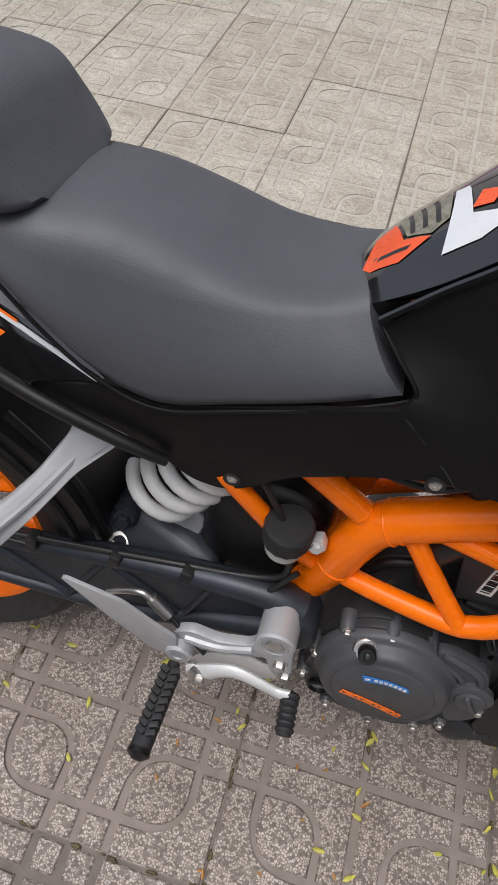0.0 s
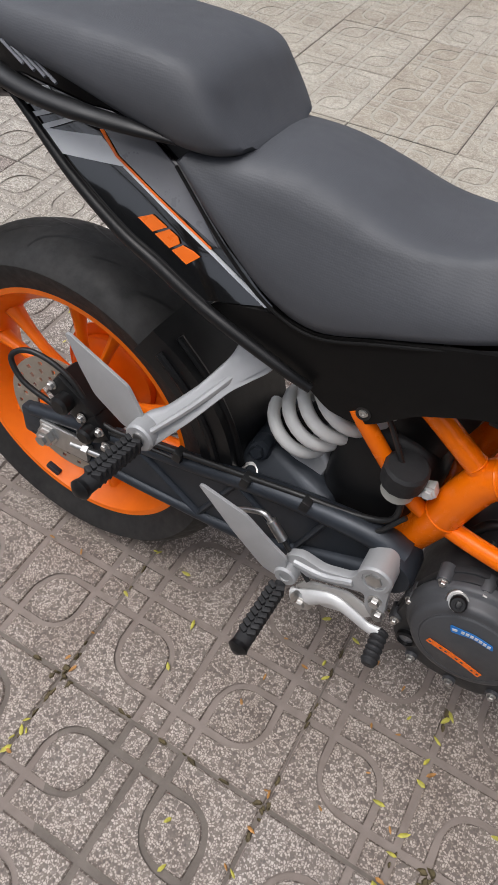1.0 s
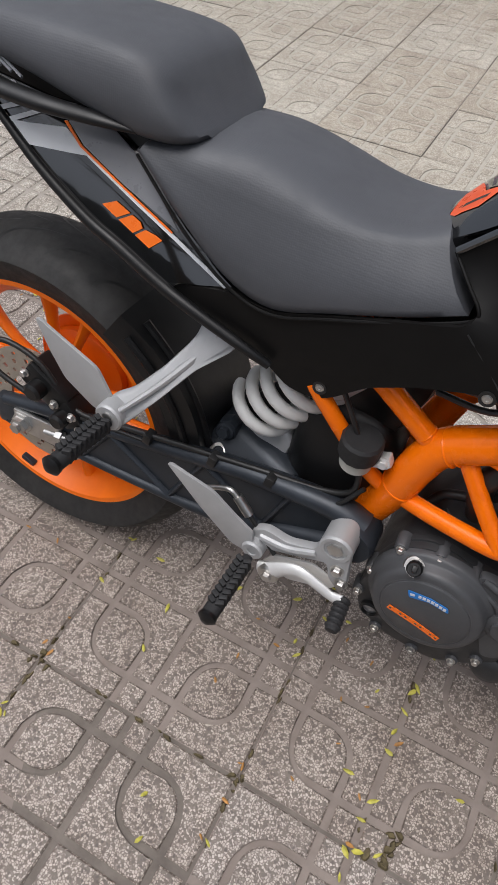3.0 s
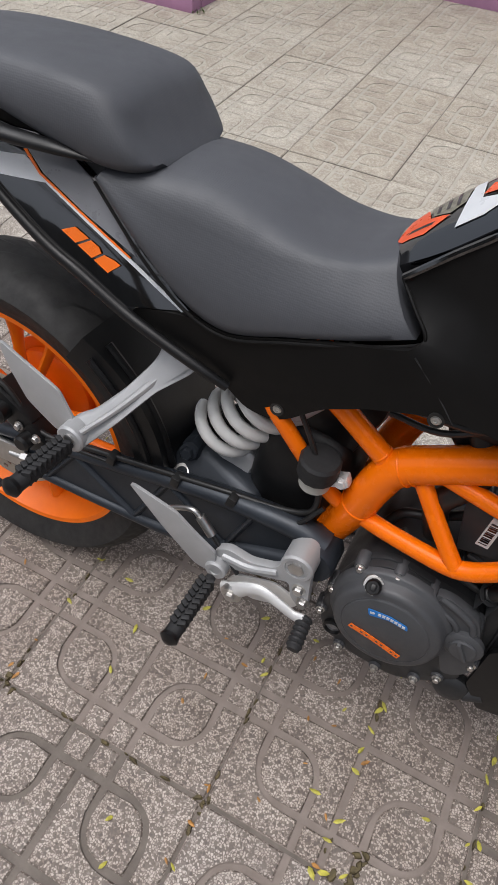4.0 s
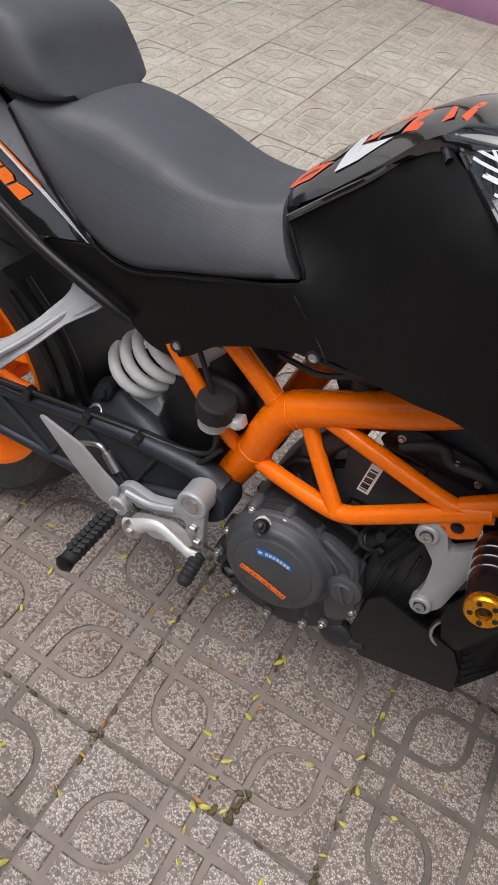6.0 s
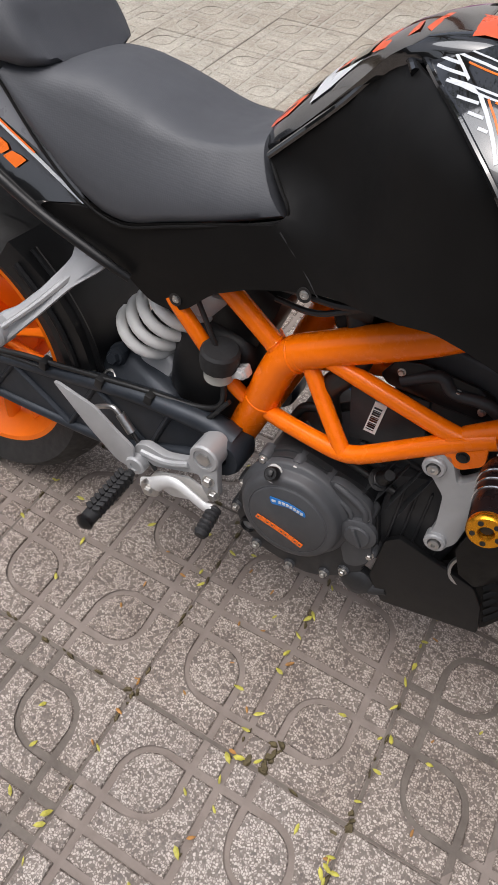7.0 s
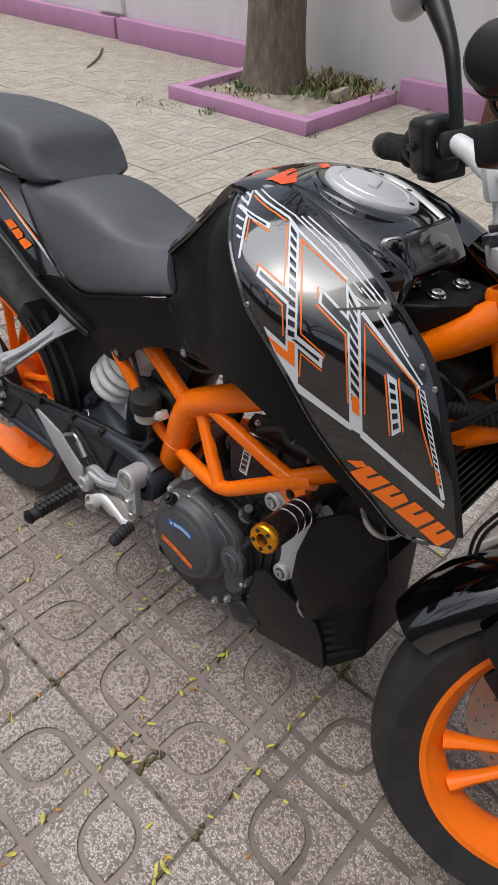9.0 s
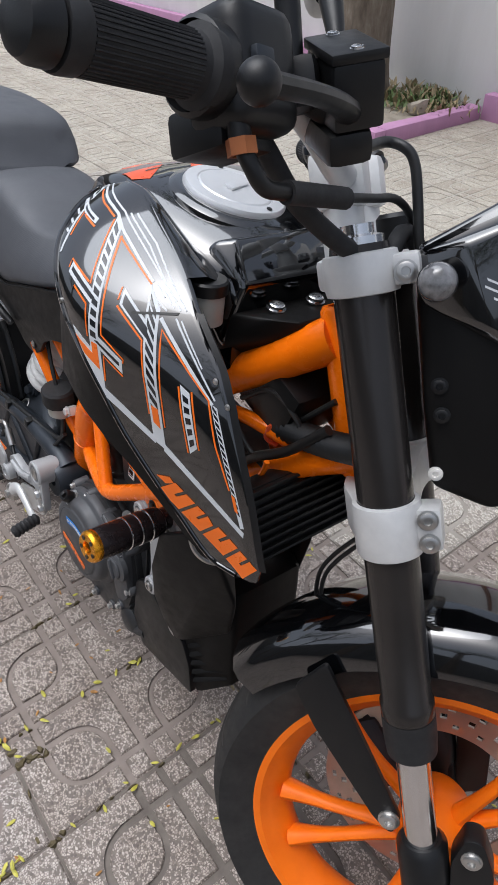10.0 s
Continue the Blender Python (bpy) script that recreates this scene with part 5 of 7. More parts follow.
        stripe([(0.7134, 0.9126), (0.7486, 0.9156)], 0.0016, DECAL_W, "pale bar", 0.0014)
        stripe([(0.7285, 0.9093), (0.7590, 0.9117)], 0.0016, DECAL_W, "pale bar", 0.0014)
        stripe([(0.7434, 0.9055), (0.7691, 0.9072)], 0.0016, DECAL_W, "pale bar", 0.0014)
        stripe([(0.7590, 0.9009), (0.7781, 0.9019)], 0.0016, DECAL_W, "pale bar", 0.0014)
        stripe([(0.7733, 0.8960), (0.7866, 0.8960)], 0.0017, DECAL_W, "pale bar", 0.0014)
        stripe([(0.7858, 0.8906), (0.7940, 0.8902)], 0.0017, DECAL_W, "pale bar", 0.0014)
        stripe([(0.7402, 0.9186), (0.7516, 0.9146), (0.7617, 0.9103)], 0.0018, DECAL_W, "white line", 0.0016)
        on_shroud([(0.7443, 0.9073), (0.7610, 0.9086), (0.7809, 0.9090), (0.7982, 0.9085), (0.8136, 0.9073), (0.8170, 0.9037), (0.7981, 0.9051), (0.7761, 0.9054), (0.7507, 0.9059)], DECAL_W, "white slash", 0.0015)
        on_shroud([(0.7699, 0.9079), (0.7909, 0.9076), (0.8089, 0.9063), (0.8113, 0.9049), (0.7939, 0.9063), (0.7738, 0.9068)], DECAL_K, "", 0.0023)
        stripe([(0.7754, 0.9062), (0.7863, 0.8993), (0.7955, 0.8919), (0.8031, 0.8839), (0.8092, 0.8754)], 0.0026, DECAL_W, "white line", 0.0017)
        stripe([(0.7835, 0.9053), (0.7945, 0.8978), (0.8036, 0.8897)], 0.0013, DECAL_O, "thin orange outline", 0.0017)
        stripe([(0.7898, 0.9049), (0.8059, 0.9037), (0.8203, 0.9020)], 0.0011, DECAL_O, "thin orange outline", 0.0017)
        ladder([(0.8274, 0.9132), (0.8412, 0.9035), (0.8534, 0.8935), (0.8641, 0.8830), (0.8736, 0.8721), (0.8817, 0.8605), (0.8884, 0.8480), (0.8933, 0.8341), (0.8957, 0.8180)], [(0.8459, 0.9081), (0.8575, 0.8991), (0.8679, 0.8897), (0.8774, 0.8801), (0.8858, 0.8700), (0.8932, 0.8594), (0.8996, 0.8482), (0.9046, 0.8359), (0.9080, 0.8221)], 11, 0.02, 1.00, 0.28, "white stripe with dark rungs")
        on_shroud([(0.8384, 0.8759), (0.8531, 0.8720), (0.8667, 0.8676), (0.8796, 0.8630), (0.8920, 0.8582), (0.8942, 0.8507), (0.8858, 0.8520), (0.8719, 0.8577), (0.8571, 0.8629), (0.8410, 0.8676)], DECAL_W, "white slash", 0.0016)
        on_shroud([(0.8427, 0.8728), (0.8588, 0.8681), (0.8738, 0.8628), (0.8880, 0.8573), (0.8858, 0.8552), (0.8725, 0.8605), (0.8586, 0.8654), (0.8437, 0.8699)], DECAL_K, "", 0.0024)
        on_shroud([(0.9053, 0.8264), (0.9162, 0.8211), (0.9268, 0.8156), (0.9373, 0.8100), (0.9384, 0.7962), (0.9282, 0.8020), (0.9181, 0.8077), (0.9077, 0.8133), (0.8970, 0.8185)], DECAL_W, "white slash", 0.0019)
        on_shroud([(0.9070, 0.8205), (0.9162, 0.8161), (0.9252, 0.8116), (0.9342, 0.8071), (0.9343, 0.8031), (0.9239, 0.8088), (0.9134, 0.8144), (0.9027, 0.8197)], DECAL_K, "", 0.0027)
        on_shroud([(0.8675, 0.8225), (0.8778, 0.8183), (0.8876, 0.8139), (0.8971, 0.8092), (0.8956, 0.8193), (0.9083, 0.8235), (0.9106, 0.8100), (0.9128, 0.7962), (0.9150, 0.7821), (0.9173, 0.7677), (0.9124, 0.7624), (0.9050, 0.7715), (0.8973, 0.7804), (0.8900, 0.7913), (0.8827, 0.8020), (0.8752, 0.8124)], DECAL_W, "white wedge", 0.0015)
        on_shroud([(0.8732, 0.8147), (0.8862, 0.8093), (0.9005, 0.8036), (0.8986, 0.8164), (0.9064, 0.8163), (0.9084, 0.8029), (0.9104, 0.7892), (0.8993, 0.7943), (0.8877, 0.7990), (0.8805, 0.8070)], DECAL_O, "orange wedge", 0.0024)
        on_shroud([(0.9124, 0.7624), (0.9169, 0.7704), (0.9294, 0.7643), (0.9420, 0.7583), (0.9545, 0.7522), (0.9669, 0.7461), (0.9795, 0.7401), (0.9810, 0.7324), (0.9672, 0.7383), (0.9536, 0.7444), (0.9399, 0.7504), (0.9262, 0.7564)], DECAL_W, "white stripe", 0.0017)
        on_shroud([(0.9912, 0.7372), (1.0040, 0.7300), (1.0168, 0.7229), (1.0297, 0.7159), (1.0425, 0.7087), (1.0553, 0.7016), (1.0681, 0.6944), (1.0810, 0.6875), (1.0939, 0.6803), (1.0945, 0.6744), (1.0816, 0.6810), (1.0686, 0.6875), (1.0558, 0.6943), (1.0430, 0.7012), (1.0302, 0.7080), (1.0174, 0.7148), (1.0045, 0.7215), (0.9917, 0.7284)], DECAL_W, "tapering white stripe", 0.0017)
        ladder([(0.9233, 0.8794), (0.9344, 0.8658), (0.9442, 0.8513), (0.9527, 0.8358), (0.9598, 0.8189), (0.9652, 0.7998), (0.9695, 0.7789), (0.9740, 0.7574), (0.9786, 0.7353)], [(0.9483, 0.8635), (0.9568, 0.8505), (0.9644, 0.8368), (0.9711, 0.8222), (0.9767, 0.8062), (0.9812, 0.7885), (0.9852, 0.7698), (0.9894, 0.7505), (0.9937, 0.7307)], 10, 0.03, 0.82, 0.30, "white stripe with dark rungs")
        on_shroud([(0.9734, 0.7754), (0.9814, 0.7740), (0.9838, 0.7635), (0.9862, 0.7529), (0.9774, 0.7576), (0.9754, 0.7666)], DECAL_O, "orange block", 0.0027)
        on_shroud([(0.9073, 0.8710), (0.9190, 0.8656), (0.9302, 0.8599), (0.9412, 0.8541), (0.9519, 0.8481), (0.9562, 0.8357), (0.9459, 0.8417), (0.9353, 0.8476), (0.9246, 0.8533), (0.9135, 0.8589), (0.9106, 0.8651)], DECAL_W, "white slash", 0.0016)
        on_shroud([(0.9120, 0.8670), (0.9251, 0.8607), (0.9376, 0.8540), (0.9499, 0.8472), (0.9530, 0.8394), (0.9410, 0.8462), (0.9289, 0.8529), (0.9164, 0.8594)], DECAL_K, "", 0.0024)
        ladder([(1.0315, 0.8005), (1.0389, 0.7875), (1.0461, 0.7739), (1.0532, 0.7597), (1.0602, 0.7452), (1.0673, 0.7303), (1.0746, 0.7150), (1.0819, 0.6995), (1.0893, 0.6838)], [(1.0377, 0.7983), (1.0447, 0.7855), (1.0515, 0.7721), (1.0582, 0.7584), (1.0650, 0.7443), (1.0719, 0.7300), (1.0788, 0.7153), (1.0858, 0.7004), (1.0929, 0.6852)], 15, 0.00, 0.90, 0.50, "white stripe with dark rungs")
        on_shroud([(1.0732, 0.7178), (1.0769, 0.7161), (1.0805, 0.7080), (1.0840, 0.6998), (1.0802, 0.7013), (1.0767, 0.7096)], DECAL_O, "orange block", 0.0027)
        ladder([(0.9997, 0.8091), (1.0030, 0.8016), (1.0062, 0.7938), (1.0093, 0.7858), (1.0122, 0.7775), (1.0150, 0.7689), (1.0177, 0.7600), (1.0204, 0.7510), (1.0231, 0.7418)], [(1.0104, 0.8039), (1.0132, 0.7979), (1.0158, 0.7917), (1.0184, 0.7854), (1.0210, 0.7790), (1.0234, 0.7723), (1.0259, 0.7656), (1.0282, 0.7586), (1.0305, 0.7514)], 5, 0.08, 0.95, 0.00, "white slot with dark dots")
        stripe([(0.7418, 0.9195), (0.7674, 0.9197), (0.7894, 0.9189), (0.8080, 0.9171), (0.8246, 0.9145), (0.8360, 0.9110), (0.8470, 0.9074), (0.8637, 0.9023), (0.8796, 0.8970), (0.8948, 0.8915), (0.9097, 0.8860), (0.9239, 0.8804)], 0.0013, DECAL_W, "fine white line", 0.0013)
        stripe([(0.9538, 0.8575), (0.9657, 0.8499), (0.9774, 0.8422), (0.9887, 0.8341), (0.9998, 0.8259), (1.0109, 0.8175), (1.0217, 0.8088), (1.0326, 0.8002)], 0.0023, DECAL_W, "fine white line", 0.0013)
        stripe([(0.7414, 0.9230), (0.7682, 0.9230), (0.7911, 0.9220), (0.8103, 0.9197), (0.8274, 0.9169), (0.8439, 0.9127), (0.8593, 0.9083), (0.8740, 0.9037), (0.8881, 0.8990), (0.9018, 0.8942), (0.9158, 0.8890), (0.9293, 0.8835), (0.9422, 0.8779), (0.9549, 0.8722)], 0.0008, DECAL_W, "fine white line", 0.0015)
        stripe([(0.9656, 0.8600), (0.9777, 0.8515), (0.9892, 0.8425), (1.0005, 0.8333), (1.0116, 0.8239), (1.0225, 0.8141), (1.0334, 0.8043)], 0.0012, DECAL_W, "fine white line", 0.0015)
        stripe([(0.8347, 0.9172), (0.8534, 0.9124), (0.8709, 0.9072), (0.8876, 0.9019), (0.9016, 0.8963), (0.9152, 0.8906), (0.9282, 0.8847), (0.9406, 0.8787), (0.9527, 0.8725), (0.9644, 0.8661)], 0.0008, DECAL_W, "fine white line", 0.0016)
        stripe([(0.9710, 0.8595), (0.9813, 0.8518), (0.9913, 0.8439), (1.0011, 0.8358), (1.0107, 0.8275)], 0.0009, DECAL_W, "fine white line", 0.0016)
        stripe([(0.8407, 0.9182), (0.8581, 0.9137), (0.8745, 0.9089), (0.8903, 0.9041), (0.9048, 0.8983), (0.9187, 0.8924), (0.9319, 0.8862), (0.9446, 0.8799), (0.9569, 0.8734), (0.9689, 0.8669)], 0.0008, DECAL_W, "fine white line", 0.0017)
        stripe([(0.9294, 0.8794), (0.9366, 0.8759), (0.9438, 0.8723)], 0.0008, DECAL_W, "fine white line", 0.0021)
        stripe([(0.9395, 0.8763), (0.9488, 0.8717), (0.9578, 0.8669)], 0.0008, DECAL_W, "fine white line", 0.0021)
        stripe([(0.9348, 0.8708), (0.9446, 0.8672), (0.9543, 0.8635)], 0.0008, DECAL_W, "fine white line", 0.0021)
        stripe([(0.9291, 0.8557), (0.9382, 0.8578), (0.9472, 0.8599), (0.9561, 0.8618), (0.9650, 0.8638)], 0.0020, HOSE, "dark slot", 0.0030)
        stripe([(0.8292, 0.9107), (0.8404, 0.9025), (0.8505, 0.8939), (0.8594, 0.8851), (0.8673, 0.8759), (0.8744, 0.8662)], 0.0011, DECAL_O, "thin orange outline", 0.0017)
        stripe([(0.8564, 0.9025), (0.8672, 0.8933), (0.8771, 0.8838), (0.8860, 0.8740), (0.8939, 0.8636), (0.9008, 0.8527), (0.9066, 0.8410), (0.9109, 0.8280), (0.9203, 0.8228), (0.9295, 0.8173), (0.9387, 0.8118), (0.9382, 0.8077)], 0.0014, DECAL_O, "thin orange outline", 0.0017)
        stripe([(0.8379, 0.8705), (0.8340, 0.8773), (0.8475, 0.8743), (0.8600, 0.8709), (0.8718, 0.8672)], 0.0013, DECAL_O, "thin orange outline", 0.0017)
        stripe([(0.8586, 0.8599), (0.8709, 0.8552), (0.8826, 0.8501), (0.8871, 0.8409), (0.8906, 0.8308), (0.8928, 0.8197)], 0.0015, DECAL_O, "thin orange outline", 0.0017)
        stripe([(0.9389, 0.7930), (0.9268, 0.7997), (0.9147, 0.8063), (0.9158, 0.7927), (0.9169, 0.7789)], 0.0017, DECAL_O, "thin orange outline", 0.0017)
        stripe([(0.9125, 0.8572), (0.9257, 0.8504), (0.9384, 0.8434), (0.9508, 0.8363), (0.9564, 0.8238), (0.9610, 0.8104), (0.9646, 0.7955), (0.9679, 0.7799), (0.9714, 0.7641)], 0.0014, DECAL_O, "thin orange outline", 0.0017)
        stripe([(0.9043, 0.8715), (0.9095, 0.8617)], 0.0012, DECAL_O, "thin orange outline", 0.0017)
        stripe([(0.9909, 0.7568), (0.9877, 0.7722), (0.9847, 0.7872), (0.9814, 0.8015), (0.9773, 0.8146), (0.9726, 0.8269), (0.9672, 0.8384), (0.9613, 0.8493), (0.9724, 0.8423), (0.9832, 0.8352), (0.9937, 0.8278), (1.0042, 0.8203), (1.0124, 0.8145), (1.0205, 0.8086), (1.0286, 0.8027), (1.0353, 0.7898), (1.0417, 0.7762), (1.0480, 0.7619), (1.0553, 0.7486), (1.0626, 0.7350), (1.0701, 0.7211)], 0.0013, DECAL_O, "thin orange outline", 0.0017)
        stripe([(0.8554, 0.9024), (0.8702, 0.8978), (0.8844, 0.8932), (0.8981, 0.8884), (0.9115, 0.8836), (0.9244, 0.8786)], 0.0009, DECAL_O, "thin orange outline", 0.0017)
        stripe([(0.9989, 0.8071), (1.0038, 0.7953), (1.0084, 0.7828), (1.0126, 0.7695), (1.0166, 0.7557), (1.0208, 0.7416)], 0.0015, DECAL_O, "thin orange outline", 0.0017)
        stripe([(1.0117, 0.8060), (1.0174, 0.7932), (1.0229, 0.7799), (1.0281, 0.7658), (1.0329, 0.7509)], 0.0014, DECAL_O, "thin orange outline", 0.0017)
        stripe([(0.7544, 0.9176), (0.7827, 0.9171), (0.8059, 0.9151), (0.8259, 0.9120)], 0.0009, DECAL_O, "thin orange outline", 0.0017)
        # the model name as four plain orange blocks
        lo0, lo1, hi0, hi1 = Vector((0.9845, 0.6775)), Vector((1.1040, 0.6225)), Vector((1.0000, 0.6990)), Vector((1.1125, 0.6480))
        on_shroud([(0.9840, 0.6930), (1.0000, 0.6990), (1.0060, 0.6940), (0.9960, 0.6880)], DECAL_O, "orange model name as plain blocks", 0.0020)
        for f0, f1, cut in ((0.02, 0.255, 0.0), (0.285, 0.495, 0.35), (0.525, 0.755, 0.0), (0.785, 0.99, 0.25)):
            a, b, c, d = lo0.lerp(lo1, f0), lo0.lerp(lo1, f1), hi0.lerp(hi1, f1 + 0.05), hi0.lerp(hi1, f0 + 0.05)
            m0, m1 = d.lerp(c, 0.42), d.lerp(c, 0.56)
            on_shroud([tuple(a), tuple(b), tuple(c.lerp(b, cut * 0.5)), tuple(m1), tuple(m1.lerp(a.lerp(b, 0.5), 0.55)), tuple(m0.lerp(a.lerp(b, 0.4), 0.55)), tuple(m0), tuple(d)], DECAL_O, "orange model name as plain blocks", 0.0020)

TANKSEC = [(0.542, 0.048, 0.766, 0.794), (0.562, 0.064, 0.785, 0.818), (0.600, 0.076, 0.816, 0.856), (0.650, 0.090, 0.866, 0.899), (0.695, 0.100, 0.909, 0.926), (0.760, 0.106, 0.926, 0.940), (0.840, 0.102, 0.914, 0.931), (0.905, 0.092, 0.890, 0.916), (0.935, 0.080, 0.874, 0.902), (0.950, 0.072, 0.860, 0.880)]
rows = []
for x, y, zr, zc in [tuple(v) for v in [(a.x, b.x, a.y, a.z) for a, b in zip(spline([(s[0], s[2], s[3]) for s in TANKSEC], 4), spline([(s[1], 0, 0) for s in TANKSEC], 4))]]:
    k = smooth01((x - 0.66) / 0.08)
    half = [(y * (0.52 + 0.44 * k), zr - 0.11), (y * (0.74 + 0.26 * k), zr - 0.02), (y * (0.90 + 0.10 * k), zr - 0.004), (y * 0.93, zr + 0.004), (y * 0.72, zr + (zc - zr) * 0.55), (y * 0.4, zr + (zc - zr) * 0.88)]
    rows.append([(x, -a, b) for a, b in half] + [(x, 0, zc)] + [(x, a, b) for a, b in half[::-1]])
tank = part("fuel_tank", loft(rows), TANK, bike, "gloss black fuel tank with red and orange graphics", 45)


def tank_top(x):
    return float(np.interp(x, [s[0] for s in TANKSEC], [s[3] for s in TANKSEC])), float(np.interp(x, [s[0] for s in TANKSEC], [s[2] for s in TANKSEC])), float(np.interp(x, [s[0] for s in TANKSEC], [s[1] for s in TANKSEC]))


def tank_decal(poly, mat, label, lift=0.0015):
    """A decal on the tank's top, from an (x, y) outline."""
    def height(x, y):
        zc, zr, yr = tank_top(x)
        f = abs(y) / yr
        return float(np.interp(f, [0, 0.4, 0.72, 0.93, 1.0], [zc, zr + (zc - zr) * 0.88, zr + (zc - zr) * 0.55, zr + 0.004, zr - 0.004])) + lift
    bm = sheet([(x, y) for x, y in poly], lambda x, y: 0, 0, 0.012)
    for vt in bm.verts:
        x, y = vt.co.x, vt.co.z
        vt.co = (x, y, height(x, y))
    part("decal", bm, mat, tank, label)


tank_decal([(0.742, -0.078), (0.765, -0.088), (0.790, -0.080), (0.785, -0.030), (0.765, 0.030), (0.745, 0.030), (0.738, -0.020)], DECAL_G, "grey honeycomb patch")
tank_decal([(0.700, -0.060), (0.722, -0.092), (0.738, -0.090), (0.730, -0.052), (0.722, -0.014), (0.706, -0.014)], DECAL_R, "red orange flash", 0.002)
tank_decal([(0.742, -0.090), (0.772, -0.093), (0.780, -0.074), (0.758, -0.046), (0.738, -0.030), (0.732, -0.050)], DECAL_R, "red orange flash", 0.0024)
tank_decal([(0.752, 0.000), (0.770, -0.012), (0.772, 0.006), (0.760, 0.014)], DECAL_R, "red orange flash", 0.0026)
for k in range(4):
    tank_decal([(0.748 + 0.011 * k, -0.070 + 0.002 * k), (0.751 + 0.011 * k, -0.070 + 0.002 * k), (0.744 + 0.011 * k, 0.020), (0.741 + 0.011 * k, 0.020)], DECAL_K, "dark stripe", 0.0022)
tank_decal([(0.547, -0.026), (0.553, -0.034), (0.572, -0.042), (0.590, -0.034), (0.572, -0.022), (0.564, 0.012), (0.552, 0.004)], DECAL_R, "red orange flash", 0.002)
tank_decal([(0.556, -0.029), (0.576, -0.0345), (0.578, -0.032), (0.558, -0.0265)], DECAL_K, "dark stripe", 0.0024)
tank_decal([(0.574, -0.020), (0.590, -0.032), (0.600, -0.026), (0.600, 0.012), (0.576, 0.020), (0.566, 0.012)], DECAL_G, "grey honeycomb patch", 0.002)
for k in range(3):
    tank_decal([(0.576 + 0.008 * k, -0.020 - 0.002 * k), (0.579 + 0.008 * k, -0.020 - 0.002 * k), (0.575 + 0.008 * k, 0.014), (0.572 + 0.008 * k, 0.014)], DECAL_K, "dark stripe", 0.0024)
tank_decal([(0.600, -0.056), (0.622, -0.060), (0.646, -0.052), (0.614, -0.034), (0.610, 0.010), (0.602, 0.012)], DECAL_W, "white flash", 0.002)
tank_decal([(0.613, -0.028), (0.625, -0.034), (0.631, -0.020), (0.618, -0.010)], DECAL_R, "red orange flash", 0.0022)
tank_decal([(0.628, -0.036), (0.648, -0.046), (0.654, -0.020), (0.636, -0.014)], DECAL_G, "grey honeycomb patch", 0.002)
tank_decal([(0.636, -0.012), (0.656, -0.020), (0.652, -0.050), (0.678, -0.066), (0.694, -0.060), (0.690, -0.030), (0.668, 0.010), (0.645, 0.012)], DECAL_R, "red orange flash", 0.0018)
# ---- filler cap on its raised surround, recess ahead of it
CAPN = Vector((0.187, 0.070, 1)).normalized()
capc = Vector((0.838, 0.002, 0.9262))
part("cap_surround", lathe([(0.078, -0.018), (0.075, -0.003), (0.070, 0.001), (0.063, 0.002), (0.0, 0.002)], capc, CAPN, 44), TANK, tank)
cap = part("filler_lid", lathe([(0.060, -0.004), (0.061, 0.004), (0.0585, 0.0082), (0.0455, 0.0095), (0.0437, 0.0082), (0.042, 0.0100), (0.0, 0.0112)], capc, CAPN, 56), CAPMETAL, tank, "round brushed metal filler cap")
cu = CAPN.cross(Vector((0, 1, 0))).normalized()
for k in range(7):
    a = 2 * math.pi * (k + 0.3) / 7
    part("cap_screw", lathe([(0.0034, 0), (0.0034, 0.0008), (0, 0.0008)], capc + CAPN * 0.0086 + 0.052 * (math.cos(a) * cu + math.sin(a) * Vector((0, 1, 0))), CAPN, 12), PLASTIC, cap)
part("key_cover", moved(block((0, 0, 0), (0.012, 0.036, 0.003), 0.001), Matrix.Translation(capc + CAPN * 0.0125) @ CAPN.to_track_quat("Z", "X").to_matrix().to_4x4()), CAPMETAL, cap)
part("tank_nose", hull([(0.905, -0.082, 0.905), (0.905, 0.082, 0.905), (0.925, -0.060, 0.912), (0.925, 0.060, 0.912), (0.955, -0.066, 0.872), (0.955, 0.066, 0.872), (0.945, -0.085, 0.80), (0.945, 0.085, 0.80), (0.90, -0.088, 0.85), (0.90, 0.088, 0.85)], 0.006, 3), TANK, tank, "faceted gloss black tank nose")
part("front_cover", hull([(0.925, -0.085, 0.838), (0.925, 0.085, 0.838), (0.990, -0.056, 0.850), (0.990, 0.056, 0.850), (1.015, -0.036, 0.853), (1.015, 0.036, 0.853), (1.012, -0.030, 0.832), (1.012, 0.030, 0.832), (0.985, -0.054, 0.832), (0.985, 0.054, 0.832), (0.93, -0.088, 0.795), (0.93, 0.088, 0.795), (0.955, -0.040, 0.785), (0.955, 0.040, 0.785)], 0.005, 3), MATTE, bike, "matte black cover ahead of the tank")
for at in ((0.970, -0.033, 0.8485), (0.974, 0.021, 0.8495)):
    part("cover_screw", bolt(at, (0.1, 0, 1), 0.009, 0.007), CHROME, bike, "bright dome screw")
part("overflow_cup", lathe([(0.020, -0.035), (0.020, 0), (0, 0)], (0.934, -0.100, 0.868), (0, 0, 1), 26), CLEARPLASTIC, bike, "milky plastic cup")
part("overflow_cap", lathe([(0.0225, 0), (0.0225, 0.012), (0.020, 0.014), (0, 0.014)], (0.934, -0.100, 0.866), (0, 0, 1), 26), PLASTIC, bike, "black screw cap")

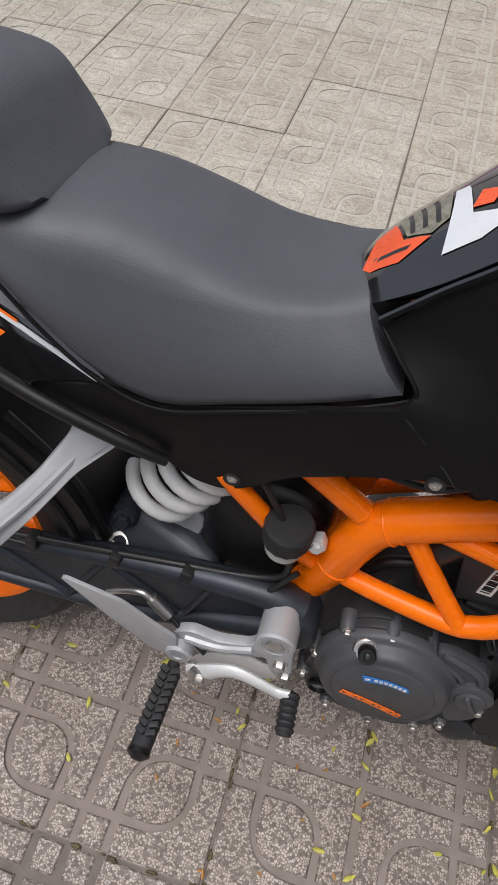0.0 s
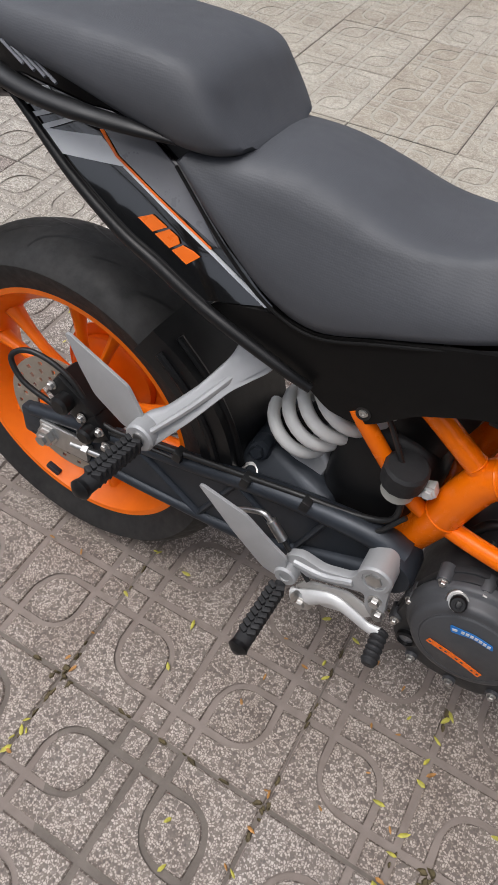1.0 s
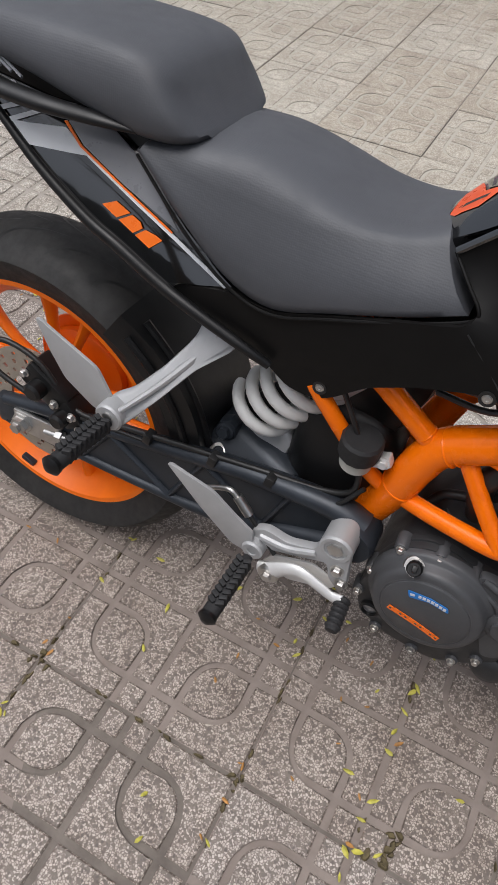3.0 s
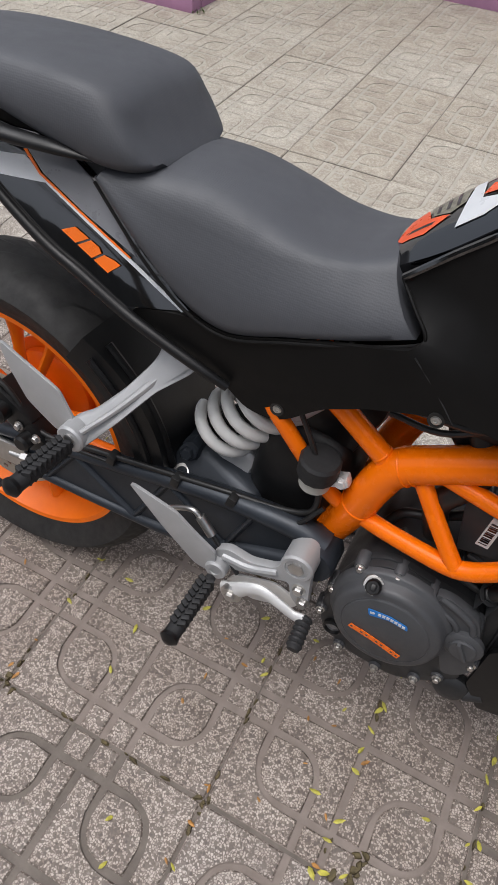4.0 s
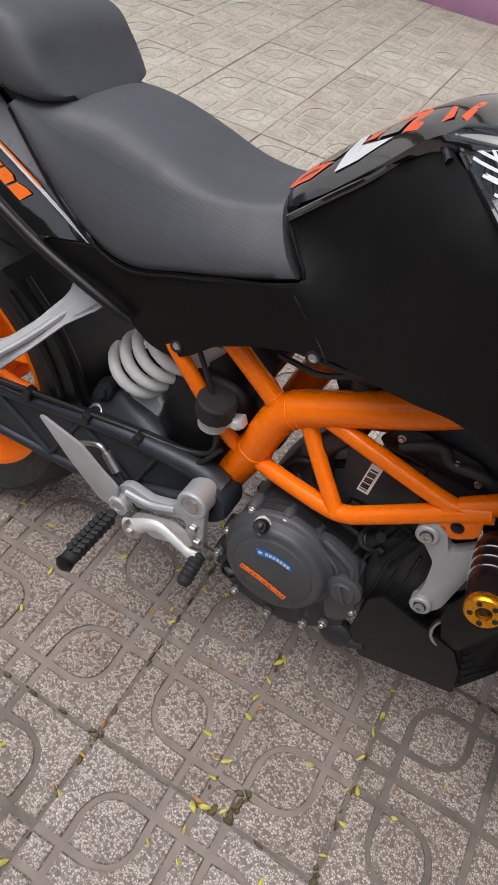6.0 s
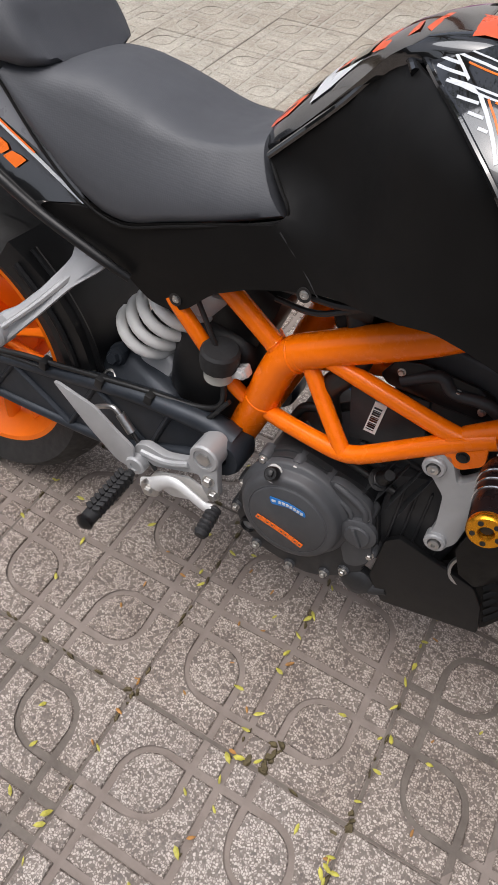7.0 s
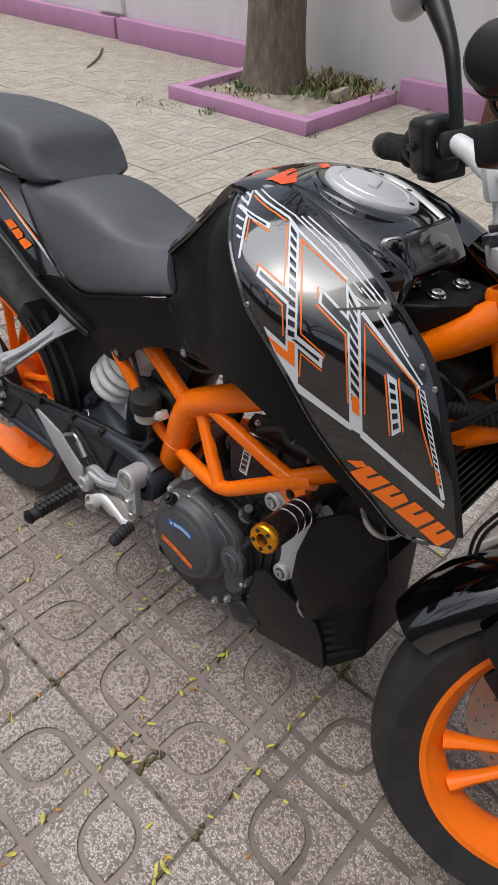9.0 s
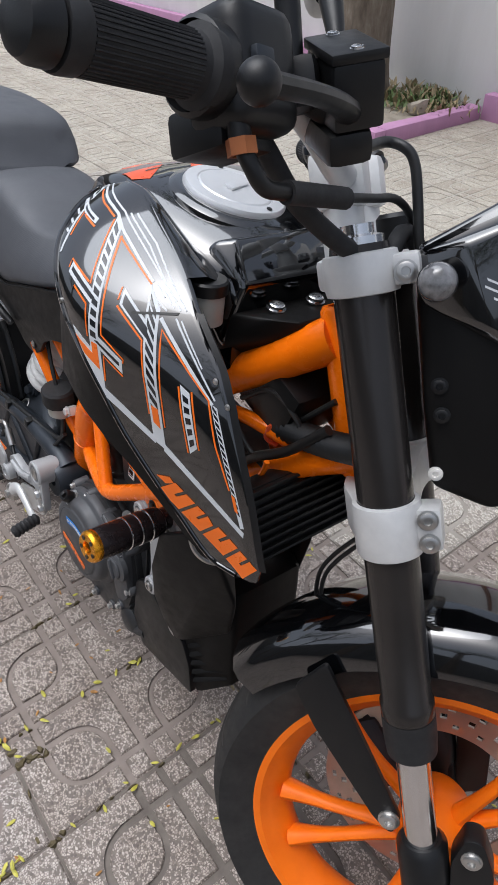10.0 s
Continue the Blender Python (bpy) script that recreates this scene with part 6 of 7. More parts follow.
# ---- loom and pipes between shroud and fork
loom = [(1.016 + 0.118 * k / 36, -0.036 - 0.010 * k / 36, 0.724 + 0.046 * k / 36 - 0.004 * math.sin(k / 36 * 3.1)) for k in range(37)]
part("corrugated_loom", tube(loom, [0.0158 if k % 2 else 0.0122 for k in range(37)], n=14, curved=False), HOSE, bike, "corrugated black cable sleeve")
part("red_tie", tube([(1.016, -0.030, 0.738), (1.008, -0.048, 0.726), (1.004, -0.050, 0.708), (1.012, -0.040, 0.698)], 0.0032, n=8), DECAL_R, bike, "red cable tie")
part("wire_hook", tube([(1.039, -0.078, 0.706), (1.036, -0.078, 0.692), (1.028, -0.078, 0.670), (1.030, -0.078, 0.648), (1.036, -0.078, 0.635), (1.054, -0.078, 0.646)], 0.0034, n=8), ORANGE, bike, "bent orange wire")
part("radiator_hose", tube([(0.975, -0.060, 0.655), (1.010, -0.066, 0.690), (1.050, -0.060, 0.722), (1.090, -0.050, 0.770)], 0.0060, n=10), HOSE, bike)
for pts in ([(0.965, -0.060, 0.742), (1.000, -0.050, 0.768), (1.040, -0.045, 0.752), (1.060, -0.04, 0.720)], [(0.970, -0.045, 0.752), (1.010, -0.040, 0.732), (1.036, -0.038, 0.745), (1.075, -0.03, 0.790)], [(0.960, -0.065, 0.720), (0.985, -0.062, 0.690), (1.02, -0.058, 0.676), (1.07, -0.05, 0.668)]):
    part("wire", tube(pts, 0.0034, n=8), HOSE, bike)
for dx in (0.0, 0.008):
    part("clutch_cable", tube([(1.165 + dx, -0.030, 0.690), (1.149 + dx, -0.030, 0.663), (1.121 + dx, -0.032, 0.607), (1.110 + dx, -0.032, 0.564), (1.117 + dx, -0.030, 0.505)], 0.0026, n=8), HOSE, bike, "black cable")
part("coil_pack", block((0.990, 0.0, 0.755), (0.09, 0.10, 0.075), 0.012, (0, 20, 0)), PLASTIC, bike)
part("side_stand", merged(tube([(0.60, 0.115, 0.27), (0.57, 0.20, 0.13), (0.555, 0.262, 0.055)], [0.011, 0.010, 0.010], n=10), block((0.552, 0.268, 0.046), (0.05, 0.03, 0.008), 0.002, (-8, 0, 0))), PLASTIC, bike, "black side stand")

# ---- foot controls, right
arm = slab(rounded([(0.211, 0.480), (0.222, 0.461), (0.242, 0.466), (0.2855, 0.5144), (0.316, 0.5516), (0.352, 0.580), (0.366, 0.602), (0.345, 0.626), (0.312, 0.620), (0.2965, 0.577), (0.2722, 0.5420), (0.244, 0.513), (0.220, 0.500)], 0.008), -0.186, -0.170, 0.005)
for vt in arm.verts:
    vt.co.y += 0.098 * max(0.0, min(1.0, (vt.co.z - 0.480) / 0.105))
hanger = part("pillion_hanger", arm, SILVER, bike, "cast alloy pillion footrest hanger")
part("hanger_rib", tube([(0.244, -0.180, 0.496), (0.282, -0.140, 0.532), (0.318, -0.098, 0.575), (0.332, -0.092, 0.600)], [0.004, 0.005, 0.006, 0.005], n=8), SILVER, hanger)
part("hanger_boss", lathe([(0.0205, -0.022), (0.0205, 0.002), (0.018, 0.005), (0.012, 0.005), (0, 0.005)], (0.230, -0.184, 0.482), (0, -1, 0), 28), SILVER, hanger)
part("hanger_pin", lathe([(0.0075, 0), (0.0075, 0.003), (0.005, 0.004), (0, 0.004)], (0.231, -0.1885, 0.486), (0, -1, 0), 18), STEEL, hanger)
plate = slab(rounded([(0.0985, 0.568), (0.1070, 0.569), (0.1300, 0.561), (0.2010, 0.537), (0.2275, 0.4934), (0.2203, 0.4681), (0.1900, 0.4651), (0.1412, 0.4912), (0.1177, 0.5276)], 0.007), -0.163, -0.158, 0.0012)
for vt in plate.verts:
    vt.co.y -= 0.10 * (vt.co.x - 0.16)
part("heel_plate", plate, SILVER, bike, "flat silver heel plate")


def footpeg(base, end, name, label):
    base, end = Vector(base), Vector(end)
    d = end - base
    blocks = []
    turn = d.to_track_quat("Z", "Y").to_matrix().to_4x4()
    for k in range(9):
        for sgn in (-1, 1):
            p = base + d * (0.16 + 0.088 * k)
            blocks.append(moved(block((sgn * 0.0066, 0.004, 0), (0.0118, 0.0215, 0.0072), 0.0018), Matrix.Translation(p) @ turn @ pose(0, 0, 0, 0, sgn * 24, 0)))
    peg = part(name, tube([base, base + d * 0.12, base + d * 0.16, end], [0.0075, 0.0085, 0.0125, 0.0125], n=12, curved=False, flat=0.85), RUBBER, bike, label)
    for piece in blocks:
        part("tread_block", piece, RUBBER, peg)
    part("peg_tip", lathe([(0.013, 0), (0.014, 0.006), (0.006, 0.012), (0, 0.012)], end, d.normalized(), 14), PLASTIC, peg)


footpeg((0.230, -0.186, 0.476), (0.2235, -0.286, 0.480), "footpeg", "black ribbed rubber pillion footpeg")
footpeg((0.444, -0.166, 0.308), (0.4395, -0.268, 0.296), "footpeg", "black ribbed rubber rider footpeg")
rider_hanger = part("rider_hanger", slab(rounded([(0.432, 0.296), (0.436, 0.344), (0.456, 0.356), (0.490, 0.349), (0.528, 0.362), (0.540, 0.392), (0.558, 0.404), (0.577, 0.394), (0.580, 0.350), (0.584, 0.314), (0.571, 0.302), (0.556, 0.318), (0.550, 0.346), (0.500, 0.328), (0.452, 0.312), (0.446, 0.296)], 0.009), -0.146, -0.132, 0.005), SILVER, bike, "cast alloy rider footrest hanger")
part("hanger_boss", lathe([(0.0165, -0.016), (0.0165, 0.006), (0.014, 0.009), (0.0075, 0.009), (0.007, 0.007), (0, 0.007)], (0.445, -0.152, 0.315), (0, -1, 0), 26), SILVER, rider_hanger)
part("hanger_rib", tube([(0.450, -0.146, 0.338), (0.492, -0.147, 0.340), (0.532, -0.146, 0.356)], 0.0055, n=8), SILVER, rider_hanger)
part("heel_plate", slab(rounded([(0.3015, 0.411), (0.3090, 0.4125), (0.3750, 0.3960), (0.4135, 0.3670), (0.4420, 0.3490), (0.4440, 0.3034), (0.4110, 0.3083), (0.3567, 0.3547)], 0.007), -0.157, -0.152, 0.0012), SILVER, bike, "flat silver heel plate")
part("pivot_boss", merged(lathe([(0.0235, -0.050), (0.0235, 0.000), (0.0210, 0.003), (0.0165, 0.003), (0.0150, -0.003), (0, -0.003)], (0.556, -0.146, 0.382), (0, -1, 0), 34)), SILVER, rider_hanger, "round cast pivot boss")
part("pivot_bolt", hexbolt((0.5555, -0.144, 0.381), (0, -1, 0), 0.0115, 0.006), STEEL, rider_hanger, "large pivot bolt")
for x, z in ((0.576, 0.318), (0.566, 0.342)):
    part("hanger_bolt", hexbolt((x, -0.145, z), (0, -1, 0), 0.0075, 0.009), STEEL, rider_hanger)
ped = part("brake_pedal", tube([(0.462, -0.158, 0.286), (0.478, -0.160, 0.294), (0.498, -0.162, 0.314), (0.520, -0.163, 0.325), (0.548, -0.164, 0.317), (0.570, -0.165, 0.309), (0.588, -0.167, 0.312)], [0.013, 0.0145, 0.0115, 0.0105, 0.0090, 0.0085, 0.010], n=12, flat=0.65), ALU, bike, "bright alloy brake pedal")
part("pedal_pivot", merged(lathe([(0.0165, -0.004), (0.0165, 0.006), (0.013, 0.009), (0, 0.009)], (0.477, -0.160, 0.290), (0, -1, 0), 26), hexbolt((0.477, -0.168, 0.290), (0, -1, 0), 0.0078, 0.007)), STEEL, ped)
part("toe_rubber", lathe([(0, 0)] + [(0.0094 if k % 3 == 0 else 0.0114, 0.004 + 0.0025 * k) for k in range(19)] + [(0.0085, 0.052), (0, 0.053)], (0.588, -0.158, 0.3125), (0.05, -1, -0.28), 20), RUBBER, ped, "ribbed black toe rubber")
part("pedal_plate", slab(rounded([(0.455, 0.276), (0.470, 0.300), (0.530, 0.322), (0.575, 0.304), (0.560, 0.284), (0.500, 0.262)], 0.008), -0.140, -0.136, 0.001), ALU, bike, "thin alloy plate behind the pedal")
part("brake_cylinder", merged(tube([(0.345, -0.128, 0.360), (0.368, -0.130, 0.376), (0.390, -0.132, 0.386), (0.404, -0.132, 0.376)], 0.0042, n=10), tube([(0.402, -0.132, 0.379), (0.424, -0.134, 0.355)], 0.0075, curved=False)), STEEL, bike, "rear brake master cylinder with its pipe")
part("push_rod", tube([(0.424, -0.134, 0.355), (0.475, -0.146, 0.312)], 0.0034, curved=False, n=8), HOSE, bike)
res = part("fluid_reservoir", lathe([(0.017, 0), (0.021, 0.004), (0.022, 0.028), (0.0, 0.028)], (0.537, -0.084, 0.478), (0.05, -0.1, 1), 26), CLEARPLASTIC, bike, "brake fluid reservoir with a black cap")
part("reservoir_cap", merged(lathe([(0.0265, 0), (0.0275, 0.004), (0.0275, 0.026), (0.024, 0.030), (0, 0.030)], (0.5382, -0.087, 0.503), (0.05, -0.1, 1), 14)), RUBBER, res, "black ribbed cap")
part("reservoir_bracket", merged(block((0.566, -0.080, 0.500), (0.030, 0.016, 0.016), 0.003, (0, -25, 0)), hexbolt((0.571, -0.088, 0.503), (0, -1, 0), 0.007, 0.006)), ALU, res)
part("vent_hose", tube([(0.488, -0.080, 0.600), (0.512, -0.086, 0.565), (0.532, -0.088, 0.530)], 0.0035, n=8), HOSE, bike)

# ---- front end, turned on its steering axis: x ahead, y left, z up the fork from the axle
for side in (-1, 1):
    y = 0.098 * side
    fork = part("fork_leg", steered(lathe([(0.0255, 0.245), (0.0275, 0.250), (0.0275, 0.264), (0.0255, 0.268), (0.0262, 0.40), (0.0262, 0.70), (0.0245, 0.712), (0, 0.712)], (0, y, 0), (0, 0, 1), 40)), FORK, bike, "dark anodised fork leg")
    part("slider_tube", steered(lathe([(0.0178, 0.04), (0.0178, 0.25)], (0, y, 0), (0, 0, 1), 32)), CHROME, fork, "bright polished inner tube")
    part("fork_seal", steered(lathe([(0.0180, 0.200), (0.0262, 0.203), (0.0275, 0.222), (0.0275, 0.247), (0.0180, 0.247)], (0, y, 0), (0, 0, 1), 32, closed=True)), RUBBER, fork)
    part("fork_foot", steered(merged(lathe([(0.0255, -0.02), (0.0275, 0.0), (0.0275, 0.078), (0.0215, 0.086), (0.0180, 0.086)], (0, y, 0), (0, 0, 1), 30), block((0, y, -0.005), (0.05, 0.045, 0.06), 0.008))), PLASTIC, fork, "black fork foot")
    part("axle_lug", steered(slab(rounded([(0.020, -0.030), (0.030, 0.070), (0.048, 0.104), (0.066, 0.100), (0.074, 0.060), (0.062, -0.020)], 0.010), y - 0.014, y + 0.014, 0.004)), PLASTIC, fork)
    for lx, lz in ((0.052, 0.078), (0.050, 0.020)):
        part("lug_bolt", steered(bolt((lx, y + side * 0.014, lz), (0, side, 0), 0.009, 0.005)), STEEL, fork)
    part("fork_cap", steered(lathe([(0.022, 0), (0.022, 0.006), (0.014, 0.008), (0.014, 0.016), (0, 0.016)], (0, y, 0.712), (0, 0, 1), 24)), CHROME, fork)
part("front_axle", steered(tube([(0, -0.135, 0), (0, 0.135, 0)], 0.011, curved=False)), STEEL, bike)


def clamp(z0, z1, name, label):
    out = rounded([(-0.052, -0.045), (-0.020, -0.122), (0.018, -0.126), (0.032, -0.098), (0.020, -0.050), (0.020, 0.050), (0.032, 0.098), (0.018, 0.126), (-0.020, 0.122), (-0.052, 0.045)], 0.018, 4)
    bm = slab(out, z0, z1, 0.005)
    bm.transform(Matrix(((1, 0, 0, 0), (0, 0, 1, 0), (0, 1, 0, 0), (0, 0, 0, 1))))
    for side in (-1, 1):
        bm = merged(bm, lathe([(0.0268, z0 - 0.003), (0.0310, z0 - 0.002), (0.0322, z0 + 0.003), (0.0322, z1 - 0.002), (0.0310, z1 + 0.003), (0.0268, z1 + 0.004)], (0, 0.098 * side, 0), (0, 0, 1), 36, closed=True), block((0.036, 0.098 * side, (z0 + z1) / 2), (0.028, 0.030, (z1 - z0) * 0.9), 0.005))
    return part(name, steered(bm), ALU, bike, label)


top_clamp = clamp(0.674, 0.702, "top_clamp", "bead blasted alloy upper triple clamp")
low_clamp = clamp(0.434, 0.480, "lower_clamp", "bead blasted alloy lower triple clamp")
for c, zs in ((top_clamp, (0.686,)), (low_clamp, (0.445, 0.468))):
    for side in (-1, 1):
        for z in zs:
            part("clamp_bolt", steered(bolt((0.038, side * 0.114, z), (0.15, side, 0), 0.0078, 0.004)), STEEL, c)
part("steering_nut", steered(lathe([(0.026, 0), (0.026, 0.010), (0.018, 0.012), (0.018, 0.020), (0, 0.020)], (-0.033, 0, 0.704), (0, 0, 1), 6)), CHROME, bike)
for side in (-1, 1):
    part("bar_riser", steered(merged(lathe([(0.021, 0.70), (0.021, 0.720), (0.018, 0.730), (0.018, 0.750)], (-0.018, side * 0.052, 0), (0, 0, 1), 24), block((-0.018, side * 0.052, 0.768), (0.050, 0.036, 0.050), 0.009))), ALU, bike, "alloy handlebar riser")
BAR = [(-0.018, 0.0, 0.770), (-0.018, 0.05, 0.770), (-0.020, 0.085, 0.774), (-0.032, 0.135, 0.806), (-0.044, 0.175, 0.822), (-0.070, 0.255, 0.825), (-0.138, 0.380, 0.839)]
BARROLL = Matrix.Rotation(radians(5.0), 4, (0, 0, 1))
def on_bar(bm):
    """Things carried by the handlebar, which sits a little crooked."""
    return moved(bm, STEERED @ BARROLL)


INNER = BAR[:-1] + [(-0.074, 0.262, 0.8258)]
bar = part("handlebar", on_bar(tube([(a, -b, c) for a, b, c in INNER[:0:-1]] + INNER, 0.0125, n=18, per=5)), ALU, bike, "silver tapered handlebar")


def along(side, b):
    """A place on the bar at that distance out."""
    return Vector((float(np.interp(b, [q[1] for q in BAR], [q[0] for q in BAR])), side * b, float(np.interp(b, [q[1] for q in BAR], [q[2] for q in BAR]))))


for side in (-1, 1):
    a, b = along(side, 0.262), along(side, 0.380) + (Vector((0.030, 0, 0.013)) if side > 0 else Vector())
    d = (b - a).normalized()
    ln = 0.100
    b = a + d * ln
    prof = [(0.0135, -0.004), (0.0225, -0.004), (0.0235, 0.0), (0.0235, 0.006), (0.0185, 0.009)]
    prof += [(0.0178, 0.012), (0.0176, ln * 0.5), (0.0178, ln * 0.86), (0.0192, ln * 0.88), (0.0196, ln - 0.004), (0.0190, ln), (0, ln)]
    grip = part("grip", on_bar(lathe(prof, a, d, 30)), RUBBER, bike, "ribbed black rubber grip")
    frame_a = d.to_track_quat("Z", "Y").to_matrix()
    ribs = []
    for k in range(40):
        w = frame_a @ Vector((math.cos(2 * math.pi * k / 40), math.sin(2 * math.pi * k / 40), 0)) * 0.0179
        ribs.append(tube([a + d * 0.014 + w, a + d * (ln * 0.86) + w], 0.0007, n=5, curved=False))
    tagged(part("grip_rib", on_bar(merged(*ribs)), RUBBER, grip, "fine lengthwise ribs of the grip"), kind="stuff")
    part("bar_end", on_bar(lathe([(0.0150, 0), (0.0180, 0.002), (0.0178, 0.012), (0.0150, 0.018), (0.009, 0.020), (0, 0.020)], b, d, 26)), PLASTIC, grip, "black bar end weight")
    s0 = along(side, 0.225 if side < 0 else 0.216)
    rot = d.to_track_quat("Y", "Z").to_matrix().to_4x4()
    sw = part("switch_housing", on_bar(moved(merged(block((0, 0, 0.002), (0.052, 0.060, 0.074), 0.016, segments=4), block((0.020 if side < 0 else 0.010, 0.002, -0.028), (0.050, 0.050, 0.030), 0.006), lathe([(0.0265, 0), (0.0275, 0.004), (0.0275, 0.016), (0.0245, 0.019)], (0, 0.026, 0), (0, 1, 0), 26)), Matrix.Translation(s0) @ rot)), PLASTIC, bike, "black handlebar switch housing")
    part("switch_button", on_bar(moved(block((0.000, -0.004, 0.032), (0.020, 0.016, 0.012), 0.003), Matrix.Translation(s0) @ rot)), REDLENS if side < 0 else SWING, sw, "red stop switch" if side < 0 else "")
    part("switch_button", on_bar(moved(block((-0.026, 0.010, 0.004), (0.010, 0.016, 0.010), 0.002), Matrix.Translation(s0) @ rot)), SWING, sw)
    # lever in its perch, reaching out ahead of the grip
    p0 = along(side, 0.180 if side < 0 else 0.168)
    pv = p0 + Vector((0.044, side * -0.020, -0.024))
    part("lever_perch", on_bar(merged(block(p0 + Vector((0.006, 0, 0)), (0.048, 0.030, 0.034), 0.008), tube([p0 + Vector((0.012, 0, 0)), pv], 0.012, curved=False))), PLASTIC, bike, "black lever perch")
    tip = Vector((-0.026, side * 0.344, 0.794))
    part("lever", on_bar(merged(tube([pv, pv.lerp(tip, 0.3) + Vector((0.010, 0, 0)), pv.lerp(tip, 0.65) + Vector((0.010, 0, 0)), tip], [0.010, 0.009, 0.0075, 0.008], n=10, flat=0.75), dome(tip, 0.0108, 0.0108, 0.0108, 1.0))), PLASTIC if side < 0 else SWING, bike, "black hand lever with a ball end")
    m0 = along(side, 0.165) + Vector((0.004, 0, 0.010))
    mir = part("mirror", on_bar(merged(tube([m0, m0 + Vector((0.004, 0, 0.060)), m0 + Vector((0.006, side * 0.010, 0.105)), m0 + Vector((0.002, side * 0.040, 0.160))], [0.009, 0.009, 0.010, 0.015], n=14), lathe([(0.0165, -0.012), (0.0165, -0.004), (0.0150, 0.0), (0.0165, 0.004), (0.0165, 0.012), (0, 0.014)], m0 + Vector((0.001, side * 0.046, 0.170)), (0, side * 0.55, 0.85), 20))), PLASTIC, bike, "black mirror stalk")
    hc = m0 + Vector((-0.010, side * 0.085, 0.205))
    part("mirror_head", on_bar(moved(dome((0, 0, 0), 0.022, 0.075, 0.048, 0.8), Matrix.Translation(hc) @ pose(0, 0, 0, 0, 8, side * 10))), SILVER, mir, "silver backed mirror head")
# front brake reservoir and lines
r0 = Vector((-0.001, -0.167, 0.818))
TILT = pose(0, 0, 0, -26, 2, -157)
RES = Matrix.Translation(r0) @ TILT
fr = part("front_reservoir", on_bar(moved(block((0, 0, 0), (0.036, 0.061, 0.042), 0.004), RES)), PLASTIC, bike, "square black front brake reservoir")
part("reservoir_lid", on_bar(moved(block((0, 0, 0.024), (0.039, 0.064, 0.007), 0.002), RES)), PLASTIC, fr)
part("master_cylinder", on_bar(moved(block((0.006, -0.006, -0.032), (0.034, 0.076, 0.024), 0.008), RES)), PLASTIC, bike, "black front brake master cylinder")
for dy in (-0.024, 0.024):
    part("reservoir_screw", on_bar(moved(bolt((0, dy, 0.0275), (0, 0, 1), 0.004, 0.002), RES)), CHROME, fr)
b0 = along(-1, 0.250) + Vector((0.008, 0, -0.041))
part("brake_banjo", on_bar(merged(tube([along(-1, 0.250) + Vector((0.008, 0, -0.005)), b0], 0.0075, curved=False))), PLASTIC, bike)
part("banjo_collar", on_bar(lathe([(0.0070, -0.005), (0.0098, -0.005), (0.0098, 0.005), (0.0070, 0.005)], b0 + Vector((0, 0, -0.002)), (0, 0, 1), 6, closed=True)), COPPER, bike, "copper coloured pipe fitting")
part("front_brake_pipe", on_bar(tube([b0, Vector((-0.056, -0.250, 0.770)), Vector((-0.051, -0.243, 0.757)), Vector((-0.040, -0.222, 0.753)), Vector((-0.020, -0.182, 0.748))], 0.0058, n=12)), PLASTIC, bike, "throttle cable elbow")
part("cable_sleeve", on_bar(tube([Vector((-0.041, -0.224, 0.7532)), Vector((-0.009, -0.165, 0.746))], 0.0080, curved=False)), RUBBER, bike)
part("throttle_cable", on_bar(tube([Vector((-0.010, -0.168, 0.7465)), Vector((0.010, -0.120, 0.7445)), Vector((0.024, -0.080, 0.743)), Vector((0.034, -0.050, 0.730)), Vector((0.040, -0.030, 0.700))], 0.0036, n=10)), HOSE, bike)
part("taped_harness", on_bar(tube([along(-1, 0.20) + Vector((-0.005, 0, -0.035)), along(-1, 0.16) + Vector((0.0, 0, -0.075)), along(-1, 0.09) + Vector((0.026, 0, -0.085)), Vector((0.030, -0.050, 0.715)), Vector((0.055, -0.040, 0.66))], 0.0080, n=10)), RUBBER, bike, "taped black wiring bundle")
part("brake_line", on_bar(tube([r0 + Vector((0.000, 0.060, -0.036)), Vector((0.020, -0.062, 0.790)), Vector((0.036, -0.060, 0.782)), Vector((0.042, -0.060, 0.768)), Vector((0.042, -0.060, 0.740)), Vector((0.040, -0.058, 0.70)), Vector((0.040, -0.04, 0.62)), Vector((0.046, 0.05, 0.45))], 0.0046, n=10)), HOSE, bike, "black front brake line")
part("ignition_lock", steered(lathe([(0.018, 0), (0.018, 0.03), (0.014, 0.034), (0, 0.034)], (0.020, 0.0, 0.700), (0, 0, 1), 20)), PLASTIC, bike)

# headlight mask
MASK = [(0.040, 0.090, 0.490), (0.040, 0.098, 0.570), (0.042, 0.095, 0.668), (0.072, 0.103, 0.694), (0.180, 0.085, 0.730), (0.240, 0.045, 0.700), (0.265, 0.040, 0.600), (0.235, 0.050, 0.520), (0.170, 0.075, 0.475), (0.090, 0.090, 0.465)]
mask = part("headlight_mask", steered(hull([(a, b, c) for a, b, c in MASK] + [(a, -b, c) for a, b, c in MASK], 0.012, 3)), MATTE, bike, "black headlight mask")
part("mask_top", steered(hull([(0.046, -0.098, 0.703), (0.046, 0.098, 0.703), (0.200, -0.082, 0.760), (0.200, 0.082, 0.760), (0.235, -0.050, 0.735), (0.235, 0.050, 0.735), (0.056, -0.106, 0.690), (0.056, 0.106, 0.690), (0.20, -0.094, 0.738), (0.20, 0.094, 0.738)], 0.005, 3)), GLOSS, mask, "gloss black mask top")
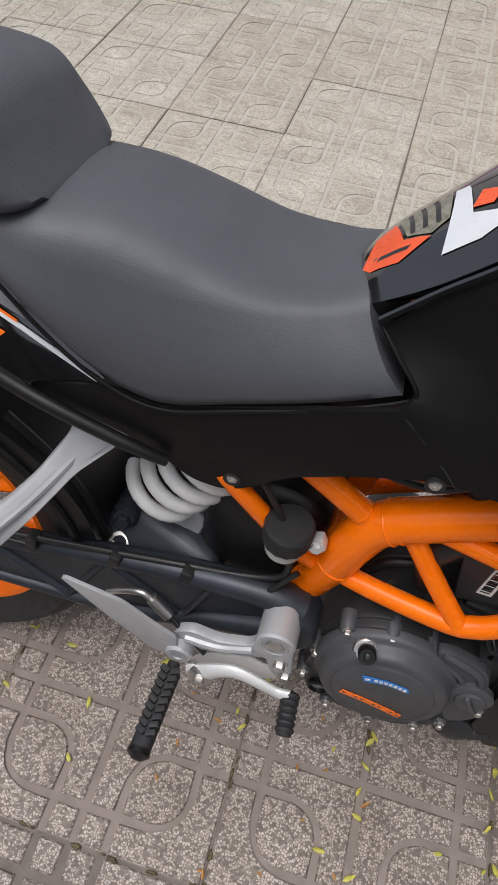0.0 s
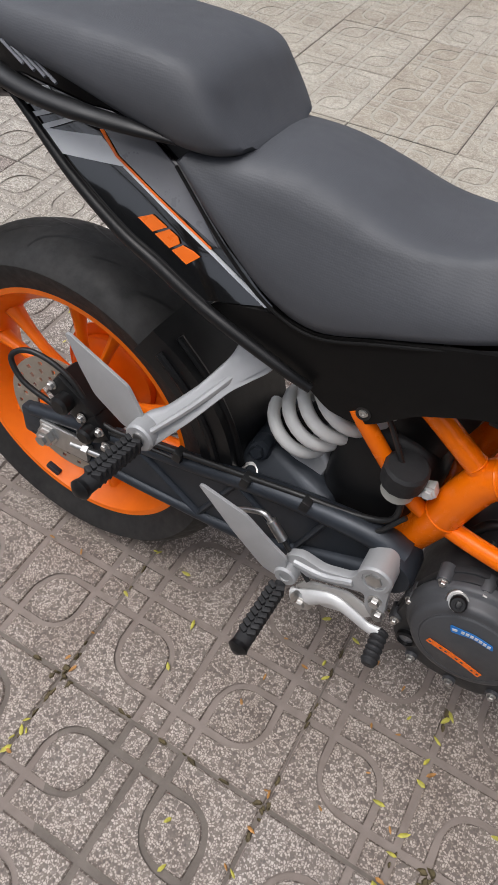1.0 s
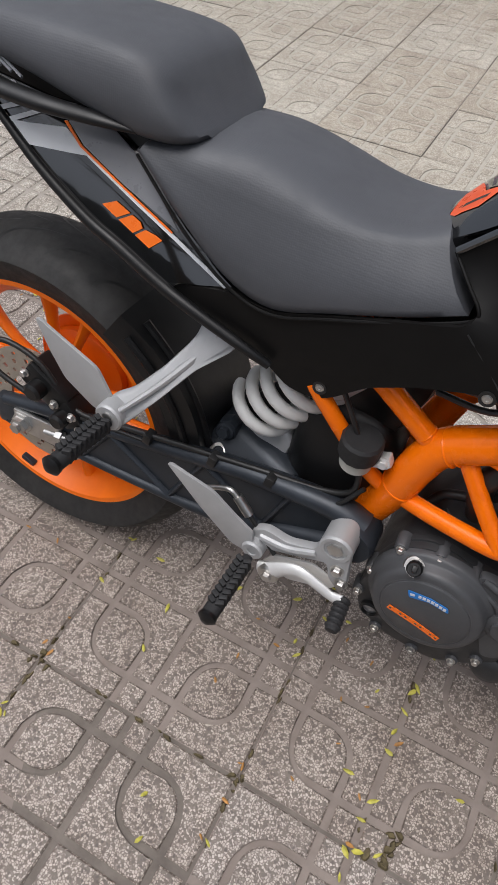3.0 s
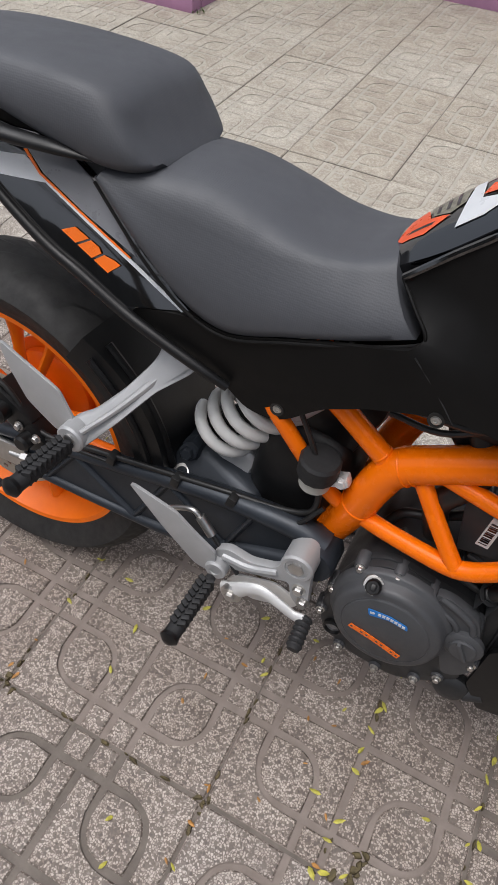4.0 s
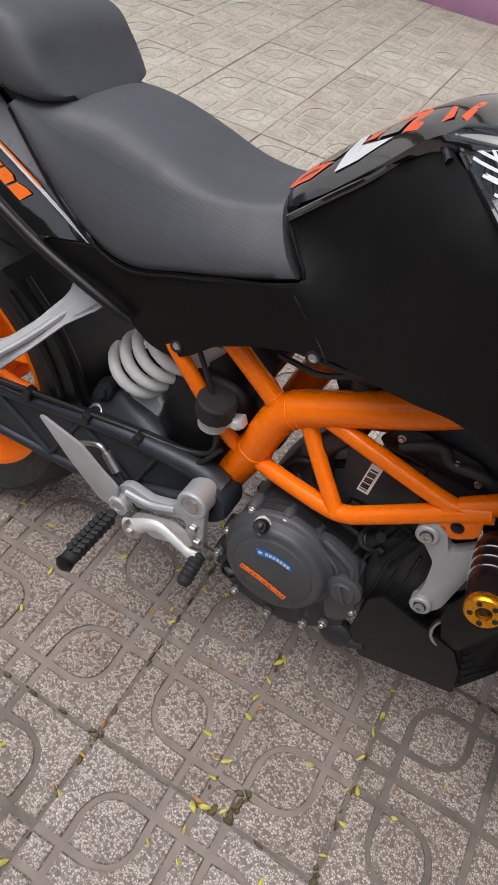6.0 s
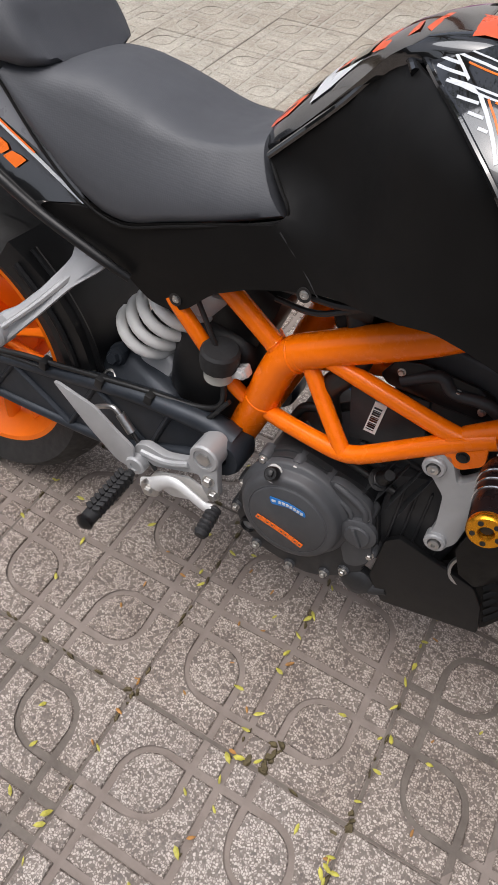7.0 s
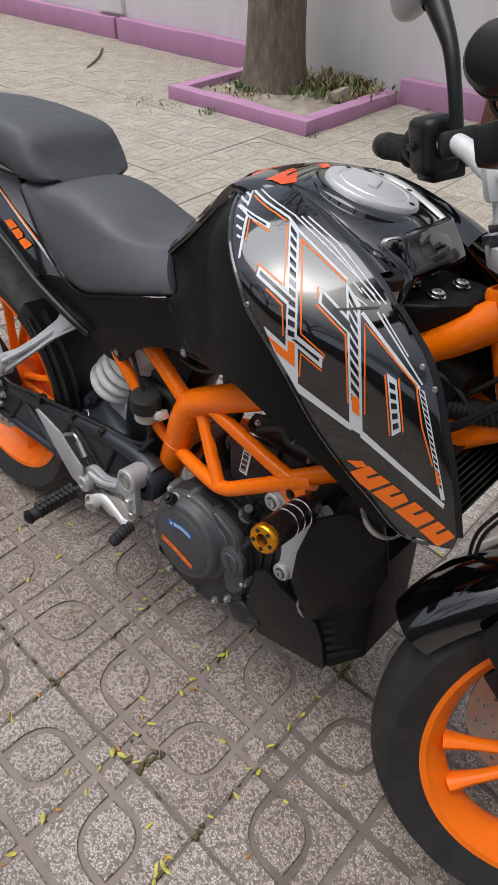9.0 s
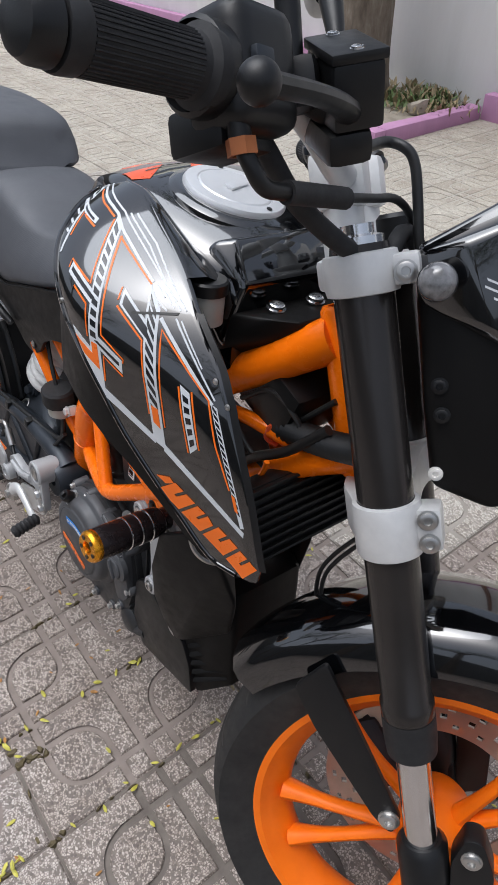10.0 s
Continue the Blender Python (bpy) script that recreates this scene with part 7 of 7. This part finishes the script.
for side in (-1, 1):
    part("mask_wing", steered(hull([(0.046, side * 0.103, 0.699), (0.085, side * 0.109, 0.700), (0.200, side * 0.094, 0.733), (0.225, side * 0.070, 0.640), (0.160, side * 0.094, 0.575), (0.100, side * 0.108, 0.630), (0.046, side * 0.101, 0.656), (0.10, side * 0.085, 0.66), (0.20, side * 0.07, 0.66), (0.05, side * 0.085, 0.68)], 0.004, 2)), GLOSS, mask, "gloss black wing of the mask")
    ind = part("front_indicator", steered(merged(tube([(0.058, side * 0.093, 0.672), (0.060, side * 0.114, 0.674)], 0.0085, curved=False), lathe([(0.0, -0.004), (0.012, -0.003), (0.0155, 0.004), (0.0158, 0.010), (0.0150, 0.011)], (0.061, side * 0.118, 0.675), (0.15, side, 0.05), 26))), PLASTIC, bike, "clear front indicator in a black cup")
    part("indicator_lens", steered(lathe([(0.0152, 0.0), (0.0150, 0.005), (0.0125, 0.011), (0.007, 0.0145), (0.0, 0.0155)], Vector((0.061, side * 0.118, 0.675)) + Vector((0.15, side, 0.05)).normalized() * 0.010, (0.15, side, 0.05), 26)), SMOKED, ind, "clear ribbed lens")
    part("mask_bolt", steered(bolt((0.046, side * 0.092, 0.504), (0, side, 0), 0.0055, 0.003)), LABEL, mask)
    part("mask_bolt", steered(bolt((0.056, side * 0.0985, 0.560), (0, side, 0), 0.006, 0.004)), PLASTIC, mask)
    part("mask_bolt", steered(bolt((0.056, side * 0.0985, 0.586), (0, side, 0), 0.006, 0.004)), PLASTIC, mask)
    for k in range(3):
        part("mask_stripe", steered(hull([(0.091 + 0.006 * k, side * 0.1082, 0.6765 - 0.010 * k), (0.091 + 0.006 * k, side * 0.1082, 0.6745 - 0.010 * k), (0.150, side * 0.1035, 0.642 - 0.007 * k), (0.150, side * 0.1035, 0.640 - 0.007 * k), (0.091 + 0.006 * k, side * 0.105, 0.6755 - 0.010 * k), (0.150, side * 0.100, 0.641 - 0.007 * k)], 0, 1)), DECAL_W, mask)

# front mudguard
def arc(a, r, half, drop):
    ca, sa = math.sin(a), math.cos(a)
    prof = [(-half, -drop), (-half * 0.98, -drop * 0.4), (-half * 0.85, -0.004), (-half * 0.5, 0.004), (0, 0.008), (half * 0.5, 0.004), (half * 0.85, -0.004), (half * 0.98, -drop * 0.4), (half, -drop)]
    return [((r + b) * ca, y, (r + b) * sa) for y, b in prof]


rows = [arc(radians(-41 + 101 * k / 24), 0.328, 0.054 + 0.020 * math.sin(math.pi * k / 24), 0.040 + 0.014 * math.sin(math.pi * k / 24)) for k in range(25)]
mg = loft(rows, closed=False)
fender = part("front_mudguard", steered(mg), GLOSS, bike, "gloss black front mudguard", 60)
for side in (-1, 1):
    part("mudguard_stay", steered(slab(rounded([(-0.124, 0.258), (-0.083, 0.290), (-0.040, 0.150), (-0.022, 0.090), (-0.036, 0.068), (-0.054, 0.090), (-0.080, 0.146), (-0.107, 0.205)], 0.008), side * 0.086, side * 0.078, 0.002)), PLASTIC, fender, "black mudguard stay")
    part("stay_bolt", steered(bolt((-0.036, side * 0.086, 0.090), (0, side, 0), 0.010, 0.006)), STEEL, fender)
part("front_caliper", steered(merged(block((-0.075, 0.072, 0.055), (0.055, 0.055, 0.11), 0.012, (0, -20, 0)))), SWING, bike, "front brake caliper")


# ---------------------------------------------------------------- ground of patterned terrazzo tiles
T = 0.4
GROOVE, JOINTGAP, LOW, HIGH, ROUND = 0.0062, 0.0030, 0.05, 0.15, 0.05


def corner_arc(cx, cz, r, a0, a1, steps=6):
    return [(cx + r * math.cos(radians(a0 + (a1 - a0) * k / steps)), cz + r * math.sin(radians(a0 + (a1 - a0) * k / steps))) for k in range(steps + 1)]


def quarter_pieces():
    """The raised pieces of a quarter tile; (0, 0) is the tile's outer corner, (0.2, 0.2) its middle."""
    g, e, lo, hi, r, m = GROOVE, JOINTGAP, LOW, HIGH, ROUND, 0.2 - GROOVE
    c = lo + r
    leaf = corner_arc(c, c, r - g, 180, 270) + [(hi - g, lo + g)] + corner_arc(hi - r, hi - r, r - g, 0, 90) + [(lo + g, hi - g)]
    s1 = [(e, hi + g), (lo - g, hi + g), (lo - g, m), (e, m)]
    s2 = [(hi + g, e), (m, e), (m, lo - g), (hi + g, lo - g)]
    l1 = [(e, e), (hi - g, e), (hi - g, lo - g)] + corner_arc(c, c, r + g, 270, 180) + [(lo - g, hi - g), (e, hi - g)]
    l2 = [(m, m), (lo + g, m), (lo + g, hi + g)] + corner_arc(hi - r, hi - r, r + g, 90, 0) + [(hi + g, lo + g), (m, lo + g)]
    return [leaf, s1, s2, l1, l2]


def tile_mesh(name, depth, top_material, bed_material):
    """The raised pieces on their cement bed."""
    bm = bmesh.new()
    rng = random.Random(5)
    for sx in (0, 1):
        for sy in (0, 1):
            for poly in quarter_pieces():
                pts = [((T - x) if sx else x, (T - y) if sy else y) for x, y in poly]
                if sx != sy:
                    pts = pts[::-1]
                dz = rng.uniform(-0.0006, 0.0004)
                top = [bm.verts.new((x, y, dz)) for x, y in pts]
                low = [bm.verts.new((x, y, -depth - 0.001)) for x, y in pts]
                bm.faces.new(top)
                for k in range(len(pts)):
                    k2 = (k + 1) % len(pts)
                    bm.faces.new((low[k], low[k2], top[k2], top[k]))
    edges = [e for e in bm.edges if len(e.link_faces) == 2 and all(v.co.z > -0.0009 for v in e.verts)]
    bmesh.ops.bevel(bm, geom=edges, offset=min(0.0026, depth * 0.8), segments=1, affect="EDGES", clamp_overlap=True)
    bmesh.ops.triangulate(bm, faces=[f for f in bm.faces if len(f.verts) > 4])
    g = JOINTGAP * 0.6
    bed = bm.faces.new([bm.verts.new((x, y, -depth)) for x, y in ((g, g), (T - g, g), (T - g, T - g), (g, T - g))])
    bed.material_index = 1
    me = bpy.data.meshes.new(name)
    bm.to_mesh(me)
    bm.free()
    me.materials.append(top_material)
    me.materials.append(bed_material)
    me.shade_smooth()
    me.set_sharp_from_angle(angle=radians(25))
    return me


bm = bmesh.new()
for a, b in ((-1, 1),):
    size = 400.0
    inner = 14.0
    vs = [bm.verts.new((x, y, -0.0054)) for x, y in ((-inner, -inner), (inner, -inner), (inner, inner), (-inner, inner))]
    vo = [bm.verts.new((x, y, -0.0054)) for x, y in ((-size, -size), (size, -size), (size, size), (-size, size))]
    bm.faces.new(vs)
    for k in range(4):
        bm.faces.new((vs[k], vs[(k + 1) % 4], vo[(k + 1) % 4], vo[k]))
ground = finish("ground", bm, GROUND)
tagged(ground, "cement bedded pavement showing in the joints of the tiles", "ground", kind="structure")

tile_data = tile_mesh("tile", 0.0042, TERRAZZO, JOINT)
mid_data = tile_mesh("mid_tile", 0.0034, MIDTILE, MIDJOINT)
pale_data = tile_mesh("pale_tile", 0.0022, PALETILE, PALEJOINT)
pavement = new("pavement")
tagged(pavement, "pavement of worn terrazzo tiles with leaf shaped grooves", "pavement", kind="structure")
NEAR_X, NEAR_Y = range(-8, 6), range(-4, 8)
rng = random.Random(11)
KINDS = {"near": tile_data, "mid": mid_data, "pale": pale_data}
fields = {kind: ([], [], []) for kind in KINDS}


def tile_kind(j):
    """Darker tiles where the motorcycle stands, paler ones row by row towards the wall."""
    tile_row = j + rng.uniform(-0.7, 0.7)
    return "near" if tile_row < 1.9 else "mid" if tile_row < 3.0 else "pale"


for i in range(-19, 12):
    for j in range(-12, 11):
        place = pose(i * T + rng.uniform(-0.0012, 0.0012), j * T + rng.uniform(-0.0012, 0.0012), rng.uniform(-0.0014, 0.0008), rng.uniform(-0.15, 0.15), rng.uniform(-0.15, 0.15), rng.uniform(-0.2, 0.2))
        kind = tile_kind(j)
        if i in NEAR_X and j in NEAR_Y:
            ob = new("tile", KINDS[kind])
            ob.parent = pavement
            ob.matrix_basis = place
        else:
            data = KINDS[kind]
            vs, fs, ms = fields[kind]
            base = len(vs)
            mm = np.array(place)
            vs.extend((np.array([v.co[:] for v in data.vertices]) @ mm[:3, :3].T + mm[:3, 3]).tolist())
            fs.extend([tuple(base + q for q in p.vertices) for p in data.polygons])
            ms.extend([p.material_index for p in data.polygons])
for kind, (vs, fs, ms) in fields.items():
    me = bpy.data.meshes.new("tile_field")
    me.from_pydata(vs, [], fs)
    for mat in KINDS[kind].materials:
        me.materials.append(mat)
    me.polygons.foreach_set("material_index", ms)
    me.shade_smooth()
    me.set_sharp_from_angle(angle=radians(25))
    field = new("tile_field", me)
    field.parent = pavement
    tagged(field, "more of the same worn terrazzo tiles", kind="stuff")


# ---------------------------------------------------------------- dirt, moss and fallen leaflets
def clumps(name, spots, material, label, category):
    """Low ragged heaps lying in the joints."""
    bm = bmesh.new()
    rng = random.Random(3)
    for x, y, r, flat, ang in spots:
        n = 9
        ca, sa = math.cos(ang), math.sin(ang)
        ring = []
        for k in range(n):
            a = 2 * math.pi * k / n
            rr = r * rng.uniform(0.6, 1.25)
            px, py = rr * math.cos(a), rr * math.sin(a) * flat
            ring.append(bm.verts.new((x + px * ca - py * sa, y + px * sa + py * ca, -0.0070)))
        inner = [bm.verts.new(((v.co.x - x) * 0.55 + x, (v.co.y - y) * 0.55 + y, -0.0005 + rng.uniform(0, 0.003))) for v in ring]
        bm.faces.new(inner)
        for k in range(n):
            bm.faces.new((ring[k], ring[(k + 1) % n], inner[(k + 1) % n], inner[k]))
    ob = finish(name, bm, material)
    return tagged(ob, label, category, kind="stuff")


rng = random.Random(21)
spots = []
for k in range(170):
    if rng.random() < 0.6:
        spots.append((rng.choice((-0.8, -0.4, 0.0, 0.2, 0.4, 0.8)) + rng.gauss(0, 0.002), rng.uniform(-0.6, 0.7), rng.uniform(0.004, 0.013), rng.uniform(0.25, 0.5), math.pi / 2 + rng.gauss(0, 0.15)))
    else:
        spots.append((rng.uniform(-1.0, 0.9), rng.choice((-0.4, 0.0, 0.4)) + rng.gauss(0, 0.002), rng.uniform(0.004, 0.013), rng.uniform(0.25, 0.5), rng.gauss(0, 0.15)))
for x, y in ((0, 0), (-0.4, 0), (0.4, 0), (0.4, 0.4), (0, 0.4), (-0.4, 0.4), (0.4, -0.4)):
    for k in range(5):
        spots.append((x + rng.gauss(0, 0.012), y + rng.gauss(0, 0.012), rng.uniform(0.006, 0.012), 0.6, rng.uniform(0, 3)))
for k in range(9):
    spots.append((0.238 + rng.gauss(0, 0.006) + 0.002 * k, 0.004 + 0.006 * k, rng.uniform(0.007, 0.014), 0.6, rng.uniform(0, 3)))
clumps("joint_dirt", spots, MOSS, "dark mossy dirt lying in the tile joints", "dirt")


def leaflets(name, count, material, label, seed, size):
    bm = bmesh.new()
    rng = random.Random(seed)
    for k in range(count):
        if rng.random() < 0.45:
            x, y = (rng.choice((-0.8, -0.4, 0.0, 0.2, 0.4, 0.8)) + rng.gauss(0, 0.006), rng.uniform(-0.8, 0.8))
        else:
            x, y = rng.uniform(-1.3, 1.1), rng.uniform(-0.8, 0.9)
        s = rng.uniform(*size)
        w = s * rng.uniform(0.28, 0.42)
        m = pose(x, y, 0.0025, rng.gauss(0, 10), rng.gauss(0, 10), rng.uniform(0, 360))
        out = [(-s, 0), (-s * 0.5, w), (s * 0.35, w * 0.9), (s, 0), (s * 0.35, -w * 0.9), (-s * 0.5, -w)]
        rim = [bm.verts.new(m @ Vector((a, b, 0))) for a, b in out]
        mid = [bm.verts.new(m @ Vector((a * 0.6, b * 0.1, 0.0012))) for a, b in out]
        bm.faces.new(mid)
        for q in range(6):
            bm.faces.new((rim[q], rim[(q + 1) % 6], mid[(q + 1) % 6], mid[q]))
    return tagged(finish(name, bm, material), label, "leaves", kind="stuff")


leaflets("fallen_leaflets", 300, LEAFYELLOW, "small yellow green leaflets fallen on the tiles", 4, (0.005, 0.011))
leaflets("dry_leaflets", 130, LEAFORANGE, "small brown leaflets fallen on the tiles", 9, (0.004, 0.009))


# ---------------------------------------------------------------- boundary wall with pink skirting, planter and tree
def wall_box(name, x0, x1, y0, y1, z0, z1, material, label, category, bevel=0.012):
    bm = block(((x0 + x1) / 2, (y0 + y1) / 2, (z0 + z1) / 2), (x1 - x0, y1 - y0, z1 - z0), 0)
    cuts = max(1, int((x1 - x0) / 0.25))
    for k in range(1, cuts):
        bmesh.ops.bisect_plane(bm, geom=bm.verts[:] + bm.edges[:] + bm.faces[:], plane_co=(x0 + (x1 - x0) * k / cuts, 0, 0), plane_no=(1, 0, 0))
    for v in bm.verts:
        if v.co.z > z0 + 0.01:
            v.co.y += 0.006 * noise.noise((v.co.x * 1.7, v.co.z * 3, y0))
            v.co.z += 0.007 * noise.noise((v.co.x * 2.3, 5.0, y0))
    bevelled(bm, bevel, 2, 40)
    return tagged(finish(name, bm, material), label, category, kind="structure")


WY = 3.99
wall_box("wall_north", -16.0, 9.0, WY + 0.06, WY + 0.26, 0.0, 2.6, WALLWHITE, "white rendered boundary wall, stained near its foot", "wall")
wall_box("baseboard", -16.0, -4.78, WY - 0.02, WY + 0.06, -0.006, 0.165, PINK, "pink painted concrete skirting of the wall", "skirting")
wall_box("baseboard", -4.72, -2.95, WY - 0.04, WY + 0.06, -0.006, 0.17, PINK, "pink painted concrete skirting of the wall", "skirting")
wall_box("baseboard", -1.80, 9.0, WY - 0.03, WY + 0.06, -0.006, 0.15, PINK, "pink painted concrete skirting of the wall", "skirting")
wall_box("trim", -5.05, -4.70, WY + 0.02, WY + 0.06, 0.19, 2.6, WALLWHITE, "white rendered pilaster of the wall", "pilaster")
kerb = new("planter_kerb")
tagged(kerb, "low pink painted kerb round the tree", "kerb", kind="structure")
for x0, x1, y0, y1 in ((-3.00, -1.80, 3.00, 3.10), (-3.00, -2.90, 3.10, WY + 0.03), (-1.90, -1.80, 3.10, WY - 0.03)):
    bm = block(((x0 + x1) / 2, (y0 + y1) / 2, 0.035), (x1 - x0, y1 - y0, 0.09), 0)
    bmesh.ops.subdivide_edges(bm, edges=[e for e in bm.edges if e.calc_length() > 0.4], cuts=7)
    for v in bm.verts:
        v.co += Vector((noise.noise((v.co.x * 4, v.co.y * 4, 1)), noise.noise((v.co.x * 4, v.co.y * 4, 7)), noise.noise((v.co.x * 4, v.co.y * 4, 3)) if v.co.z > 0.03 else 0)) * 0.010
    bevelled(bm, 0.012, 2, 50)
    part("kerb_side", bm, PINK, kerb)
bm = bmesh.new()
n = 22
grid = [[bm.verts.new((-2.92 + 1.04 * i / n, 3.08 + 0.96 * j / n, 0.035 + 0.035 * noise.noise((i * 0.35, j * 0.35, 2)) + 0.02 * noise.noise((i * 0.9, j * 0.9, 5)))) for j in range(n + 1)] for i in range(n + 1)]
for i in range(n):
    for j in range(n):
        bm.faces.new((grid[i][j], grid[i + 1][j], grid[i + 1][j + 1], grid[i][j + 1]))
tagged(finish("planter_soil", bm, SOIL), "dry pale soil in the planter", "soil", kind="structure")

# tree
TREE = Vector((-2.585, 3.62, 0.03))
tree = new("tree")
tree.matrix_world = Matrix.Translation(TREE)
tagged(tree, "street tree with a thick grey brown trunk in the planter", "tree")
rows = []
for k in range(34):
    z = 4.2 * (k / 33) ** 1.3
    r = 0.185 + 0.060 * math.exp(-z / 0.12) + 0.012 * math.exp(-z / 0.6) - 0.020 * z
    rows.append([(r * (1 + 0.10 * noise.noise((math.cos(a) * 1.6, math.sin(a) * 1.6, z * 0.9)) + 0.05 * noise.noise((math.cos(a) * 5, math.sin(a) * 5, z * 2.5))) * math.cos(a) + 0.05 * z * 0.4, r * (1 + 0.10 * noise.noise((math.cos(a) * 1.6, math.sin(a) * 1.6, z * 0.9))) * math.sin(a), z) for a in (2 * math.pi * q / 32 for q in range(32))])
part("trunk", loft(rows), BARK, tree)
rng = random.Random(8)
tips = []
for k in range(7):
    a = 2 * math.pi * k / 7 + rng.uniform(-0.3, 0.3)
    z0 = 3.0 + 0.17 * k
    p = Vector((0.07, 0, z0))
    end = p + Vector((math.cos(a) * rng.uniform(1.0, 1.7), math.sin(a) * rng.uniform(1.0, 1.7), rng.uniform(0.9, 1.7)))
    mid = p.lerp(end, 0.5) + Vector((rng.uniform(-0.15, 0.15), rng.uniform(-0.15, 0.15), 0.1))
    part("limb", tube([p, mid, end], [0.07, 0.05, 0.018], n=9, per=5), BARK, tree)
    tips += [end, mid.lerp(end, 0.5), end + Vector((rng.uniform(-0.5, 0.5), rng.uniform(-0.5, 0.5), rng.uniform(0, 0.5)))]
bm = bmesh.new()
for c in tips:
    for k in range(150):
        p = c + Vector((rng.gauss(0, 0.34), rng.gauss(0, 0.34), rng.gauss(0, 0.25)))
        m = Matrix.Translation(p) @ Euler((rng.uniform(-1, 1), rng.uniform(-1, 1), rng.uniform(0, 6.28))).to_matrix().to_4x4()
        s = rng.uniform(0.03, 0.06)
        bm.faces.new([bm.verts.new(m @ Vector(q)) for q in ((-s, 0, 0), (0, s * 0.4, 0.008), (s, 0, 0), (0, -s * 0.4, 0.008))])
crown = part("crown", bm, LEAFGREEN, tree)


def weeds(name, spots, material, label, seed):
    """Tufts of small blades and leaves."""
    bm = bmesh.new()
    rng = random.Random(seed)
    for x, y, z, spread, count, h in spots:
        for k in range(count):
            bx, by = x + rng.gauss(0, spread), y + rng.gauss(0, spread)
            a, lean = rng.uniform(0, 6.28), rng.uniform(0.2, 1.1)
            hh, w = 0.75 * h * rng.uniform(0.4, 1.2), 0.75 * h * rng.uniform(0.07, 0.2)
            d = Vector((math.cos(a) * lean, math.sin(a) * lean, 1)).normalized() * hh
            s = Vector((-math.sin(a), math.cos(a), 0)) * w
            b = Vector((bx, by, z))
            v = [bm.verts.new(q) for q in (b - s * 0.4, b + s * 0.4, b + d * 0.55 + s, b + d + Vector((d.x, d.y, -0.2 * hh)) * 0.3, b + d * 0.55 - s)]
            bm.faces.new(v)
    return tagged(finish(name, bm, material), label, "weeds", kind="stuff")


weeds("green_weeds", [(-2.30, 3.66, 0.05, 0.10, 150, 0.10), (-2.08, 3.80, 0.05, 0.12, 160, 0.09), (-2.62, 3.40, 0.05, 0.07, 70, 0.06), (-2.75, 3.45, 0.05, 0.05, 40, 0.06), (-2.2, 3.95, 0.05, 0.12, 120, 0.10), (-2.55, 2.93, 0.0, 0.03, 30, 0.05), (-1.78, 3.02, 0, 0.02, 14, 0.04), (0.40, 0.42, -0.004, 0.012, 16, 0.03), (0.86, 0.9, -0.004, 0.02, 18, 0.03)], LEAFGREEN, "low green weeds growing by the tree", 5)
weeds("dry_weeds", [(-2.25, 3.88, 0.06, 0.18, 260, 0.11), (-1.98, 3.70, 0.05, 0.10, 140, 0.08), (-2.60, 3.36, 0.04, 0.12, 120, 0.05), (-2.9, 2.90, 0.0, 0.07, 60, 0.03), (-3.1, 2.85, 0.0, 0.06, 40, 0.03), (-1.5, 4.0, 0.0, 0.10, 60, 0.04), (0.39, 0.40, -0.004, 0.014, 18, 0.025)], LEAFDRY, "dry brown weeds and litter", 6)
stone = hull([(0.06 * math.cos(a) * (1 + 0.3 * math.sin(3 * a)), 0.05 * math.sin(a), z * (0.8 + 0.3 * math.cos(a))) for a in (2 * math.pi * k / 9 for k in range(9)) for z in (0.0, 0.05, 0.075)], 0.012)
tagged(finish("stone", moved(stone, pose(-2.02, 3.60, 0.05, 0, 0, 30)), SOIL), "pale stone lying in the planter", "stone")
twig = finish("twig", tube([(-4.08, 3.14, 0.004), (-4.28, 3.40, 0.012), (-4.54, 3.64, 0.006)], 0.008, n=7), BARK)
tagged(twig, "thin dry twig lying on the tiles", "twig")
post = finish("steel_post", bevelled(merged(block((0, 0, 1.2), (0.075, 0.075, 2.4), 0), block((0, 0, 0.006), (0.12, 0.12, 0.012), 0)), 0.004), BRASSPOST)
post.matrix_world = pose(-1.12, 3.92, 0, 0, 2.0, 0)
tagged(post, "rusty brown square steel post by the wall", "post")



# more of the same trees on the far side of the yard, mirrored in the paint
for x, y, turn in ((-4.6, -5.2, 70), (-1.6, -5.9, 200), (1.9, -5.4, 330), (5.2, -5.8, 120)):
    copy_thing(tree, pose(x, y, 0.0, 0, 0, turn))

# ---------------------------------------------------------------- plain unseen walls, added round the camera to cut low sky light
for name, at, size in (("wall_unseen_south", (1.0, -7.0, 1.3), (30.0, 0.24, 2.6)), ("wall_unseen_west", (-11.0, -1.5, 1.3), (0.24, 11.0, 2.6)), ("wall_unseen_east", (12.0, -1.5, 1.3), (0.24, 11.0, 2.6))):
    far_wall = finish(name, block(at, size, 0.01), UNSEENWALL)
    tagged(far_wall, "plain weathered grey wall, unseen, added to block low sky light", "wall", kind="structure")
